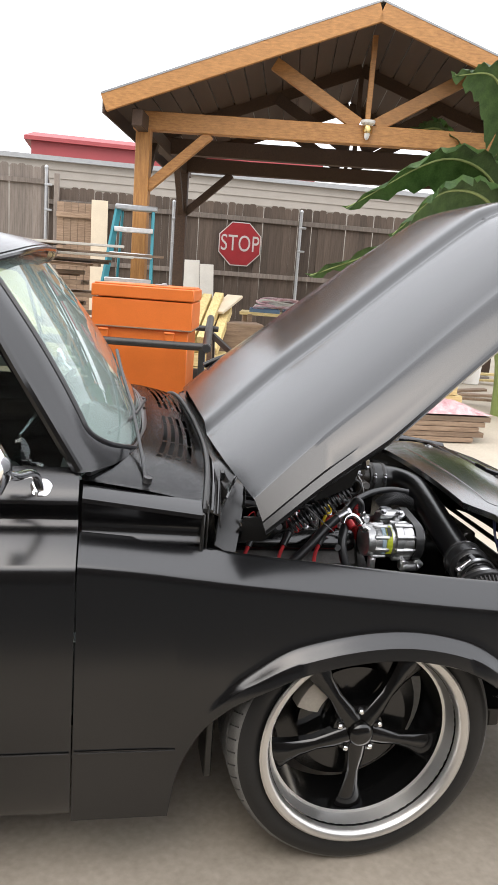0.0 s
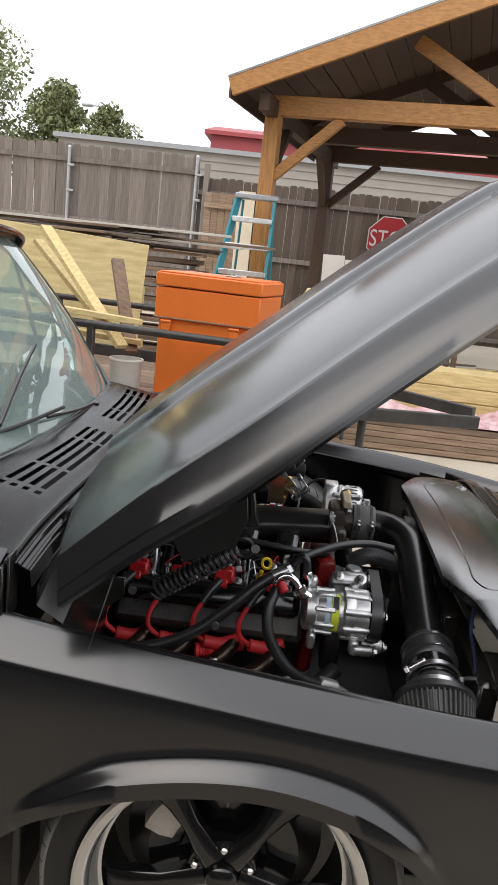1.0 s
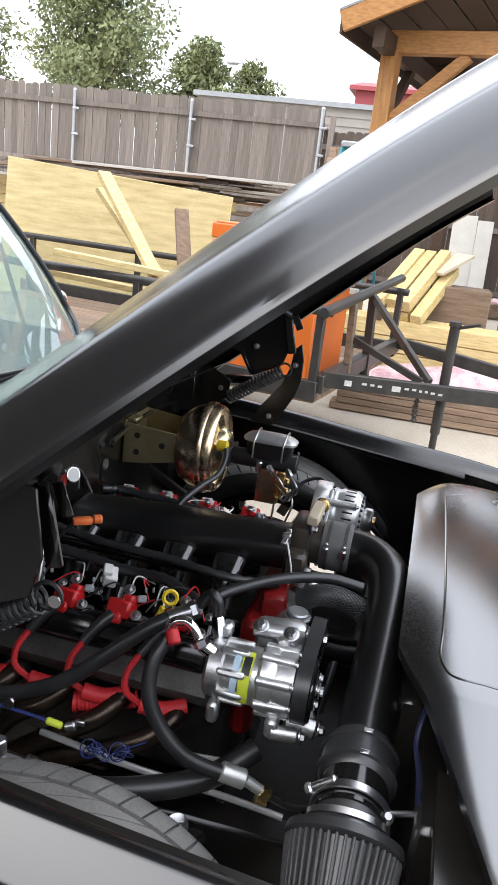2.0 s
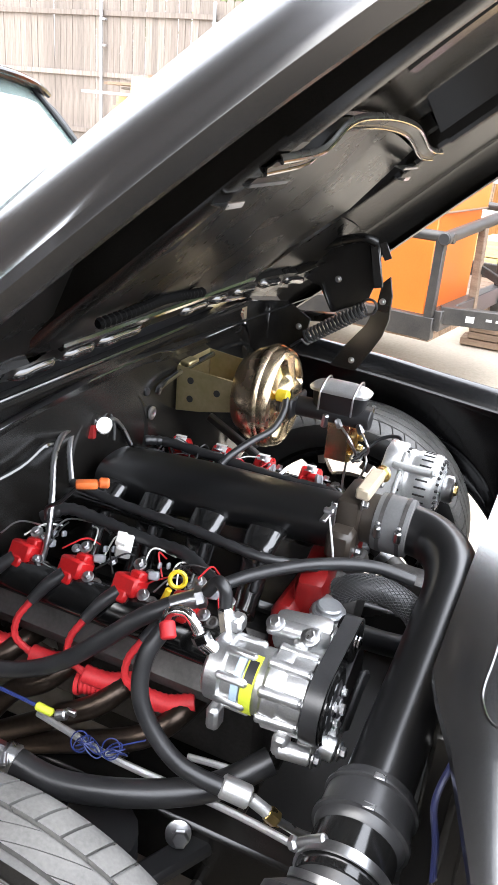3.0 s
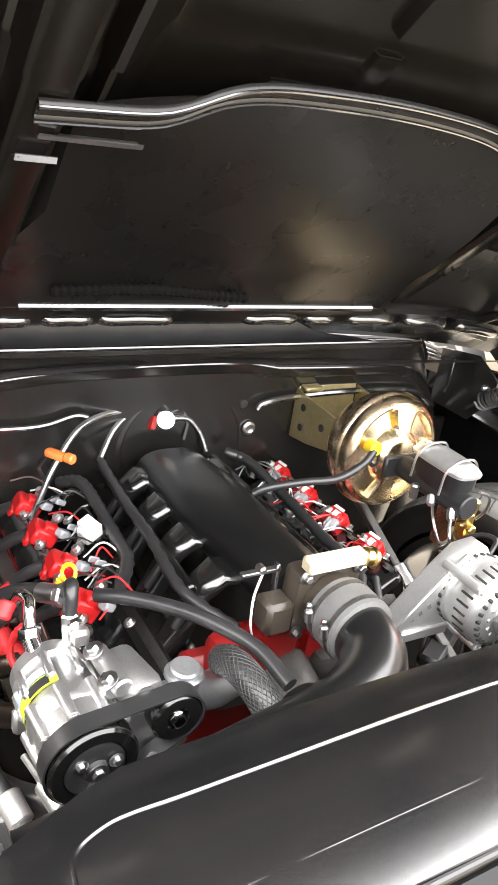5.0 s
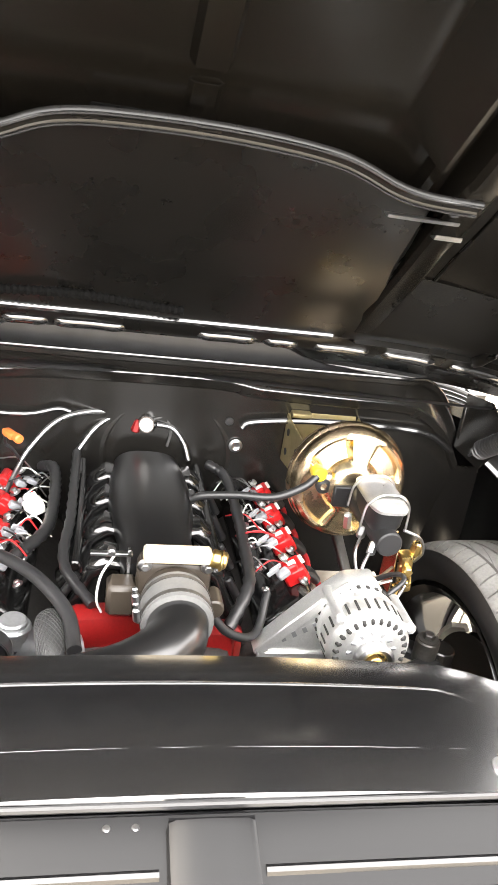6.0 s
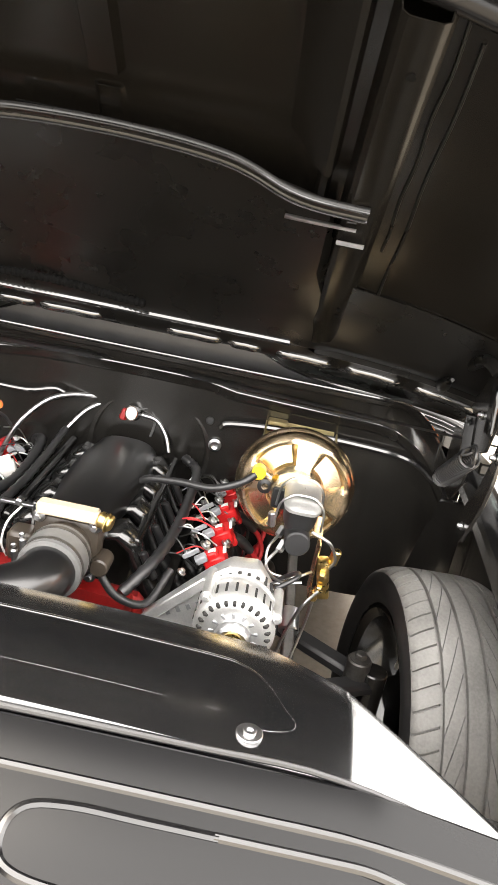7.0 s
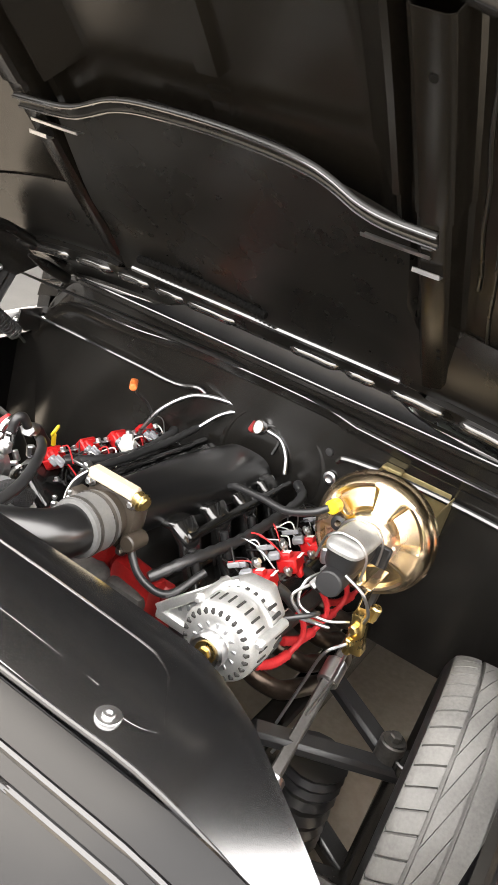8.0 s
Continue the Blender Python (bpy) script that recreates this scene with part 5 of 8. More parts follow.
for y in (-0.081, -0.051):
    part("rivet", lathe([(0, 0), (0, 0.0045), (0.0016, 0.0036), (0.002, 0)], header_top(0.745, y, 0.0), (0, 0, 1), 12), STEEL, header, "small bright rivet")
part("grille_bar", join(*[bar((0.955, -0.72, z), (0.955, 0.72, z), 0.02, 0.018) for z in (0.58, 0.52, 0.46, 0.40)]), PAINT, truck)
part("front_valance", sheet([[(0.955 - 0.09 * (abs(y) / 0.9) ** 3, y, z) for z in (0.36, 0.30, 0.22)] for y in [-0.92 + 0.115 * k for k in range(17)]], 0.004), PAINT, truck)
# hood latch catch that stands up behind the front edge
part("latch_hook", tube([(0.70, -0.62, 0.93), (0.70, -0.62, 0.99), (0.715, -0.62, 1.015), (0.745, -0.62, 1.01), (0.75, -0.62, 0.995)], 0.008, 8, 6), RUBBER, truck)

# bed, as plain closed sides behind the cab
bed = part("cargo_bed", join(*[sheet([[(x, s * 0.975, 0.30), (x, s * 0.985, 0.7), (x, s * 0.95, 0.93), (x, s * 0.90, 0.95)] for x in (-1.84, -2.3, -2.9, -3.6, -3.95)], 0.006) for s in (-1, 1)], box((-2.9, 0, 0.50), (2.1, 1.8, 0.02)), box((-1.85, 0, 0.72), (0.02, 1.8, 0.46)), box((-3.94, 0, 0.66), (0.02, 1.8, 0.5))), PAINT, truck, "satin black cargo bed")


# ---- wheels ----
def tyre_mesh(c, s, width, r_out, r_bead):
    """Lathe grid with ribs between straight grooves; the cuts across each rib follow its slant."""
    bm = bmesh.new()
    w = width / 2
    side = []
    for k in range(8):
        f = k / 7
        side.append((w * (0.86 + 0.14 * math.sin(math.pi * f * 0.85)), r_bead + (r_out - 0.022 - r_bead) * f))
    grooves = (-0.56, -0.16, 0.20, 0.58)
    edges = [-1.0] + [v for g in grooves for v in (g - 0.035, g + 0.035)] + [1.0]
    cols = [(-h, r, 0, 0.0, None) for h, r in side]
    for rib in range(5):
        q0, q1 = edges[2 * rib], edges[2 * rib + 1]
        slant = (0.25, 1.5, 0.9, -1.5, -0.25)[rib]
        for j in range(6):
            q = q0 + (q1 - q0) * j / 5
            cols.append((q * w * 0.90, r_out - 0.016 * abs(q) ** 5, 0.008, slant * (j / 5 - 0.5) * 2 + 0.37 * rib, rib))
        if rib < 4:
            for q in (q1 + 0.008, edges[2 * rib + 2] - 0.008):
                cols.append((q * w * 0.90, r_out - 0.016 * abs(q) ** 5 - 0.009, 0.0, 0.37 * rib, None))
    cols += [(h, r, 0, 0.0, None) for h, r in side[::-1]]
    blocks, steps = 60, (0.0, 0.075, 0.10, 0.4, 0.7, 0.975)
    rings = []
    for b in range(blocks):
        for k, f in enumerate(steps):
            ring = []
            for h, r, deep, shift, rib in cols:
                ang = 2 * math.pi * (b + f + shift) / blocks
                cut = deep if k < 2 and rib is not None and not (rib in (1, 3) and b % 2) and rib != 2 else 0.0
                ring.append(bm.verts.new((c[0] + (r - cut) * math.cos(ang), c[1] + s * h, c[2] + (r - cut) * math.sin(ang))))
            rings.append(ring)
    n = len(rings)
    for i in range(n):
        p, q = rings[i], rings[(i + 1) % n]
        for k in range(len(cols) - 1):
            f = bm.faces.new((p[k], q[k], q[k + 1], p[k + 1]))
            f.material_index = 1 if k < 7 or k > len(cols) - 9 else 0
    return bm


def wheel(cx, s, turn=0.0, rise=0.0):
    """turn: degrees by which the wheel is steered; rise: height of the ground under it."""
    c = Vector((cx, s * 0.822, 0.386 + rise))
    out = Vector((0, s, 0))
    about = Matrix.Translation(c) @ pose(0, 0, 0, 0, 0, turn) @ Matrix.Translation(-c)

    def part_(name, bm, *rest):
        bm.transform(about)
        return part(name, bm, *rest)

    root = part_("wheel", lathe([(0.0, 0.288), (0.10, 0.285), (0.112, 0.274), (0.0, 0.268), (-0.10, 0.262), (-0.115, 0.280), (-0.10, 0.288)], c, out, 64, True), GLOSS, truck, "five-spoke wheel, black with a polished lip")
    rubber = part_("tyre", tyre_mesh(c, s, 0.262, 0.386, 0.292), TYRE, root, "low-profile tyre with slanted tread cuts")
    rubber.data.materials.append(TYRE_SIDE)
    part_("rim_lip", lathe([(0.118, 0.300), (0.134, 0.306), (0.138, 0.300), (0.136, 0.288), (0.130, 0.281), (0.120, 0.278), (0.078, 0.266), (0.070, 0.263), (0.066, 0.256), (0.062, 0.268), (0.110, 0.288)], c, out, 72, True), POLISH, root, "polished rim lip")
    d, x, y = frame_of(out)
    for k in range(5):
        a = 2 * math.pi * k / 5 - math.pi / 2
        rad = Vector((math.cos(a), 0, math.sin(a)))
        tan = Vector((-math.sin(a), 0, math.cos(a)))
        rws = []
        for r, w, h, dep in ((0.035, 0.026, 0.072, 0.04), (0.08, 0.024, 0.070, 0.035), (0.13, 0.018, 0.062, 0.030), (0.18, 0.024, 0.056, 0.030), (0.22, 0.034, 0.054, 0.032), (0.250, 0.046, 0.052, 0.034), (0.264, 0.052, 0.048, 0.034)):
            base = c + rad * r
            ring = []
            for o, hh in ((-1, -dep), (-1, -0.006), (-0.72, 0.0), (-0.16, 0.005), (0.16, 0.005), (0.72, 0.0), (1, -0.006), (1, -dep)):
                ring.append(base + tan * w * o + out * (h + hh))
            rws.append(ring)
        part_("spoke", sheet(rws, 0.0, True), GLOSS, root)
        lug = c + Vector((math.cos(a + 0.628), 0, math.sin(a + 0.628))) * 0.062 + out * 0.060
        part_("lug_nut", lathe([(0, 0), (0, 0.0085), (0.012, 0.008), (0.015, 0.005), (0.015, 0)], lug, out, 12), CHROME, root)
    part_("hub_cap", lathe([(0, 0), (0.03, 0.078), (0.055, 0.074), (0.063, 0.052), (0.066, 0.036), (0.088, 0.034), (0.096, 0.026), (0.099, 0.012), (0.100, 0)], c, out, 32), GLOSS, root, "black centre cap")
    part_("brake_disc", lathe([(-0.02, 0.06), (-0.02, 0.165), (0.004, 0.165), (0.004, 0.10), (0.012, 0.095), (0.012, 0.0)], c, out, 48), GLOSS, root, "black brake disc")
    cal = []
    for k in range(9):
        a = radians(136 + 3.2 * k)
        cal.append([c + Vector((math.cos(a), 0, math.sin(a))) * r + out * h for r, h in ((0.115, 0.008), (0.12, 0.022), (0.15, 0.028), (0.185, 0.022), (0.19, -0.02))])
    part_("caliper", sheet(cal, 0.012), CALIPER, root, "pale brake caliper")
    part_("bracket", box(tuple(c + Vector((0.045, 0, 0.205)) + out * 0.0), (0.034, 0.006, 0.052), 0.003, (0, 25, 0)), CALIPER, root)
    part_("caliper_tab", join(box(tuple(c + Vector((-0.105, 0, 0.190)) + out * 0.012), (0.022, 0.006, 0.040), 0.003, (0, -10, 0)), lathe([(0, 0), (0, 0.005), (0.006, 0.005), (0.006, 0)], c + Vector((-0.106, 0, 0.198)) + out * 0.015, out, 10)), CALIPER, root)
    if s < 0:
        part_("backing", lathe([(-0.06, 0.0), (-0.06, 0.22), (-0.055, 0.22), (-0.055, 0.0)], c, out, 32), UNDER, root)


for cx in (0.0, -2.92):
    for s in (-1, 1):
        wheel(cx, s, (2.0 if s < 0 else 5.0) if cx == 0.0 else 0.0, 0.048 if s > 0 else 0.0)
part("rear_axle", cyl((-2.92, -0.72, 0.386), (-2.92, 0.72, 0.386), 0.05), UNDER, truck)

# ---- engine ----
COUPLER = mat("grey_silicone", (0.13, 0.13, 0.128), 0.45, 0.0, 0.15, 20, 200, 0.05)
engine = thing("engine", (-0.1, 0, 0.25), "black and red V8 engine with bright accessories, in the open bay", "engine")
part("block", box((-0.12, 0, 0.50), (0.54, 0.34, 0.36), 0.02), IRON, engine, "dark cast iron engine block")
part("front_cover", join(box((0.165, 0.0, 0.62), (0.05, 0.36, 0.30), 0.015), box((0.19, -0.06, 0.76), (0.06, 0.17, 0.12), 0.02, (0, 0, 8), 2), box((0.19, 0.10, 0.74), (0.06, 0.12, 0.10), 0.02, (0, 0, -8), 2)), REDPAINT, engine, "red painted engine front cover")
part("oil_pan", box((-0.1, 0, 0.28), (0.55, 0.26, 0.14), 0.03), UNDER, engine)
part("bellhousing", cyl((-0.39, 0, 0.55), (-0.60, 0, 0.48), 0.20, 0.13, 28), ALU, engine)
pump = part("water_pump", join(cyl((0.20, 0.0, 0.70), (0.27, 0.0, 0.70), 0.065, 0.05, 24), box((0.22, -0.10, 0.73), (0.05, 0.10, 0.06), 0.02, (0, 0, 0), 2), box((0.22, 0.10, 0.73), (0.05, 0.10, 0.06), 0.02, (0, 0, 0), 2)), IRON, engine, "dark cast water pump")
part("water_neck", join(cyl((0.265, -0.225, 0.80), (0.268, -0.225, 0.848), 0.027, 0.023, 20), cyl((0.267, -0.225, 0.828), (0.267, -0.225, 0.838), 0.030, None, 20), tube([(0.26, -0.22, 0.80), (0.25, -0.17, 0.77), (0.23, -0.12, 0.76)], 0.03, 12, 5)), GALV, pump)

for s in (-1, 1):
    head = part("cylinder_head", box((-0.12, s * 0.255, 0.66), (0.52, 0.20, 0.12), 0.015, (s * 38, 0, 0)), IRON, engine)
    vc = part("valve_cover", join(box((-0.125, s * 0.285, 0.735), (0.50, 0.135, 0.075), 0.022, (s * 30, 0, 0), 3)), GLOSS, engine, "gloss black valve cover carrying red coils")
    for k in range(6):
        part("cover_bolt", hexbolt((-0.34 + 0.085 * k, s * 0.235, 0.790), (0, s * 0.45, 0.9), 0.006, 0.008), STEEL, vc)
    xs = (-0.325, -0.208, -0.088, 0.035)
    for k, x in enumerate(xs):
        cy, cz = s * 0.300, 0.795 + 0.004 * k
        body = join(box((x, cy, cz), (0.052, 0.048, 0.036), 0.005, (s * 30, 0, 6 * s)), box((x + 0.012, cy - s * 0.012, cz + 0.016), (0.026, 0.030, 0.020), 0.004, (s * 30, 0, 6 * s)), box((x - 0.004, cy + s * 0.026, cz - 0.008), (0.030, 0.016, 0.024), 0.004, (s * 30, 0, 6 * s)))
        coil = part("ignition_coil", body, RED, engine, "red ignition coil pack")
        plug = join(box((x + 0.032, cy - s * 0.030, cz + 0.014), (0.020, 0.026, 0.016), 0.003, (s * 30, 0, 20)), *[box((x + 0.040 + 0.007 * e, cy - s * (0.052 + 0.004 * e), cz + 0.026), (0.005, 0.026, 0.012), 0.002, (s * 30, 0, 20)) for e in (-1, 1)])
        part("connector", plug, GREYPLUG, coil, "grey two-prong plug")
        part("grommet", join(lathe([(0, 0.004), (0, 0.0125), (0.007, 0.0125), (0.009, 0.009), (0.007, 0.004)], (x + 0.052, cy + s * 0.010, cz - 0.016), (0, s * 0.5, 0.87), 16, True), hexbolt((x + 0.052, cy + s * 0.010, cz - 0.016), (0, s * 0.5, 0.87), 0.0045, 0.006, False)), IRON, coil, "ringed cover grommet")
        # driver side only: glare on the clear top plates, painted as white
        if s > 0:
            part("coil_label", join(box((x - 0.006, cy + 0.004, cz + 0.0195), (0.030, 0.030, 0.002), 0.0008, (s * 30, 0, 6 * s)), box((x + 0.012, cy - s * 0.012, cz + 0.0265), (0.016, 0.018, 0.002), 0.0008, (s * 30, 0, 6 * s))), WHITE, coil, "white plate with the coil top's glare put into its colour")
        part("coil_bolt", hexbolt((x + 0.004, cy - s * 0.028, cz + 0.030), (0, s * 0.5, 0.87), 0.0075, 0.010), STEEL, coil)
        part("coil_bolt", hexbolt((x + 0.036, cy + s * 0.012, cz - 0.002), (0, s * 0.5, 0.87), 0.007, 0.010), STEEL, coil)
        part("tower", tube([(x - 0.010, cy + s * 0.022, cz - 0.004), (x - 0.030, cy + s * 0.045, cz - 0.022), (x - 0.050, cy + s * 0.070, cz - 0.052)], 0.0125, 12, 6, 0, [0.0135, 0.0125, 0.0105]), RUBBER, coil, "black rubber coil boot")
        wire = [(x - 0.050, cy + s * 0.070, cz - 0.052), (x - 0.066, cy + s * 0.090, cz - 0.084), (x - 0.064, cy + s * 0.100, cz - 0.120), (x - 0.035, cy + s * 0.092, cz - 0.150)]
        part("plug_wire", tube(wire, 0.0068, 8, 6, 0.0005), REDBOOT, coil, "red plug wire")
        part("plug_boot", tube([(x - 0.035, cy + s * 0.092, cz - 0.150), (x + 0.01, cy + s * 0.080, cz - 0.158), (x + 0.055, cy + s * 0.06, cz - 0.150)], 0.017 if s < 0 else 0.011, 14, 8, 0.0008), REDBOOT, coil, "ribbed red plug boot")
        part("primary_pipe", tube([(x + 0.045, s * 0.325, 0.640 if s < 0 else 0.635), (x + 0.040, s * 0.375, 0.642 if s < 0 else 0.62), (x + 0.010, s * 0.410, 0.615 if s < 0 else 0.60), (x - 0.05, s * 0.43, 0.58), (x * 0.4 - 0.24, s * 0.44, 0.50 - 0.008 * k), (-0.40, s * (0.40 + 0.012 * k), 0.40 - 0.01 * k)], 0.021, 14, 7), HEADER, engine, "dark steel exhaust header pipe")
    part("fuel_rail", cyl((-0.36, s * 0.135, 0.842), (0.10, s * 0.135, 0.842), 0.011, None, 12), GLOSS, engine)

# the long boot that points to the fender
part("plug_boot", join(tube([(-0.135, -0.385, 0.620), (-0.10, -0.375, 0.622), (-0.06, -0.362, 0.628), (-0.02, -0.345, 0.634)], 0.019, 18, 9, 0.0009), lathe([(0.0, 0.013), (0.0, 0.0215), (0.008, 0.0215), (0.008, 0.019)], (-0.142, -0.388, 0.619), (1, 0.25, 0.05), 18)), REDBOOT, engine, "ribbed red silicone boot")

# intake manifold
rows = []
for k in range(15):
    x = -0.335 + 0.535 * k / 14
    f = k / 14
    hw = 0.078 + 0.016 * math.sin(math.pi * min(1, f * 1.4)) - 0.012 * f
    zt = 0.890 + 0.036 * f
    ring = []
    for a in range(28):
        th = 2 * math.pi * a / 28
        cx, cz_ = math.cos(th), math.sin(th)
        ring.append((x, 0.012 + hw * math.copysign(abs(cx) ** 0.72, cx), zt - 0.048 + 0.048 * math.copysign(abs(cz_) ** 0.85, cz_)))
    rows.append(ring)
bm = sheet(rows, 0.0, True)
bm.faces.new([v for v in bm.verts[:28]])
bm.verts.ensure_lookup_table()
bm.faces.new([bm.verts[i] for i in range(len(bm.verts) - 28, len(bm.verts))])
mani = part("intake_manifold", bm, MANI, engine, "satin black intake manifold with curved runners")
for s in (-1, 1):
    for x in (-0.282, -0.165, -0.045, 0.078):
        rr = []
        for y, z, w, h in ((0.050, 0.850, 0.040, 0.018), (0.088, 0.856, 0.038, 0.020), (0.118, 0.832, 0.034, 0.022), (0.132, 0.792, 0.030, 0.024), (0.150, 0.750, 0.028, 0.026), (0.175, 0.715, 0.028, 0.026)):
            ring = []
            for a in range(14):
                th = 2 * math.pi * a / 14
                ring.append((x + w * math.copysign(abs(math.cos(th)) ** 0.6, math.cos(th)), s * (y + 0.45 * h * math.sin(th)) + 0.012, z + h * 0.8 * math.sin(th)))
            rr.append(ring)
        part("runner", sheet(rr, 0.0, True), RUNNERM, mani)
        part("injector", join(cyl((x + 0.02, s * 0.140 + 0.012, 0.826), (x + 0.02, s * 0.172 + 0.012, 0.770), 0.009, None, 10)), PLASTIC, mani)
part("valley_plate", box((-0.12, 0.0, 0.715), (0.52, 0.26, 0.03), 0.01), UNDER, engine)

# throttle body and intake pipe
tb = part("throttle_body", join(box((0.222, 0.030, 0.890), (0.05, 0.125, 0.115), 0.014, (0, 0, 0), 2), cyl((0.245, 0.030, 0.893), (0.278, 0.030, 0.893), 0.050, None, 32), box((0.225, -0.055, 0.87), (0.05, 0.05, 0.06), 0.008), cyl((0.215, 0.10, 0.87), (0.265, 0.10, 0.87), 0.018, None, 14)), BROWN, engine, "dark bronze throttle body")
part("sensor_bar", join(box((0.246, 0.030, 0.965), (0.028, 0.112, 0.024), 0.004)), CREAM, tb, "pale sensor strip on the throttle body")
part("sensor_end", join(cyl((0.246, 0.086, 0.962), (0.250, 0.112, 0.958), 0.0155, None, 18), cyl((0.249, 0.100, 0.959), (0.250, 0.106, 0.9585), 0.0185, None, 18)), BRASS, tb)
for y, z in ((-0.022, 0.945), (0.082, 0.945), (-0.022, 0.842), (0.082, 0.842)):
    part("tb_bolt", hexbolt((0.248, y, z), (1, 0, 0), 0.007, 0.01), STEEL, tb)
part("bracket", join(box((0.20, -0.075, 0.935), (0.012, 0.07, 0.006), 0.001), box((0.20, -0.045, 0.915), (0.012, 0.006, 0.06), 0.001), cyl((0.19, -0.075, 0.94), (0.21, -0.075, 0.94), 0.007, None, 10)), STEEL, tb, "zinc cable bracket")
part("cable", tube([(0.20, -0.07, 0.93), (0.215, -0.09, 0.90), (0.225, -0.095, 0.86), (0.22, -0.085, 0.83)], 0.0022, 6, 6), WHITE, tb)
pipe = part("intake_pipe", tube([(0.288, 0.030, 0.893), (0.335, 0.030, 0.893), (0.385, 0.018, 0.890), (0.425, -0.025, 0.882), (0.445, -0.09, 0.868), (0.447, -0.20, 0.842), (0.444, -0.35, 0.803), (0.441, -0.47, 0.774), (0.440, -0.525, 0.764)], 0.049, 28, 8), MANI, engine, "satin black intake pipe")
part("coupler", lathe([(-0.002, 0.048), (0.0, 0.057), (0.004, 0.058), (0.060, 0.058), (0.066, 0.057), (0.068, 0.048)], (0.272, 0.030, 0.893), (1, 0, 0), 36), COUPLER, pipe, "grey silicone coupler")
for d in (0.010, 0.050):
    part("clamp_band", lathe([(0, 0.0578), (0, 0.0592), (0.008, 0.0592), (0.008, 0.0578)], (0.272 + d, 0.030, 0.893), (1, 0, 0), 40, True), IRON, pipe, "dark clamp band")
    part("clamp_screw", join(cyl((0.272 + d + 0.004, -0.032, 0.890), (0.272 + d + 0.004, -0.036, 0.915), 0.007, None, 8), cyl((0.272 + d + 0.004, -0.037, 0.918), (0.272 + d + 0.004, -0.038, 0.926), 0.005, None, 6)), STEEL, pipe, "clamp worm screw")
ax = Vector((-0.012, -0.985, -0.15)).normalized()
c0 = Vector((0.4405, -0.500, 0.768))
part("coupler", lathe([(0, 0.049), (0.002, 0.060), (0.014, 0.062), (0.016, 0.066), (0.020, 0.066), (0.022, 0.062), (0.058, 0.063), (0.060, 0.067), (0.066, 0.067), (0.068, 0.062), (0.080, 0.058), (0.084, 0.052)], c0, ax, 40), RUBBER, pipe, "black rubber coupler")
part("sensor_tube", lathe([(0.07, 0.045), (0.07, 0.056), (0.110, 0.057), (0.150, 0.058), (0.150, 0.045)], c0, ax, 36), GLOSS, pipe, "gloss black meter tube")
for d, w in ((0.022, 0.006), (0.068, 0.006)):
    part("clamp_tail", box(tuple(c0 + ax * (d + 0.004) + Vector((0.006, 0.0, 0.0655))), (0.016, 0.010, 0.003), 0.001), STEEL, pipe, "bright clamp tail")
part("hose_clamp", lathe([(0, 0.0605), (0, 0.0640), (0.014, 0.0640), (0.014, 0.0605)], c0 + ax * 0.122, ax, 40, True), STEEL, pipe, "steel worm-drive hose clamp")
d, fx, fy = frame_of(ax)
worm = c0 + ax * 0.129 + Vector((-0.050, 0, 0.042))
part("clamp_worm", join(cyl(worm + Vector((-0.012, 0, -0.014)), worm + Vector((0.022, 0, 0.014)), 0.0075, None, 10), cyl(worm + Vector((-0.022, 0, -0.022)), worm + Vector((-0.012, 0, -0.014)), 0.010, None, 6)), STEEL, pipe, "worm screw of the clamp")
fax = Vector((0.0, -0.86, -0.51)).normalized()
f0 = c0 + ax * 0.122
d, fx, fy = frame_of(fax)
filt = part("air_filter", lathe([(0.0, 0.045), (0.002, 0.060), (0.028, 0.061), (0.032, 0.066), (0.040, 0.082), (0.044, 0.090), (0.058, 0.093), (0.062, 0.089), (0.064, 0.080), (0.182, 0.066), (0.187, 0.066), (0.194, 0.058), (0.194, 0.0)], f0, fax, 48), RUBBER, engine, "black conical air filter with pleats")
part("clamp_band", lathe([(0, 0.0622), (0, 0.0655), (0.010, 0.0655), (0.010, 0.0622)], f0 + fax * 0.019, fax, 40, True), STEEL, filt, "bright clamp band")
pl = []
for k in range(44):
    a = 2 * math.pi * k / 44
    r = fx * math.cos(a) + fy * math.sin(a)
    pl.append(bar(tuple(f0 + fax * 0.062 + r * 0.084), tuple(f0 + fax * 0.182 + r * 0.068), 0.005, 0.012, 0.0015, tuple(r)))
pleats = part("pleats", join(*pl), SEAL, filt)
pleats["kind"] = "stuff"
part("stay_rod", join(tube([(0.498, -0.630, 0.770), (0.55, -0.606, 0.764), (0.63, -0.575, 0.752)], 0.0050, 8, 4), hexbolt((0.492, -0.634, 0.766), (0.3, -0.6, 0.7), 0.008, 0.012)), STEEL, engine, "bright stay rod")

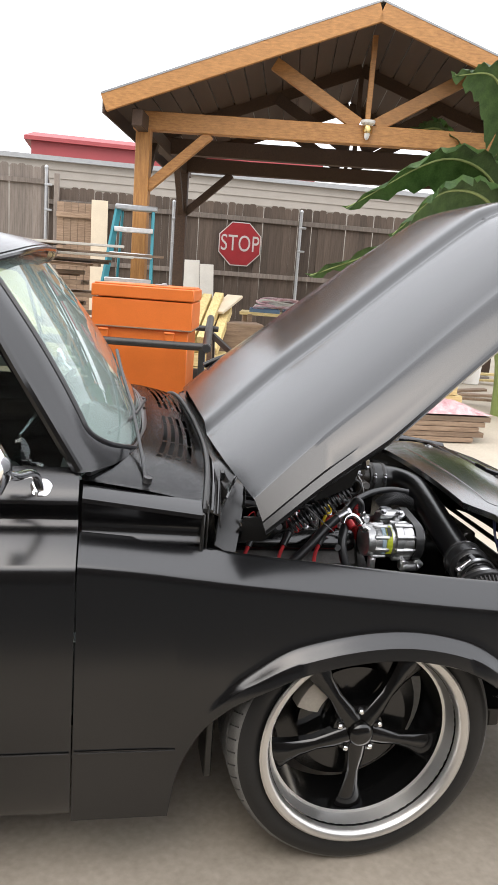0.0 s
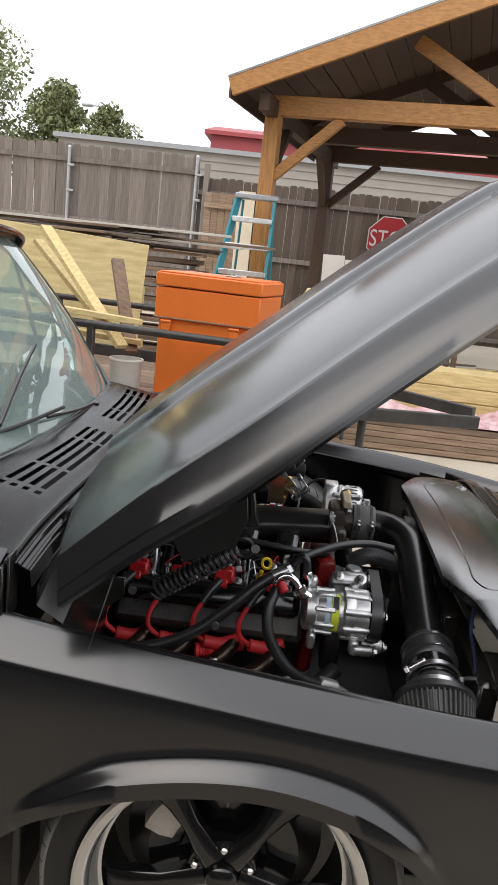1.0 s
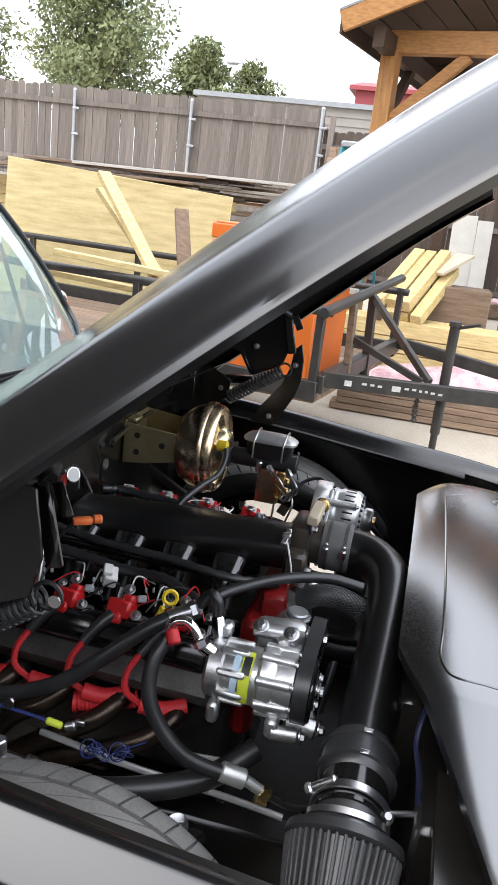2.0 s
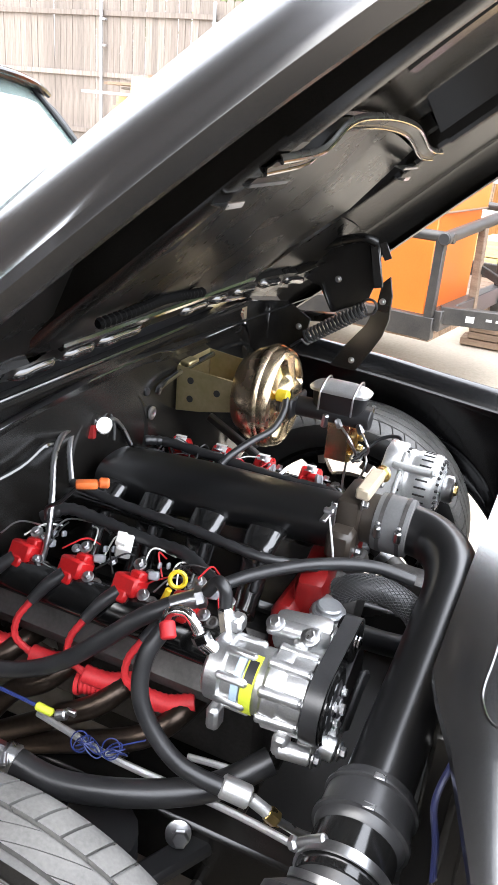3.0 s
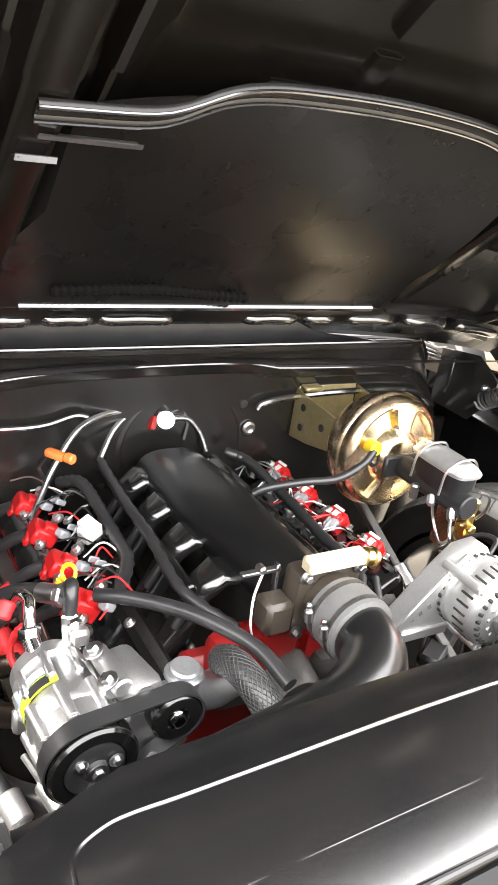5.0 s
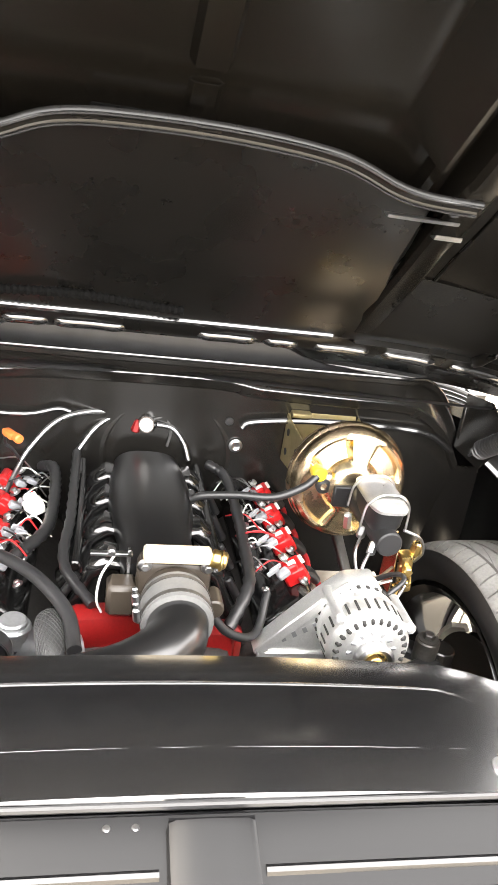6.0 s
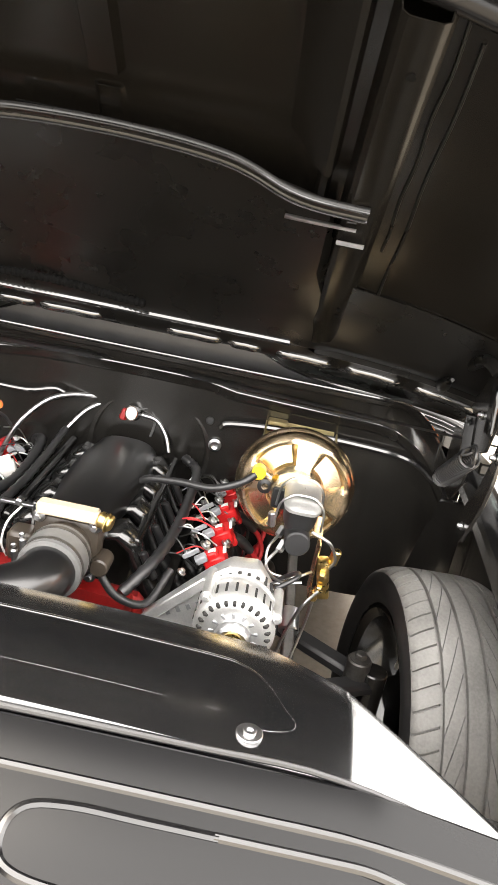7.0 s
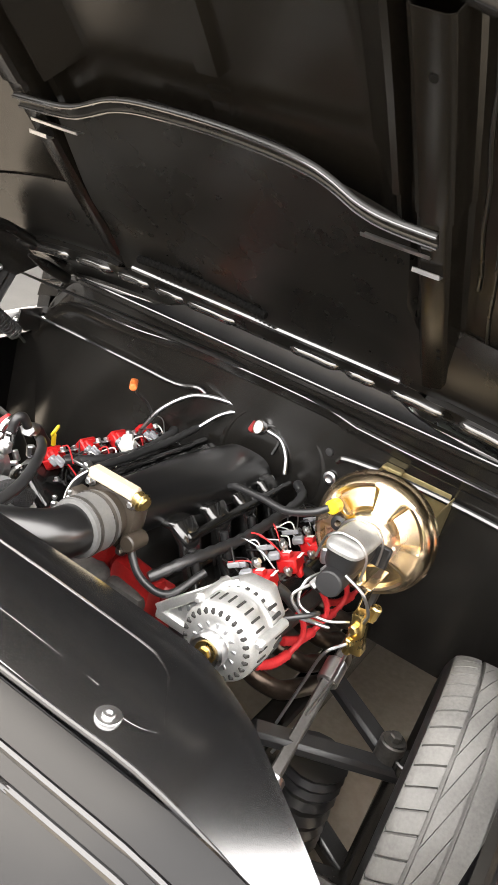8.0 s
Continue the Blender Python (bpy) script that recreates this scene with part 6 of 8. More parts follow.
# compressor
comp = part("compressor", lathe([(0.0, 0), (0.0, 0.046), (0.006, 0.054), (0.03, 0.056), (0.034, 0.050), (0.040, 0.052), (0.100, 0.055), (0.106, 0.061), (0.128, 0.062), (0.134, 0.058), (0.155, 0.060), (0.168, 0.060), (0.170, 0.05), (0.17, 0)], (0.130, -0.388, 0.782), (1, 0.05, -0.02), 40), ALU, engine, "bright cast aluminium air-conditioning compressor")
for k in range(8):
    a = 2 * math.pi * k / 8 + 0.3
    r = Vector((0, math.cos(a), math.sin(a)))
    part("rib", box(tuple(Vector((0.185, -0.385, 0.781)) + r * 0.054), (0.055, 0.014, 0.014), 0.004, (math.degrees(a), 0, 0)), ALU, comp)
    part("case_bolt", hexbolt(Vector((0.297, -0.380, 0.779)) + r * 0.056, (1, 0.05, 0), 0.006, 0.007), STEEL, comp)
    part("boss", cyl(Vector((0.232, -0.384, 0.780)) + r * 0.060, Vector((0.298, -0.380, 0.779)) + r * 0.057, 0.0095, None, 10), ALU, comp)
for ear in (box((0.158, -0.425, 0.715), (0.022, 0.032, 0.045), 0.006), join(box((0.272, -0.418, 0.706), (0.026, 0.030, 0.040), 0.006), cyl((0.268, -0.425, 0.700), (0.32, -0.412, 0.695), 0.015, None, 14)), box((0.15, -0.345, 0.842), (0.024, 0.03, 0.03), 0.006), box((0.262, -0.328, 0.838), (0.026, 0.05, 0.03), 0.006)):
    part("mount_ear", ear, ALU, comp)
part("bracket", join(box((0.25, -0.30, 0.83), (0.10, 0.05, 0.06), 0.015, (0, 0, 12), 2), box((0.28, -0.27, 0.775), (0.04, 0.10, 0.11), 0.012, (0, 0, 0), 2), cyl((0.20, -0.335, 0.852), (0.285, -0.325, 0.850), 0.015, None, 14), cyl((0.29, -0.38, 0.70), (0.35, -0.375, 0.690), 0.020, None, 16), box((0.33, -0.34, 0.695), (0.035, 0.09, 0.03), 0.008, (0, 0, 0), 2)), ALU, comp, "polished accessory bracket")
for q, axv in (((0.355, -0.372, 0.690), (1, 0, 0)), ((0.300, -0.300, 0.845), (1, 0, 0)), ((0.275, -0.345, 0.862), (0, -0.5, 0.9)), ((0.215, -0.345, 0.866), (0, -0.5, 0.9)), ((0.325, -0.412, 0.695), (1, 0, 0))):
    part("bracket_bolt", hexbolt(q, axv, 0.009, 0.010), STEEL, comp)
lab = []
for name, x0, x1, m in (("label", 0.186, 0.199, PALEBLUE), ("label", 0.202, 0.222, YGREEN)):
    rws = []
    for k in range(13):
        a = radians(100 + 9.5 * k)
        rws.append([(x, -0.3855 + 0.0565 * math.cos(a), 0.7805 + 0.0565 * math.sin(a)) for x in (x0, x1)])
    part(name, sheet(rws, 0.0008), m, comp, "yellow and blue rating label")
rws = []
for k in range(5):
    a = radians(112 + 9.0 * k)
    rws.append([(x, -0.3855 + 0.0577 * math.cos(a), 0.7805 + 0.0577 * math.sin(a)) for x in (0.2045, 0.2195)])
part("label_print", sheet(rws, 0.0006), PLASTIC, comp, "dark printed block, not legible")
pul = part("pulley", lathe([(0.0, 0.030), (0.0, 0.060), (0.004, 0.0635), (0.008, 0.061), (0.012, 0.063), (0.016, 0.061), (0.020, 0.063), (0.024, 0.061), (0.028, 0.063), (0.032, 0.0635), (0.036, 0.060), (0.036, 0.044), (0.028, 0.042), (0.028, 0.0)], (0.302, -0.380, 0.779), (1, 0.05, -0.02), 48), GLOSS, comp, "black clutch pulley")
part("clutch_plate", lathe([(0, 0), (0, 0.042), (0.006, 0.042), (0.009, 0.036), (0.009, 0.018), (0.014, 0.014), (0.014, 0)], (0.331, -0.3785, 0.778), (1, 0.05, -0.02), 36), PLASTIC, pul)
for k in range(3):
    a = 2.1 * k + 0.4
    part("clutch_bolt", hexbolt((0.341, -0.378 + 0.028 * math.cos(a), 0.778 + 0.028 * math.sin(a)), (1, 0.05, 0), 0.006, 0.006), STEEL, pul)
part("hub_bolt", hexbolt((0.345, -0.378, 0.778), (1, 0.05, 0), 0.009, 0.008), STEEL, pul)
idl = part("idler_pulley", lathe([(0, 0), (0.0, 0.036), (0.004, 0.038), (0.03, 0.038), (0.034, 0.034), (0.034, 0.018), (0.028, 0.012), (0.028, 0)], (0.298, -0.262, 0.818), (1, 0.02, 0), 32), GLOSS, engine, "black idler pulley")
part("idler_bolt", hexbolt((0.327, -0.262, 0.818), (1, 0, 0), 0.011, 0.010), CHROME, idl)
belt = []
for k in range(49):
    a = 2 * math.pi * k / 48
    u = Vector((0, math.cos(a), math.sin(a)))
    t = Vector((0, 0.118, 0.039)).normalized()
    c = Vector((0, -0.262, 0.818)) if u.dot(t) > 0.2 else Vector((0, -0.380, 0.779))
    r = 0.0415 if u.dot(t) > 0.2 else 0.0665
    belt.append([Vector((x, 0, 0)) + c + u * (r + dr) for x, dr in ((0.304, -0.003), (0.304, 0.0), (0.332, 0.0), (0.332, -0.003))])
part("drive_belt", sheet(belt, 0.0, True), RUBBER, engine, "black ribbed drive belt")
part("tensioner_arm", join(bar((0.345, -0.325, 0.70), (0.36, -0.285, 0.79), 0.014, 0.022, 0.006), bar((0.352, -0.35, 0.71), (0.362, -0.30, 0.80), 0.008, 0.030, 0.005)), PLASTIC, engine)
part("crank_pulley", lathe([(0, 0), (0, 0.09), (0.01, 0.095), (0.045, 0.095), (0.05, 0.085), (0.04, 0.06), (0.04, 0)], (0.23, 0, 0.50), (1, 0, 0), 40), IRON, engine)

# compressor hoses and fittings
fitm = [cyl((0.118, -0.408, 0.835), (0.150, -0.404, 0.815), 0.014, None, 14), cyl((0.138, -0.352, 0.822), (0.130, -0.354, 0.872), 0.014, None, 6), tube([(0.118, -0.408, 0.835), (0.100, -0.405, 0.862), (0.082, -0.402, 0.872), (0.060, -0.408, 0.868), (0.052, -0.415, 0.85)], 0.0095, 12, 6), cyl((0.122, -0.409, 0.832), (0.112, -0.408, 0.848), 0.0165, None, 6)]
part("hose_fitting", join(*fitm), CHROME, engine, "bright crimped hose fittings")
part("cap_red", cyl((0.062, -0.425, 0.862), (0.075, -0.440, 0.842), 0.013, None, 14), REDBOOT, engine, "red service cap")
part("hose_crimp", join(cyl((0.078, -0.352, 0.868), (0.038, -0.372, 0.850), 0.016, None, 18), cyl((0.088, -0.347, 0.872), (0.074, -0.354, 0.866), 0.019, None, 6)), STEEL, engine)
part("fitting_elbow", tube([(0.130, -0.354, 0.872), (0.126, -0.352, 0.90), (0.11, -0.347, 0.908), (0.09, -0.346, 0.88)], 0.011, 12, 6), RUBBER, engine)
part("hose", tube([(0.045, -0.368, 0.853), (0.00, -0.395, 0.828), (-0.06, -0.425, 0.775), (-0.13, -0.445, 0.715), (-0.22, -0.455, 0.665), (-0.34, -0.47, 0.64), (-0.40, -0.50, 0.65)], 0.0155, 14, 9), RUBBER, engine, "black air-conditioning hose")
part("hose", tube([(0.055, -0.420, 0.842), (0.040, -0.450, 0.80), (0.045, -0.472, 0.745), (0.075, -0.480, 0.690), (0.125, -0.478, 0.640), (0.18, -0.462, 0.612), (0.215, -0.450, 0.604)], 0.0145, 14, 9), RUBBER, engine, "black hose looping down from the compressor")
part("hose_crimp", join(cyl((0.193, -0.456, 0.610), (0.240, -0.444, 0.595), 0.0195, None, 18), cyl((0.240, -0.444, 0.595), (0.278, -0.440, 0.574), 0.011, None, 12)), ALUW, engine)
part("hose_nut", cyl((0.270, -0.440, 0.578), (0.290, -0.438, 0.565), 0.014, None, 6), BRASS, engine)
part("hard_line", tube([(0.288, -0.438, 0.566), (0.34, -0.42, 0.54), (0.42, -0.38, 0.53)], 0.007, 8, 5), STEEL, engine)
part("heater_hose", tube([(-0.145, -0.560, 0.585), (-0.07, -0.550, 0.565), (0.02, -0.518, 0.560), (0.11, -0.470, 0.560), (0.18, -0.42, 0.57), (0.24, -0.36, 0.60)], 0.0235, 16, 8), RUBBER, engine, "thick black heater hose")
part("hose_clamp", join(cyl((-0.160, -0.562, 0.590), (-0.138, -0.558, 0.583), 0.0255, None, 20), cyl((-0.15, -0.575, 0.612), (-0.135, -0.595, 0.605), 0.008, None, 10)), STEEL, engine)
part("pipe_fitting", join(cyl((-0.20, -0.568, 0.60), (-0.16, -0.562, 0.59), 0.019, None, 8), cyl((-0.195, -0.575, 0.62), (-0.195, -0.58, 0.655), 0.013, None, 6), cyl((-0.175, -0.60, 0.60), (-0.17, -0.615, 0.63), 0.010, None, 10)), STEEL, engine)
part("brake_line", tube([(-0.181, -0.451, 0.580), (-0.10, -0.461, 0.580), (-0.018, -0.469, 0.577), (0.06, -0.458, 0.562), (0.14, -0.442, 0.545), (0.237, -0.432, 0.530), (0.32, -0.43, 0.52)], 0.0068, 8, 6), ALUW, engine, "bright hard line")
part("brake_line", tube([(0.105, -0.408, 0.582), (0.15, -0.398, 0.580), (0.210, -0.388, 0.578)], 0.0062, 8, 4), ALUW, engine, "short bright hard line")
part("line_nut", cyl((0.255, -0.402, 0.516), (0.285, -0.397, 0.514), 0.011, None, 6), BRASS, engine)
part("thin_hose", tube([(0.09, -0.30, 0.865), (0.14, -0.25, 0.880), (0.22, -0.19, 0.893), (0.31, -0.14, 0.892), (0.385, -0.125, 0.880)], 0.0115, 12, 8), RUBBER, engine, "thin black hose crossing the engine front")
hose_line = smooth_path([(0.262, -0.160, 0.835), (0.300, -0.166, 0.862), (0.345, -0.160, 0.862), (0.392, -0.150, 0.838), (0.428, -0.140, 0.785), (0.46, -0.13, 0.74)], 10)
rad_hose = part("radiator_hose", tube(hose_line, 0.0225, 20, 1), RUBBER, engine, "braided upper radiator hose")
strands = []
for turn in (1, -1):
    for j in range(20):
        pts = []
        for k, q in enumerate(hose_line[:-1]):
            q = Vector(q)
            d, fx, fy = frame_of(Vector(hose_line[k + 1]) - q)
            a = turn * k * 0.16 + 2 * math.pi * j / 20
            pts.append(q + (fx * math.cos(a) + fy * math.sin(a)) * 0.0231)
        strands.append(tube(pts, 0.0009, 4, 1))
sleeve = part("woven_sleeve", join(*strands), SEAL, rad_hose, "grey woven sleeve")
sleeve["kind"] = "stuff"
part("lower_hose", tube([(0.26, 0.02, 0.62), (0.34, 0.08, 0.58), (0.44, 0.15, 0.55)], 0.026, 14, 6), RUBBER, engine)
part("power_cable", tube([(0.44, -0.74, 0.46), (0.52, -0.70, 0.58), (0.545, -0.62, 0.70), (0.535, -0.58, 0.80), (0.52, -0.56, 0.86), (0.53, -0.52, 0.905)], 0.0045, 8, 8), NAVY, engine, "dark blue cable")

# dipstick ring, white connector, harness
part("dipstick", join(lathe([(-0.004, 0.0135), (0.0, 0.0095), (0.004, 0.0135), (0.0, 0.0175)], (0.022, -0.322, 0.866), (0.4, -0.7, 0.35), 20, True), cyl((0.012, -0.332, 0.850), (0.0, -0.338, 0.815), 0.006, None, 10)), YELLOW, engine, "yellow dipstick ring")
wc = part("white_connector", join(box((-0.148, -0.228, 0.828), (0.030, 0.040, 0.030), 0.003, (20, 10, 25)), box((-0.150, -0.236, 0.848), (0.020, 0.028, 0.012), 0.002, (20, 10, 25))), WHITE, engine, "white wiring connector")
part("harness", tube([(0.06, -0.25, 0.83), (-0.03, -0.20, 0.835), (-0.12, -0.19, 0.83), (-0.22, -0.19, 0.84), (-0.30, -0.20, 0.85), (-0.345, -0.23, 0.83)], 0.0125, 10, 8, 0.0012), RUBBER, engine, "taped black wiring harness")
part("harness", tube([(0.20, -0.10, 0.83), (0.10, -0.155, 0.85), (-0.05, -0.150, 0.86), (-0.20, -0.150, 0.865), (-0.33, -0.15, 0.88)], 0.010, 10, 8, 0.001), RUBBER, engine)
part("harness", tube([(0.22, 0.14, 0.80), (0.14, 0.185, 0.84), (0.0, 0.20, 0.835), (-0.14, 0.205, 0.84), (-0.30, 0.20, 0.85), (-0.35, 0.16, 0.86)], 0.012, 10, 8, 0.0012), RUBBER, engine)
part("harness", tube([(0.24, 0.09, 0.86), (0.245, 0.135, 0.81), (0.22, 0.19, 0.79), (0.15, 0.22, 0.83)], 0.008, 10, 8), RUBBER, engine)
rng = random.Random(12)
for k in range(46):
    s = -1 if k % 2 else 1
    x0 = rng.uniform(-0.34, 0.06)
    a = Vector((x0, s * rng.uniform(0.17, 0.24), rng.uniform(0.80, 0.835)))
    b = a + Vector((rng.uniform(-0.06, 0.06), s * rng.uniform(0.04, 0.09), rng.uniform(-0.03, 0.02)))
    part("lead", tube([a, (a + b) / 2 + Vector((rng.uniform(-0.02, 0.02), 0, rng.uniform(0.005, 0.03))), b], 0.0018, 5, 6), (WHITE, REDBOOT, RUBBER, STEEL, RUBBER)[k % 5], engine)

# gauge, fittings and braided lines behind the manifold
gauge = part("pressure_gauge", lathe([(0, 0), (0, 0.019), (0.012, 0.020), (0.016, 0.0195), (0.016, 0.0175), (0.0145, 0.0172), (0.0145, 0)], (-0.372, 0.012, 0.943), (0.86, -0.42, 0.25), 28), CHROME, engine, "small white-faced pressure gauge")
part("dial", lathe([(0, 0), (0, 0.0165), (0.0012, 0.0165), (0.0012, 0)], Vector((-0.372, 0.012, 0.943)) + Vector((0.86, -0.42, 0.25)).normalized() * 0.0146, (0.86, -0.42, 0.25), 24), WHITE, gauge)
part("nipple", join(cyl((-0.385, -0.004, 0.955), (-0.392, -0.008, 0.998), 0.006, 0.004, 10), cyl((-0.384, -0.002, 0.945), (-0.386, -0.003, 0.962), 0.011, None, 6)), STEEL, engine)
part("fitting", cyl((-0.376, -0.02, 0.92), (-0.38, -0.012, 0.95), 0.011, None, 6), REDPAINT, engine, "red anodised fitting")
for pts in ([(-0.383, -0.012, 0.955), (-0.39, -0.06, 0.955), (-0.365, -0.11, 0.93), (-0.33, -0.15, 0.88)], [(-0.385, -0.02, 0.945), (-0.38, -0.10, 0.965), (-0.34, -0.19, 0.955), (-0.30, -0.25, 0.90), (-0.285, -0.285, 0.83), (-0.29, -0.31, 0.76)], [(-0.37, 0.03, 0.945), (-0.375, 0.07, 0.935), (-0.37, 0.10, 0.90), (-0.36, 0.115, 0.86)]):
    part("braided_line", tube(pts, 0.0062, 10, 12, 0.0004), STEEL, engine, "braided steel fuel line")
part("vacuum_line", tube([(-0.375, 0.02, 0.955), (-0.38, 0.05, 0.96), (-0.375, 0.066, 0.93), (-0.37, 0.06, 0.89)], 0.0035, 8, 8), SEAL, engine)
part("wire_clip", join(box((-0.193, -0.285, 0.972), (0.042, 0.020, 0.016), 0.006, (0, 0, 35), 2), cyl((-0.176, -0.272, 0.974), (-0.160, -0.262, 0.974), 0.010, None, 10)), ORCLIP, engine, "orange wire clip")
part("clip_lead", tube([(-0.205, -0.295, 0.970), (-0.24, -0.30, 0.93), (-0.28, -0.29, 0.90), (-0.30, -0.27, 0.86)], 0.004, 8, 6), RUBBER, engine)

# loose blue and yellow wiring low on the passenger side
part("loose_lead", (tube([(-0.34, -0.50, 0.665), (-0.25, -0.50, 0.658), (-0.17, -0.495, 0.650), (-0.14, -0.49, 0.642)], 0.0035, 6, 6)), BLUE, engine, "loose blue wire")
part("loose_lead", (tube([(-0.02, -0.492, 0.60), (0.0, -0.47, 0.606), (0.04, -0.44, 0.615)], 0.0016, 6, 6)), BLUE, engine, "loose blue wire")
part("bullet_connector", cyl((-0.150, -0.492, 0.646), (-0.118, -0.486, 0.637), 0.0075, None, 10), YGREEN, engine, "yellow bullet connector")
part("terminal", join(cyl((-0.112, -0.486, 0.636), (-0.092, -0.482, 0.644), 0.010, None, 10), box((-0.085, -0.48, 0.65), (0.02, 0.008, 0.012), 0.002)), STEEL, engine)
for cx, cy, n in ((-0.045, -0.490, 6), (0.005, -0.478, 4)):
    for k in range(n):
        lx = cx + 0.005 * (k - n / 2)
        pts = [(lx + 0.017 * math.cos(a), cy + 0.010 * math.sin(a), 0.606 + 0.014 * math.sin(a + k)) for a in [0.7 * q for q in range(10)]]
        part("wire_coil", tube(pts, 0.0013, 5, 3), BLUE, engine, "coiled blue wire")

# ---- alternator side ----
alt = part("alternator", lathe([(0.0, 0.0), (0.0, 0.055), (0.01, 0.068), (0.05, 0.073), (0.055, 0.070), (0.062, 0.070), (0.068, 0.074), (0.112, 0.073), (0.122, 0.066), (0.128, 0.050), (0.128, 0.030), (0.132, 0.026), (0.132, 0)], (0.208, 0.362, 0.842), (1, 0, 0), 44), ALUW, engine, "bright aluminium alternator with cooling slots")
AC = Vector((0, 0.362, 0.842))
for k in range(26):
    a = 2 * math.pi * k / 26
    r = Vector((0, math.cos(a), math.sin(a)))
    X = Vector((1, 0, 0))
    part("slot", bar(AC + X * 0.326 + r * 0.0605, AC + X * 0.3345 + r * 0.0560, 0.0065, 0.014, 0.0015, tuple(r)), DARKIN, alt)
    part("rim_slot", bar(AC + X * 0.284 + r * 0.0725, AC + X * 0.312 + r * 0.0725, 0.0045, 0.005, 0.001, tuple(r)), DARKIN, alt)
    part("rear_slot", bar(AC + X * 0.222 + r * 0.0700, AC + X * 0.252 + r * 0.0715, 0.007, 0.006, 0.001, tuple(r)), DARKIN, alt)
    if k % 2:
        part("inner_slot", bar(AC + X * 0.334 + r * 0.0385, AC + X * 0.3375 + r * 0.0375, 0.0055, 0.012, 0.001, tuple(r)), GALV, alt)
for a in (0.5, 2.4, 4.4):
    r = Vector((0, math.cos(a), math.sin(a)))
    part("through_bolt", join(cyl(AC + Vector((0.226, 0, 0)) + r * 0.079, AC + Vector((0.318, 0, 0)) + r * 0.079, 0.009, None, 12), hexbolt(AC + Vector((0.318, 0, 0)) + r * 0.079, (1, 0, 0), 0.006, 0.007)), ALUW, alt)
part("alternator_pulley", lathe([(0, 0), (0, 0.030), (0.004, 0.033), (0.022, 0.033), (0.026, 0.028), (0.020, 0.014), (0.026, 0.012), (0.026, 0)], (0.340, 0.362, 0.842), (1, 0, 0), 28), STEEL, alt)
part("pulley_nut", hexbolt((0.362, 0.362, 0.842), (1, 0, 0), 0.012, 0.010), BRASS, alt)
part("alternator_bracket", prism([(0.245, 0.185, 0.765), (0.245, 0.205, 0.755), (0.245, 0.33, 0.755), (0.245, 0.40, 0.80), (0.245, 0.42, 0.88), (0.245, 0.385, 0.925), (0.245, 0.335, 0.920), (0.245, 0.295, 0.885)], (0, 0, 0), (-0.045, 0, 0), 0.004), ALUW, engine, "polished triangular alternator bracket")
for a, b in (((0.247, 0.192, 0.772), (0.247, 0.298, 0.882)), ((0.247, 0.298, 0.882), (0.247, 0.338, 0.915)), ((0.247, 0.192, 0.764), (0.247, 0.330, 0.762))):
    part("bracket_rim", bar(a, b, 0.020, 0.009, 0.002, (1, 0, 0)), ALUW, engine)
part("bracket_mark", join(*[box((0.2465, 0.236 + 0.018 * k, 0.800 + 0.010 * k), (0.001, 0.008, 0.012), 0.0003, (30, 0, 0)) for k in range(4)]), GALV, engine, "worn lettering, not legible")
part("charge_cable", tube([(0.22, 0.425, 0.88), (0.20, 0.46, 0.90), (0.15, 0.46, 0.88), (0.10, 0.42, 0.82)], 0.005, 10, 8), RUBBER, engine)

# ---- brake booster and master cylinder ----
booster = thing("brake_booster", (-0.36, 0.43, 0.86), "gold-zinc brake booster bolted to the firewall", "brake booster")
bc, bax = Vector((-0.128, 0.437, 0.940)), Vector((1, 0, 0.04)).normalized()
part("shell", lathe([(-0.095, 0), (-0.095, 0.060), (-0.085, 0.098), (-0.050, 0.122), (-0.022, 0.128), (-0.020, 0.134), (-0.012, 0.136), (-0.004, 0.134), (0.0, 0.130)], bc, bax, 56), GOLD, booster, "iridescent gold-zinc diaphragm housing")
d, fx, fy = frame_of(bax)
front = []
for h, r, pocket in ((0.0, 0.130, 0), (0.012, 0.1285, 0), (0.022, 0.124, 0), (0.028, 0.116, 0), (0.030, 0.110, 0.2), (0.031, 0.104, 1), (0.033, 0.090, 1), (0.036, 0.075, 1), (0.039, 0.066, 1), (0.041, 0.060, 0.2), (0.043, 0.055, 0), (0.050, 0.050, 0), (0.054, 0.040, 0), (0.054, 0.002, 0)):
    ring = []
    for q in range(96):
        th = 2 * math.pi * q / 96
        near = abs((math.degrees(th) + 8) % 90 - 45) / 45
        dip = pocket * 0.016 * (1 if near < 0.52 else max(0.0, 1 - (near - 0.52) / 0.10))
        ring.append(bc + bax * (h - dip) + (fx * math.cos(th) + fy * math.sin(th)) * r)
    front.append(ring)
part("front_cover", sheet(front, 0.0, True), GOLD, booster, "pressed gold-zinc front cover with four pockets")
part("check_valve", cyl(bc + Vector((0.035, -0.085, 0.038)), bc + Vector((0.066, -0.085, 0.040)), 0.0155, None, 18), YELLOW, booster, "yellow vacuum check valve cap")
part("grommet", lathe([(0, 0.008), (0, 0.017), (0.01, 0.017), (0.012, 0.008)], bc + Vector((0.034, -0.066, 0.004)), bax, 18, True), RUBBER, booster)
part("vacuum_hose", tube([bc + Vector((0.062, -0.09, 0.036)), bc + Vector((0.07, -0.12, 0.012)), (-0.06, 0.26, 0.925), (-0.08, 0.19, 0.915), (-0.10, 0.12, 0.90), (-0.11, 0.095, 0.885)], 0.0085, 12, 8), RUBBER, booster, "black vacuum hose")
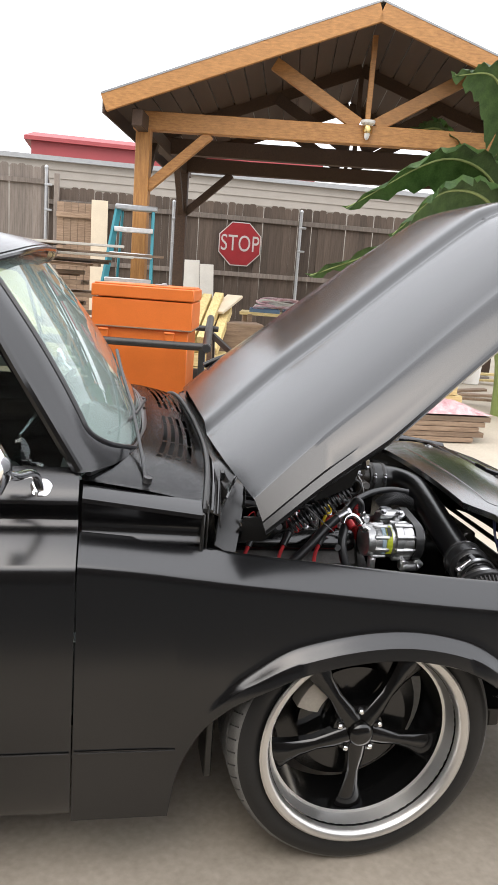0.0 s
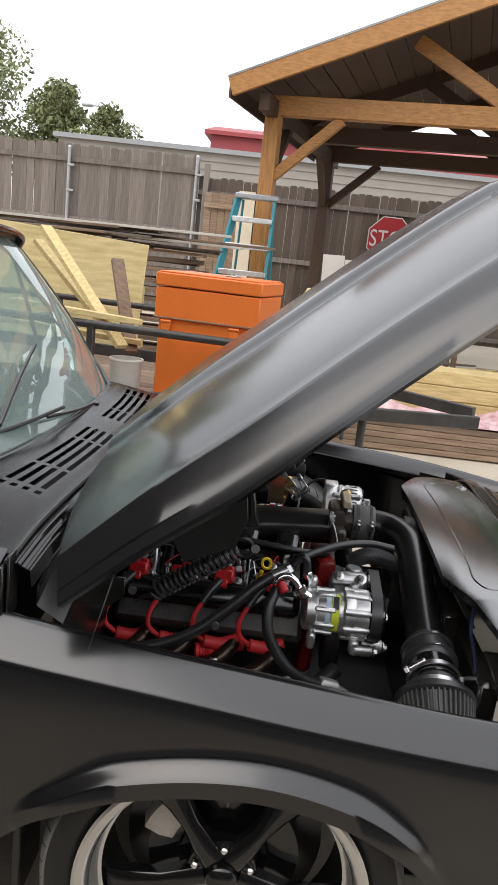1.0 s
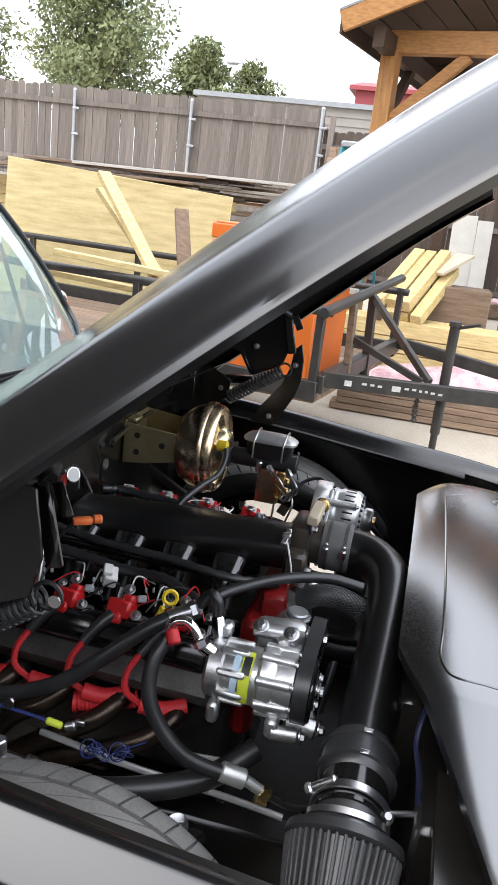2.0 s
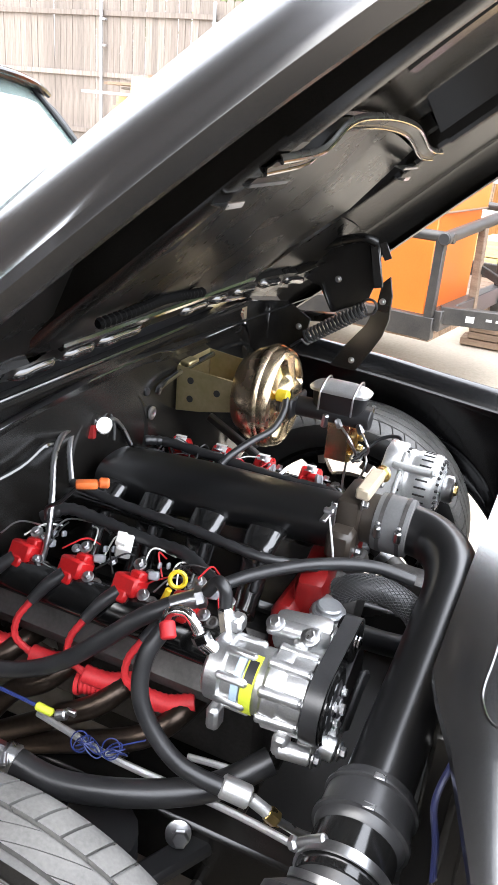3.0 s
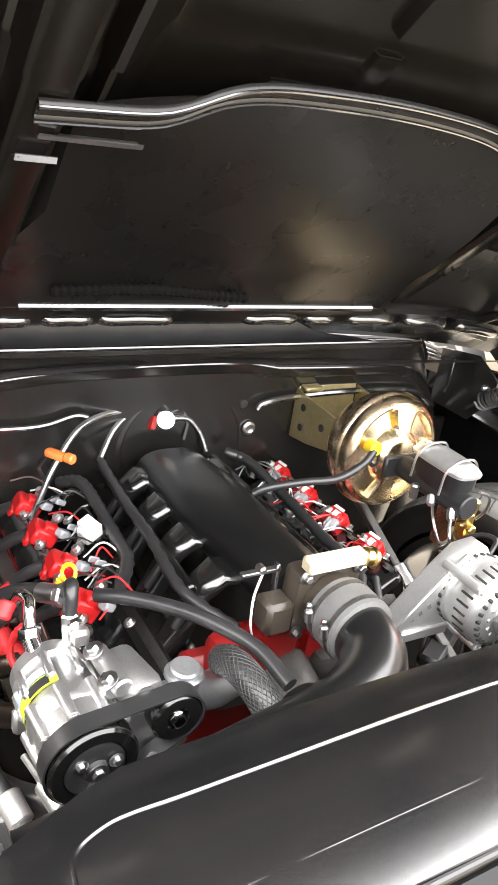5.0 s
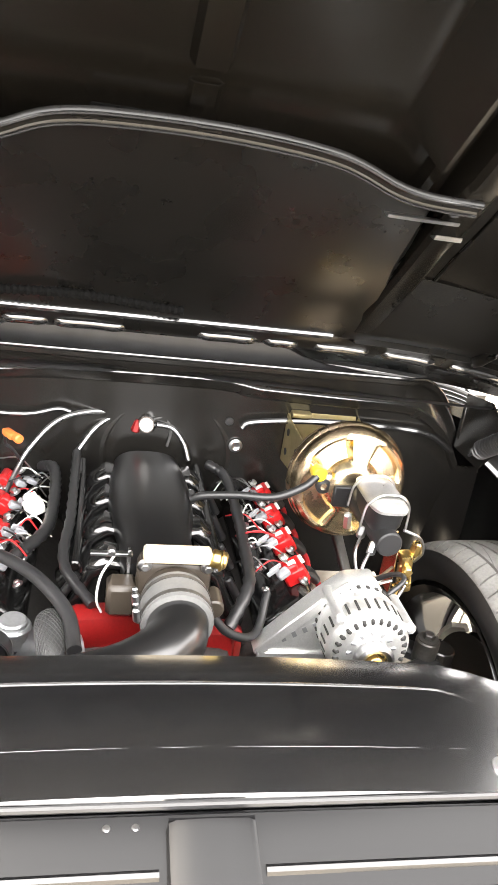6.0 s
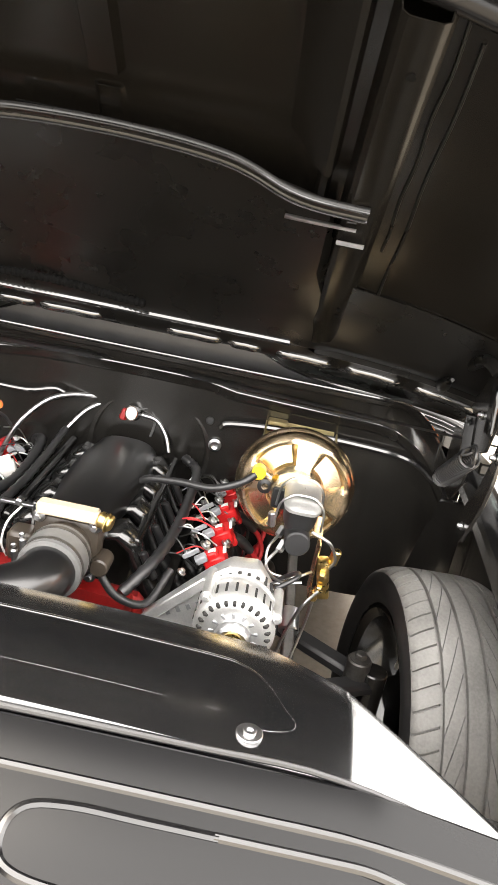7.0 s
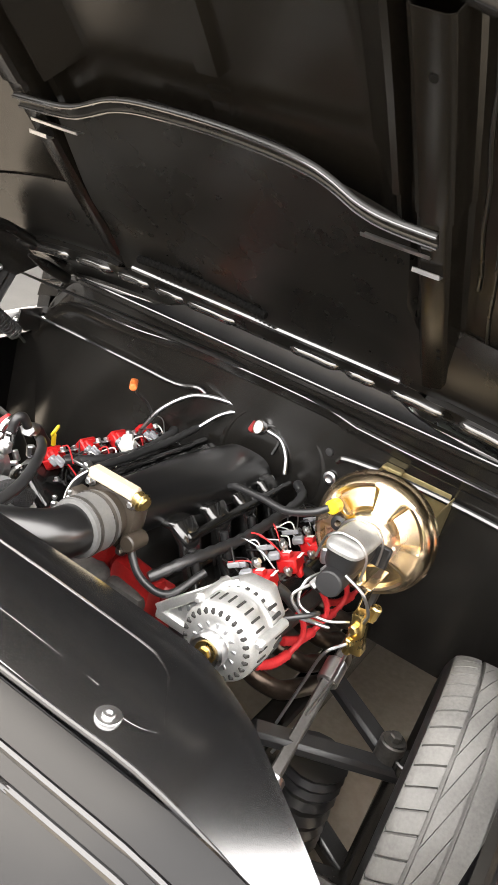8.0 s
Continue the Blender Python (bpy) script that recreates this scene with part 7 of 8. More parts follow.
part("bracket", join(prism([(-0.372, 0.345, 1.000), (-0.33, 0.345, 0.995), (-0.20, 0.352, 0.985), (-0.20, 0.352, 0.905), (-0.30, 0.345, 0.885), (-0.372, 0.345, 0.875)], (0, 0, 0), (0, 0.004, 0), 0.001), prism([(-0.372, 0.525, 1.000), (-0.20, 0.522, 0.985), (-0.20, 0.522, 0.905), (-0.372, 0.525, 0.875)], (0, 0, 0), (0, 0.004, 0), 0.001), box((-0.352, 0.375, 1.005), (0.03, 0.05, 0.012), 0.003), box((-0.37, 0.435, 0.94), (0.006, 0.17, 0.13), 0.002)), ZINC, booster, "gold-zinc mounting bracket")
for q in ((-0.33, 0.344, 0.965), (-0.33, 0.344, 0.915), (-0.255, 0.348, 0.945)):
    part("bracket_hole", lathe([(0, 0), (0, 0.009), (0.002, 0.009), (0.002, 0)], q, (0, -1, 0), 14), DARKIN, booster)

mc = thing("master_cylinder", (0.0, 0.447, 0.91), "black master cylinder with a bright bailed lid", "master cylinder")
part("bore", join(cyl((-0.085, 0.445, 0.928), (0.125, 0.452, 0.928), 0.026, None, 24), box((-0.072, 0.445, 0.930), (0.012, 0.11, 0.05), 0.004)), PLASTIC, mc)
rws = []
for k, (z, sx, sy) in enumerate(((0.935, 0.055, 0.024), (0.955, 0.066, 0.033), (0.985, 0.069, 0.036), (0.990, 0.071, 0.038))):
    rws.append([(0.040 + sx * math.copysign(abs(math.cos(t)) ** 0.5, math.cos(t)), 0.449 + sy * math.copysign(abs(math.sin(t)) ** 0.5, math.sin(t)), z) for t in [2 * math.pi * q / 28 for q in range(28)]])
part("reservoir", sheet(rws, 0.0, True), PLASTIC, mc)
rws = []
for z, f in ((0.988, 1.0), (0.995, 1.02), (0.999, 0.96), (1.004, 0.85), (1.010, 0.6), (1.013, 0.25), (1.0135, 0.02)):
    rws.append([(0.040 + 0.077 * f * math.copysign(abs(math.cos(t)) ** 0.5, math.cos(t)), 0.449 + 0.038 * f * math.copysign(abs(math.sin(t)) ** 0.5, math.sin(t)), z) for t in [2 * math.pi * q / 28 for q in range(28)]])
part("lid", sheet(rws, 0.0, True), ALUW, mc, "zinc-plated lid")
for x in (0.0, 0.085):
    part("bail", tube([(x, 0.400, 0.945), (x, 0.405, 0.99), (x + 0.003, 0.425, 1.014), (x + 0.003, 0.449, 1.018), (x + 0.003, 0.473, 1.014), (x, 0.492, 0.99), (x, 0.495, 0.945)], 0.0026, 8, 8), STEEL, mc, "wire bail")
for pts in ([(0.05, 0.425, 0.915), (0.09, 0.40, 0.89), (0.11, 0.41, 0.85), (0.09, 0.46, 0.835), (0.06, 0.50, 0.84)], [(0.10, 0.43, 0.915), (0.14, 0.40, 0.88), (0.13, 0.43, 0.845), (0.10, 0.47, 0.83), (0.09, 0.44, 0.82), (0.12, 0.42, 0.83), (0.11, 0.48, 0.84)], [(0.12, 0.475, 0.96), (0.115, 0.515, 0.94), (0.10, 0.535, 0.90), (0.085, 0.53, 0.87)]):
    part("brake_line", tube(pts, 0.0033, 8, 8), STEEL, mc, "bright bent brake line")
for a_, b_ in (((0.045, 0.425, 0.922), (0.06, 0.415, 0.905)), ((0.10, 0.43, 0.92), (0.115, 0.42, 0.90)), ((0.02, 0.40, 0.905), (0.025, 0.395, 0.94))):
    part("line_fitting", cyl(a_, b_, 0.009, None, 6), STEEL, mc)

pv_ob = thing("proportioning_valve", (0.06, 0.525, 0.77), "brass proportioning valve with bent lines", "valve")
part("body", join(box((0.065, 0.525, 0.835), (0.030, 0.026, 0.095), 0.006, (12, 8, 0), 2), cyl((0.065, 0.535, 0.87), (0.068, 0.54, 0.905), 0.011, None, 8), cyl((0.06, 0.515, 0.775), (0.062, 0.517, 0.80), 0.009, None, 8), cyl((0.082, 0.52, 0.85), (0.098, 0.518, 0.85), 0.010, None, 6), cyl((0.082, 0.52, 0.82), (0.098, 0.518, 0.82), 0.010, None, 6)), BRASS, pv_ob)
part("bracket", join(box((0.03, 0.505, 0.84), (0.06, 0.004, 0.13), 0.001), box((-0.02, 0.50, 0.905), (0.10, 0.02, 0.004), 0.001)), GOLD, pv_ob)
part("down_line", join(tube([(0.06, 0.517, 0.775), (0.06, 0.51, 0.70), (0.08, 0.49, 0.60), (0.10, 0.46, 0.50)], 0.0033, 8, 6), tube([(0.098, 0.518, 0.82), (0.12, 0.49, 0.79), (0.10, 0.47, 0.70), (0.11, 0.45, 0.58)], 0.0033, 8, 6)), STEEL, pv_ob)

# steering shaft and box
steer = thing("steering_shaft", (0.0, 0.49, 0.48), "dark steel steering shaft running to the box", "steering shaft")
part("shaft", join(bar((-0.33, 0.46, 0.83), (-0.03, 0.487, 0.655), 0.022, 0.022, 0.004), bar((-0.03, 0.487, 0.655), (0.20, 0.505, 0.535), 0.026, 0.026, 0.004)), IRON, steer)
part("joint", cyl((-0.055, 0.485, 0.668), (-0.005, 0.489, 0.642), 0.024, None, 14), STEEL, steer)
part("joint", cyl((0.19, 0.504, 0.54), (0.235, 0.507, 0.515), 0.026, None, 14), STEEL, steer)
part("steering_box", join(box((0.30, 0.46, 0.47), (0.15, 0.10, 0.13), 0.02, (0, 0, 0), 2), cyl((0.22, 0.507, 0.52), (0.28, 0.48, 0.49), 0.03, None, 16)), IRON, steer)

# ---- trailer with the orange chest ----
TO, TA = Vector((-0.106, 2.36, 0)), radians(-9.0)
TX, TY = Vector((math.cos(TA), math.sin(TA), 0)), Vector((-math.sin(TA), math.cos(TA), 0))


def tr(lx, ly, z):
    return tuple(TO + TX * lx + TY * ly + Vector((0, 0, z)))


trailer = thing("utility_trailer", tuple(TO), "black steel utility trailer with pipe rails", "trailer")
for k in range(12):
    part("plank", bar(tr(-3.4, 0.10 + 0.155 * k, 0.66), tr(-0.02, 0.10 + 0.155 * k, 0.66), 0.148, 0.035, 0.004), OLDWOOD, trailer)
for ly in (0.0, 1.9):
    part("side_beam", bar(tr(-3.5, ly, 0.72), tr(0.0, ly, 0.72), 0.05, 0.11, 0.004), TRAILER, trailer)
    part("top_rail", cyl(tr(-3.5, ly, 1.15), tr(0.03, ly, 1.15), 0.026, None, 16), TRAILER, trailer, "black pipe rail")
    for lx in (-3.4, -2.3, -1.15, -0.03):
        part("upright", bar(tr(lx, ly, 0.66), tr(lx, ly, 1.14), 0.045, 0.045, 0.004, tuple(TX)), TRAILER, trailer)
end = part("end_rail", cyl(tr(0.0, -0.06, 1.15), tr(-0.05, 1.95, 1.245), 0.031, None, 16), TRAILER, trailer)
part("end_cap", cyl(tr(0.0, -0.066, 1.15), tr(0.0, -0.060, 1.15), 0.027, None, 16), RUBBER, end, "black rubber end cap")
part("end_beam", bar(tr(0.0, 0.0, 0.76), tr(0.0, 1.9, 0.76), 0.06, 0.10, 0.004), TRAILER, trailer)
part("upright", bar(tr(0.02, 0.95, 0.66), tr(0.0, 0.95, 1.18), 0.06, 0.05, 0.004, tuple(TX)), TRAILER, trailer)
part("upright", bar(tr(0.02, 0.50, 0.66), tr(0.0, 0.50, 1.16), 0.05, 0.04, 0.004, tuple(TX)), OLDWOOD, trailer, "weathered stake")
part("tongue_beam", bar(tr(0.0, 0.05, 0.785), tr(1.35, 0.72, 0.755), 0.05, 0.085, 0.004), TRAILER, trailer, "tongue beam with worn white lettering")
part("tongue_beam", bar(tr(0.0, 1.85, 0.785), tr(1.35, 1.10, 0.755), 0.05, 0.085, 0.004), TRAILER, trailer)
part("tongue_brace", bar(tr(0.0, 0.95, 1.17), tr(0.52, 0.42, 0.80), 0.03, 0.045, 0.003), TRAILER, trailer)
part("tongue_brace", bar(tr(0.0, 0.52, 0.96), tr(0.48, 0.40, 0.80), 0.025, 0.04, 0.003), TRAILER, trailer)
jk = part("jack", join(cyl(tr(0.60, 0.42, 0.52), tr(0.60, 0.42, 1.14), 0.028, None, 14), cyl(tr(0.60, 0.42, 1.13), tr(0.60, 0.42, 1.16), 0.034, None, 14), bar(tr(0.60, 0.42, 1.12), tr(0.74, 0.36, 1.17), 0.018, 0.018)), TRAILER, trailer, "black tongue jack")
part("jack_leg", join(cyl(tr(0.60, 0.42, 0.03), tr(0.60, 0.42, 0.56), 0.020, None, 12), cyl(tr(0.60, 0.42, 0.0), tr(0.60, 0.42, 0.03), 0.07, None, 14)), TRAILER, jk)
part("chain", tube([tr(0.48, 0.36, 0.74), tr(0.48, 0.34, 0.66), tr(0.485, 0.34, 0.58)], 0.014, 8, 6, 0.004), TRAILER, trailer)
beam_a, beam_b = Vector(tr(0.0, 0.05, 0.785)), Vector(tr(1.35, 0.72, 0.755))
bd = (beam_b - beam_a).normalized()
bn = Vector((bd.y, -bd.x, 0)).normalized()
rng = random.Random(21)
u = 0.12
for w in (0.05, 0.0, 0.035, 0.03, 0.03, 0.0, 0.06, 0.03, 0.03, 0.02, 0.02, 0.03, 0.03):
    if w:
        c = beam_a + bd * (u + w / 2) + bn * 0.0265 + Vector((0, 0, rng.uniform(-0.006, 0.006)))
        part("lettering", bar(c - bd * w * 0.40, c + bd * w * 0.40, 0.002, 0.030 if w > 0.04 else 0.012, 0.0), WRITE, trailer, "worn white lettering, not legible")
    u += w + 0.012 if w else 0.035
tw = part("trailer_wheel", lathe([(-0.09, 0.17), (-0.09, 0.30), (-0.07, 0.325), (0.07, 0.325), (0.09, 0.30), (0.09, 0.17), (0.06, 0.16), (0.06, 0.0)], tr(-1.9, -0.14, 0.33), tuple(-TY), 32), RUBBER, trailer)
part("trailer_wheel", lathe([(-0.09, 0.17), (-0.09, 0.30), (-0.07, 0.325), (0.07, 0.325), (0.09, 0.30), (0.09, 0.17), (0.06, 0.16), (0.06, 0.0)], tr(-1.9, 2.04, 0.33), tuple(TY), 32), RUBBER, trailer)

# orange chest: body, lid, latches
CH, CA = Vector((-0.535, 2.66, 0.68)), radians(-11)
CX, CY = Vector((math.cos(CA), math.sin(CA), 0)), Vector((-math.sin(CA), math.cos(CA), 0))
W, D = 0.70, 0.62


def ch(lx, ly, z):
    return tuple(CH + CX * lx + CY * ly + Vector((0, 0, z)))


chest = thing("jobsite_chest", tuple(CH), "orange steel jobsite tool chest standing on the trailer", "tool chest")
rotz = math.degrees(CA)
part("body", join(box(ch(0, D / 2, 0.30), (W - 0.05, D - 0.03, 0.54), 0.006, (0, 0, rotz)), box(ch(0, D / 2, 0.015), (W - 0.1, D - 0.1, 0.05), 0.004, (0, 0, rotz))), ORANGE, chest)
part("upper_body", box(ch(0, D / 2 - 0.01, 0.645), (W, D, 0.20), 0.006, (0, 0, rotz)), ORANGE, chest)
part("seam_strip", box(ch(0, D / 2 - 0.012, 0.552), (W + 0.004, D + 0.004, 0.010), 0.002, (0, 0, rotz)), OLDWOOD, chest)
part("lid", join(box(ch(0, D / 2 - 0.01, 0.795), (W + 0.012, D + 0.012, 0.085), 0.008, (0, 0, rotz)), box(ch(0, D / 2 - 0.01, 0.842), (W - 0.02, D - 0.02, 0.012), 0.006, (0, 0, rotz))), ORANGE, chest)
for lx in (-0.26, 0.20):
    part("latch", join(box(ch(lx, -0.02, 0.50), (0.06, 0.02, 0.07), 0.004, (0, 0, rotz)), cyl(ch(lx - 0.035, -0.03, 0.53), ch(lx + 0.035, -0.03, 0.53), 0.009, None, 10)), ORANGE, chest)
part("lid_plate", join(box(ch(0.10, 0.20, 0.853), (0.09, 0.055, 0.008), 0.002, (0, 0, rotz)), box(ch(0.12, 0.20, 0.861), (0.03, 0.03, 0.010), 0.002, (0, 0, rotz))), STEEL, chest, "bright lid latch plate")

# boards lying on the trailer
rng = random.Random(31)
for a, b, m in (((-1.05, 2.6, 1.02), (-1.75, 3.1, 1.72), PINEY), ((-1.75, 2.5, 1.25), (-0.95, 2.7, 1.18), PINE), ((-1.9, 2.75, 1.10), (-1.0, 2.95, 1.02), PINE), ((-1.25, 3.1, 1.05), (-1.9, 3.4, 1.62), PINEY), ((-1.05, 2.9, 0.95), (-1.28, 3.3, 1.55), OLDWOOD)):
    single("loose_board", bar(a, b, 0.09, 0.035, 0.003), m, "sawn pine board lying across the trailer", "board", group="loose boards on the trailer", base=a)
single("white_pail", lathe([(0, 0), (0, 0.09), (0.02, 0.095), (0.24, 0.105), (0.25, 0.112), (0.26, 0.11), (0.26, 0.10), (0.03, 0.08), (0.03, 0)], (-1.02, 2.62, 0.69), (0, 0, 1), 28), PALE, "dirty white plastic pail on the trailer", "pail", base=(-1.02, 2.62, 0.69))

# ---- lumber stacks ----
stack = thing("lumber_stack", (-2.6, 5.4, 0.16), "tall stack of yellowish treated lumber on bearers", "lumber stack")
rng = random.Random(5)
for row in range(11):
    z = 0.72 + row * 0.088
    for col in range(3):
        part("beam", bar((-4.0 + rng.uniform(-0.08, 0.08), 5.15 + col * 0.135 + 0.3, z), (-1.50 + rng.uniform(-0.05, 0.05), 5.05 + col * 0.135, z), 0.13, 0.084, 0.004), PINE, stack)
for x in (-3.6, -2.6, -1.8):
    part("bearer", box((x, 5.35, 0.42), (0.10, 0.6, 0.52), 0.006), OLDWOOD, stack)
single("plywood_sheet", bar((-3.58, 4.95, 1.035), (-1.38, 4.72, 0.905), 0.02, 1.55, 0.003), PLY, "yellow plywood sheet standing against the lumber stack", "plywood", base=(-2.5, 4.84, 0.13))

heap = thing("plank_heap", (-2.2, 5.6, 1.7), "grey weathered planks laid over the lumber stack", "plank heap")
for k in range(28):
    x0 = rng.uniform(-4.2, -2.6)
    y0 = 5.15 + rng.uniform(0, 0.6)
    z = 1.660 + 0.028 * (k % 7)
    ln = rng.uniform(1.6, 2.6)
    a = rng.uniform(-0.12, 0.05)
    part("plank", bar((x0, y0, z), (x0 + ln, y0 + a * ln, z + rng.uniform(-0.02, 0.03)), rng.uniform(0.10, 0.2), 0.024, 0.002), (GREYWOOD, OLDWOOD, PALE)[0 if k % 3 else 1] if k % 5 else PALE, heap)
heap2 = thing("plank_heap", (-0.9, 7.2, 0.3), "stack of brown old planks beside the lumber", "plank heap")
for row in range(11):
    for k in range(2):
        z = 0.50 + row * 0.115 * 1.0
        x0 = -2.3 + rng.uniform(-0.2, 0.1)
        part("plank", bar((x0, 6.9 + 0.25 * k + rng.uniform(-0.05, 0.05), z), (x0 + rng.uniform(1.1, 1.45), 6.85 + 0.25 * k + rng.uniform(-0.08, 0.08), z + rng.uniform(-0.02, 0.02)), 0.2, 0.05, 0.003), OLDWOOD, heap2)
part("bearer", box((-1.75, 7.05, 0.34), (0.9, 0.4, 0.22), 0.01), OLDWOOD, heap2)

lum = thing("lumber_pile", (1.0, 5.1, 0.14), "yellow treated beams piled low on the yard", "lumber pile")
for row in range(4):
    for col in range(3):
        part("beam", bar((-0.35 + rng.uniform(-0.1, 0.1), 5.22 + 0.15 * col, 0.34 + 0.14 * row), (2.95 + rng.uniform(-0.1, 0.1), 5.0 + 0.15 * col, 0.34 + 0.14 * row), 0.14, 0.135, 0.006), PINE, lum)
for x in (0.1, 2.4):
    part("bearer", box((x, 5.28, 0.205), (0.12, 0.55, 0.13), 0.006), OLDWOOD, lum)
pile = thing("post_pile", (0.3, 5.6, 0.14), "slanting pile of short sawn posts", "timber pile")
for k in range(7):
    a = Vector((-0.06 + 0.115 * (k % 4), 5.10 + 0.03 * (k % 3), 0.855 + 0.105 * (k // 4)))
    part("post", bar(a, a + Vector((0.24, 0.75, 0.40)) * (1 + 0.12 * rng.random()), 0.10, 0.10, 0.004), OLDWOOD if k == 0 else PINEY, pile)
part("crate", box((0.45, 5.78, 0.64), (0.9, 0.42, 1.0), 0.01), OLDWOOD, pile)
part("short_board", bar((0.36, 5.62, 1.24), (0.62, 5.95, 1.42), 0.20, 0.03, 0.004), BEIGE, pile)

# pink cloth, bucket, clutter
rws = []
for i in range(23):
    r = []
    for j in range(13):
        x, y = -0.1 + 0.15 * i, 4.52 + 0.038 * j
        h = 0.12 + 0.10 * noise.noise(Vector((x * 3, y * 4, 1))) + 0.06 * noise.noise(Vector((x * 9, y * 9, 4)))
        e = min(i, 22 - i, j, 12 - j) / 3.0
        r.append((x, y, 0.412 + max(0.0, h) * min(1, e)))
    rws.append(r)
low = thing("plank_stack", (1.5, 4.75, 0.1), "low stack of brown planks under the cloth", "plank stack")
for row in range(5):
    for col in range(2):
        part("plank", bar((-0.25 + rng.uniform(-0.1, 0.1), 4.62 + 0.22 * col, 0.145 + 0.055 * row), (3.15 + rng.uniform(-0.15, 0.1), 4.62 + 0.22 * col, 0.145 + 0.055 * row), 0.2, 0.05, 0.003), OLDWOOD, low)
single("crumpled_cloth", sheet(rws, 0.004), PINK, "crumpled faded pink cloth on the plank stack", "cloth", base=(1.5, 4.75, 0.41))
bk = thing("white_bucket", (4.7, 8.2, 0.3), "white plastic bucket on the yard", "bucket")
part("pail", lathe([(0, 0), (0, 0.15), (0.02, 0.155), (0.34, 0.175), (0.36, 0.185), (0.375, 0.18), (0.375, 0.165), (0.03, 0.13), (0.03, 0)], (4.7, 8.2, 0.3), (0, 0, 1), 28), WHITE, bk)
part("bail_handle", tube([(4.53, 8.2, 0.62), (4.56, 8.08, 0.72), (4.7, 8.03, 0.75), (4.84, 8.08, 0.72), (4.87, 8.2, 0.62)], 0.004, 6, 6), STEEL, bk)
for k in range(26):
    x, y = rng.uniform(0.9, 4.6), rng.uniform(6.6, 9.6)
    ln, a = rng.uniform(0.4, 1.4), rng.uniform(-0.6, 0.6)
    z = ground_z(y) + 0.03 + 0.05 * rng.random()
    single("scrap_plank", bar((x, y, z), (x + ln * math.cos(a), y + ln * math.sin(a), z + rng.uniform(0, 0.08)), rng.uniform(0.06, 0.2), 0.03, 0.002), (OLDWOOD, PINE, GREYWOOD)[k % 3], "scrap plank lying on the yard", "plank", group="scrap planks", base=(x, y, z))
tbl = thing("work_table", (1.9, 9.3, 0.4), "low table with blue trays and tangled hose", "table")
part("tabletop", box((1.9, 9.3, 1.10), (1.3, 0.7, 0.05), 0.006, (0, 0, -12)), PINE, tbl)
for dx, dy in ((-0.55, -0.25), (0.55, -0.25), (-0.55, 0.25), (0.55, 0.25)):
    part("leg", box((1.9 + dx, 9.3 + dy, 0.72), (0.07, 0.07, 0.74), 0.004), OLDWOOD, tbl)
TRAY = mat("blue_tray", (0.10, 0.17, 0.26), 0.5, 0.0, 0.15, 10, 80)
for k, (x, y) in enumerate(((1.62, 9.28), (2.15, 9.22))):
    t = thing("plastic_tray", (x, y, 1.125), "blue plastic tray on the work table", "tray", "trays on the table")
    part("tray_shell", join(box((x, y, 1.135), (0.46, 0.5, 0.015), 0.003, (0, 0, -12)), *[bar((x + ax_, y + ay_, 1.13), (x + bx_, y + by_, 1.13), 0.015, 0.10, 0.003) for ax_, ay_, bx_, by_ in ((-0.27, -0.20, 0.18, -0.29), (0.18, -0.29, 0.27, 0.20), (0.27, 0.20, -0.18, 0.29), (-0.18, 0.29, -0.27, -0.20))]), TRAY, t)
for k in range(5):
    pts = [(1.9 + 0.45 * math.cos(q * 0.9 + k) * (1 - 0.05 * k), 9.35 + 0.22 * math.sin(q * 0.9 + k), 1.20 + 0.03 * k + 0.03 * math.sin(q * 1.7)) for q in range(9)]
    single("garden_hose", tube(pts, 0.016, 8, 5), (PINK, PALE)[k % 2], "tangled pale hose lying on the trays", "hose", group="hoses on the table", base=(1.9, 9.35, 1.15))
for k in range(14):
    x, y = rng.uniform(0.2, 1.6), rng.uniform(10.2, 11.6)
    s = rng.uniform(0.10, 0.3)
    single("scrap_block", box((x, y, ground_z(y) + s * 0.4), (s * 1.6, s, s * 0.8), 0.01, (rng.uniform(-12, 12), rng.uniform(-8, 8), rng.uniform(0, 90))), (OLDWOOD, PALE, DARKIN, PINK)[k % 4], "odd scrap block by the fence", "scrap", group="scrap by the fence", base=(x, y, ground_z(y)))

# ---- banana plant ----
plant = thing("banana_plant", (4.25, 5.8, 0.16), "banana plant with broad torn green leaves", "banana plant")
part("stem", join(*[tube([(4.25 + dx, 5.8 + dy, 0.1), (4.1 + dx, 5.7 + dy, 1.0), (3.45 + dx * 0.6, 5.5 + dy, 2.2)], 0.09, 14, 6, 0, [0.12, 0.10, 0.05]) for dx, dy in ((0, 0), (0.28, 0.15), (-0.15, 0.2))]), BANANA_RIB, plant)


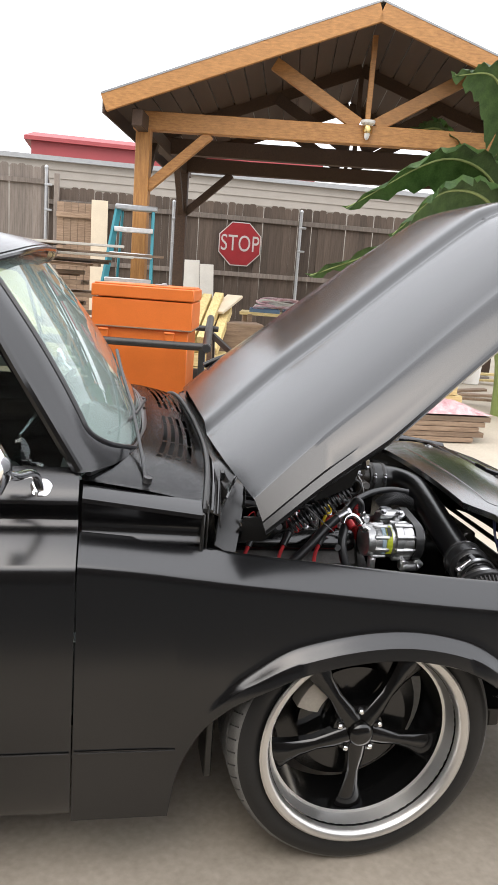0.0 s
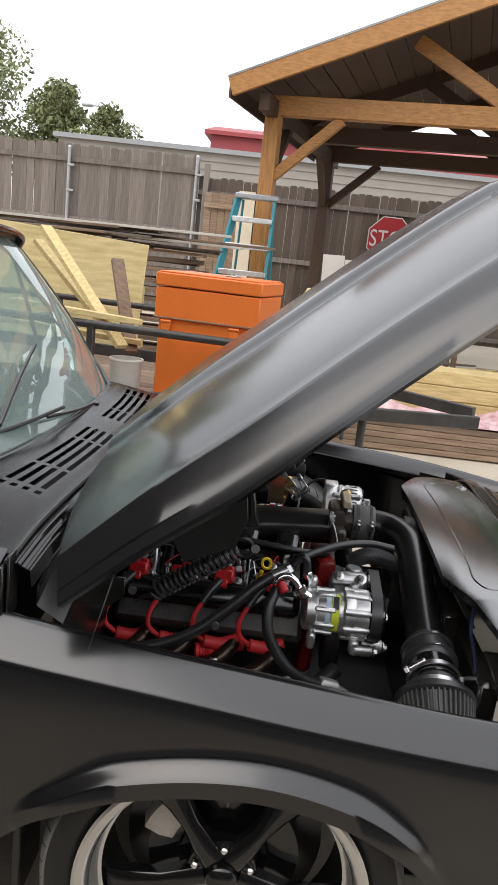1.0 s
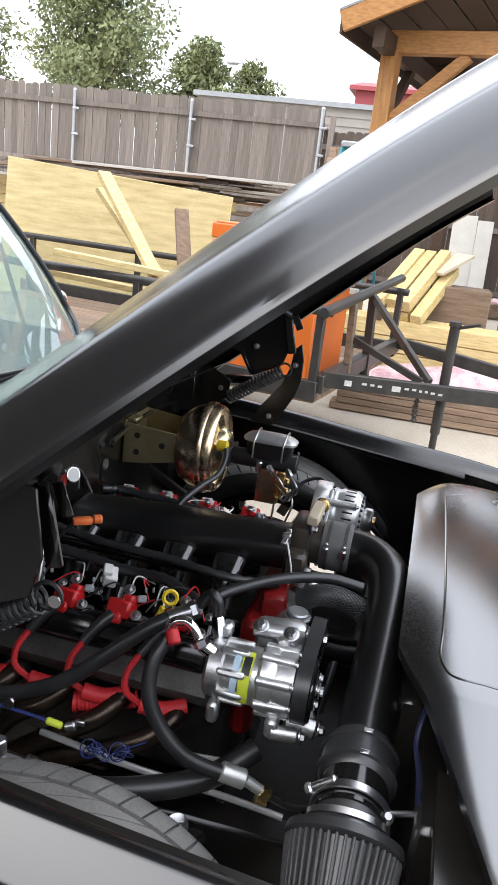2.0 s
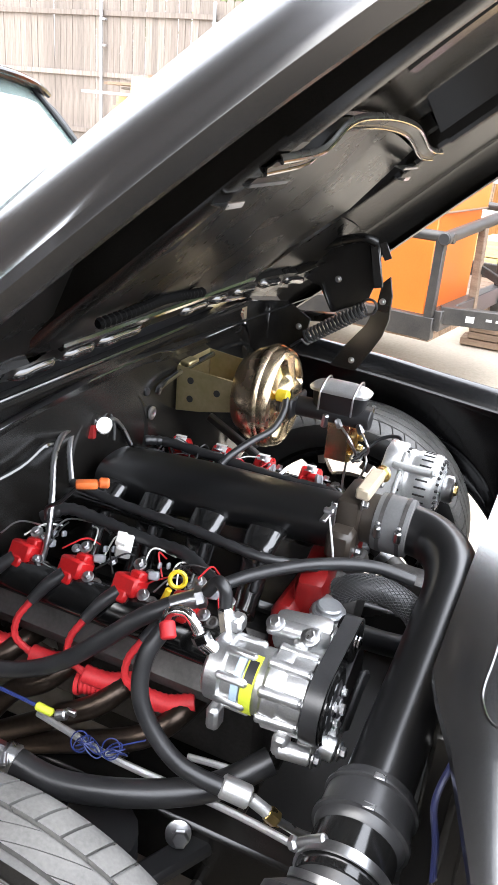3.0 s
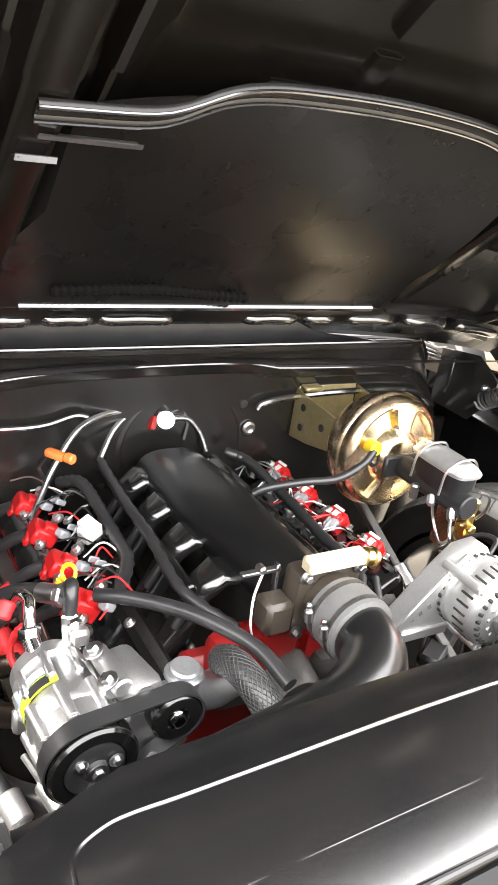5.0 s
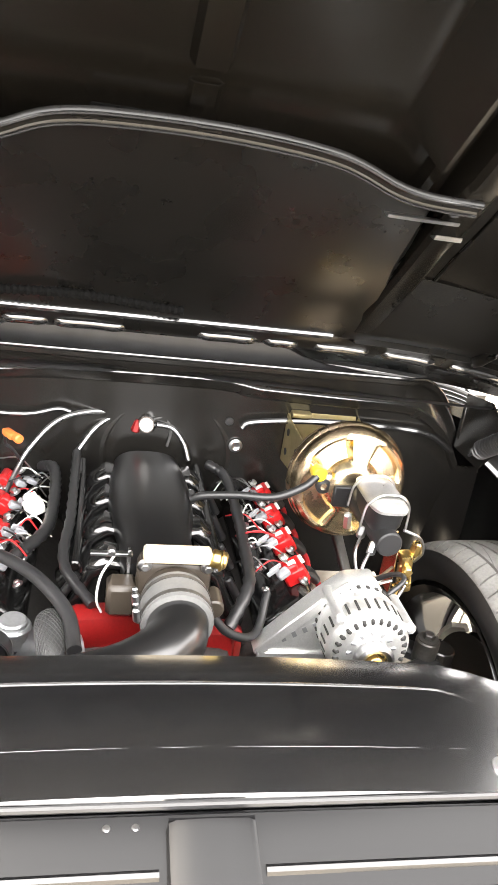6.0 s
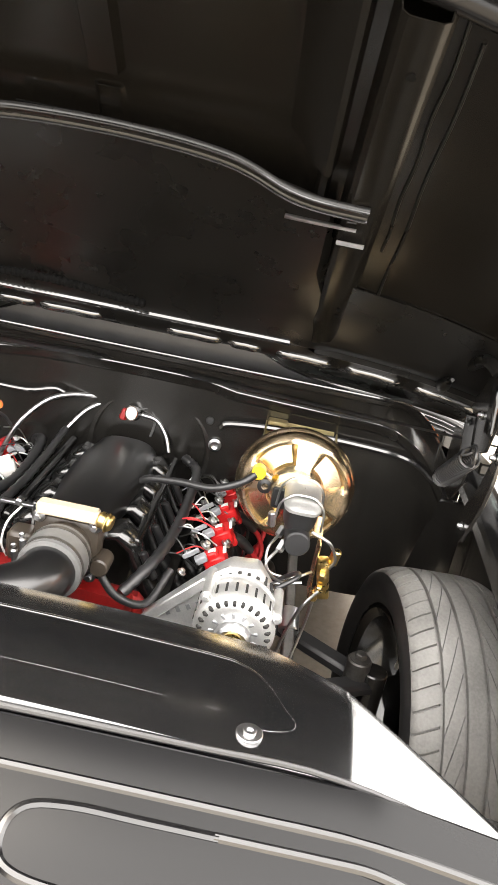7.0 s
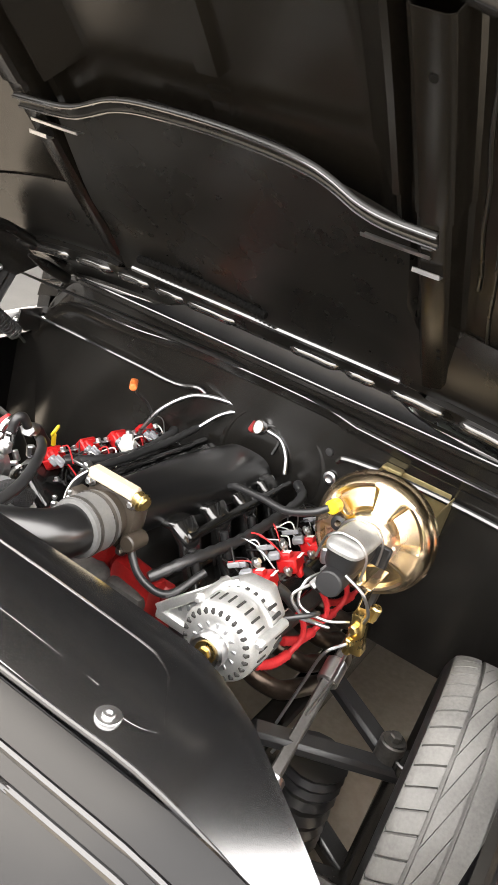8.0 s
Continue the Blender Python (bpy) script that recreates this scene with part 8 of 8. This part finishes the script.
def banana_leaf(pts, width, seed, droop):
    r_ = random.Random(seed)
    path = smooth_path(pts, 10)
    n = len(path)
    bm = bmesh.new()
    for side in (-1, 1):
        prev = None
        for i, p in enumerate(path):
            f = i / (n - 1)
            d = (path[min(i + 1, n - 1)] - path[max(i - 1, 0)]).normalized()
            sidev = d.cross(Vector((0, 0, 1)))
            if sidev.length < 0.2:
                sidev = Vector((1, 0, 0))
            sidev = (sidev.normalized() * 0.6 + Vector((0, 0, 0.8 if sidev.y < 0 else -0.8))).normalized()
            w = width * math.sin(math.pi * min(1, 0.06 + 0.94 * f) ** 0.75) * (1 if f < 0.97 else 0.5)
            lift = 0.12 * w
            ripple = 0.02 * math.sin(i * 1.9 + side)
            a = p
            b = p + sidev * side * w * 0.5 + Vector((0, 0, lift + ripple))
            c = p + sidev * side * w + Vector((0, 0, lift - droop * w + ripple * 2)) + d * 0.06
            cur = [bm.verts.new(q) for q in (a, b, c)]
            if prev is not None:
                torn = r_.random() < 0.22
                bm.faces.new((prev[0], cur[0], cur[1], prev[1]))
                if not torn:
                    bm.faces.new((prev[1], cur[1], cur[2], prev[2]))
                else:
                    mid = bm.verts.new(prev[2].co.lerp(cur[2].co, 0.4))
                    bm.faces.new((prev[1], cur[1], mid, prev[2]))
            prev = cur
    bmesh.ops.solidify(bm, geom=bm.faces[:], thickness=0.003)
    leaf = part("leaf", bm, BANANA, plant, "torn green banana leaf")
    part("midrib", tube(pts, 0.016, 8, 8, 0, [0.022, 0.018, 0.012, 0.005]), BANANA_RIB, leaf)


banana_leaf([(3.35, 5.55, 2.1), (3.3, 5.2, 3.2), (2.95, 4.95, 3.75), (2.45, 4.8, 3.7)], 0.32, 1, 0.5)
banana_leaf([(3.4, 5.5, 2.1), (3.2, 5.15, 2.75), (2.5, 4.95, 2.95), (1.5, 4.85, 2.38)], 0.31, 2, 0.6)
banana_leaf([(3.4, 5.5, 2.0), (3.1, 5.0, 2.55), (2.5, 4.8, 2.62), (1.95, 4.7, 2.15)], 0.30, 3, 0.7)
banana_leaf([(3.3, 5.5, 1.7), (2.9, 5.2, 2.1), (2.2, 5.0, 2.08), (1.2, 4.9, 1.70)], 0.28, 4, 0.35)
banana_leaf([(3.5, 5.6, 2.2), (3.8, 5.4, 3.3), (4.2, 5.3, 3.8), (4.8, 5.2, 3.7)], 0.28, 5, 0.5)
banana_leaf([(3.5, 5.5, 2.0), (3.7, 5.0, 2.7), (4.1, 4.8, 2.9), (4.6, 4.6, 2.6)], 0.26, 6, 0.5)
banana_leaf([(3.4, 5.7, 2.1), (3.2, 6.0, 3.1), (3.0, 6.3, 3.5), (2.7, 6.6, 3.5)], 0.26, 7, 0.5)
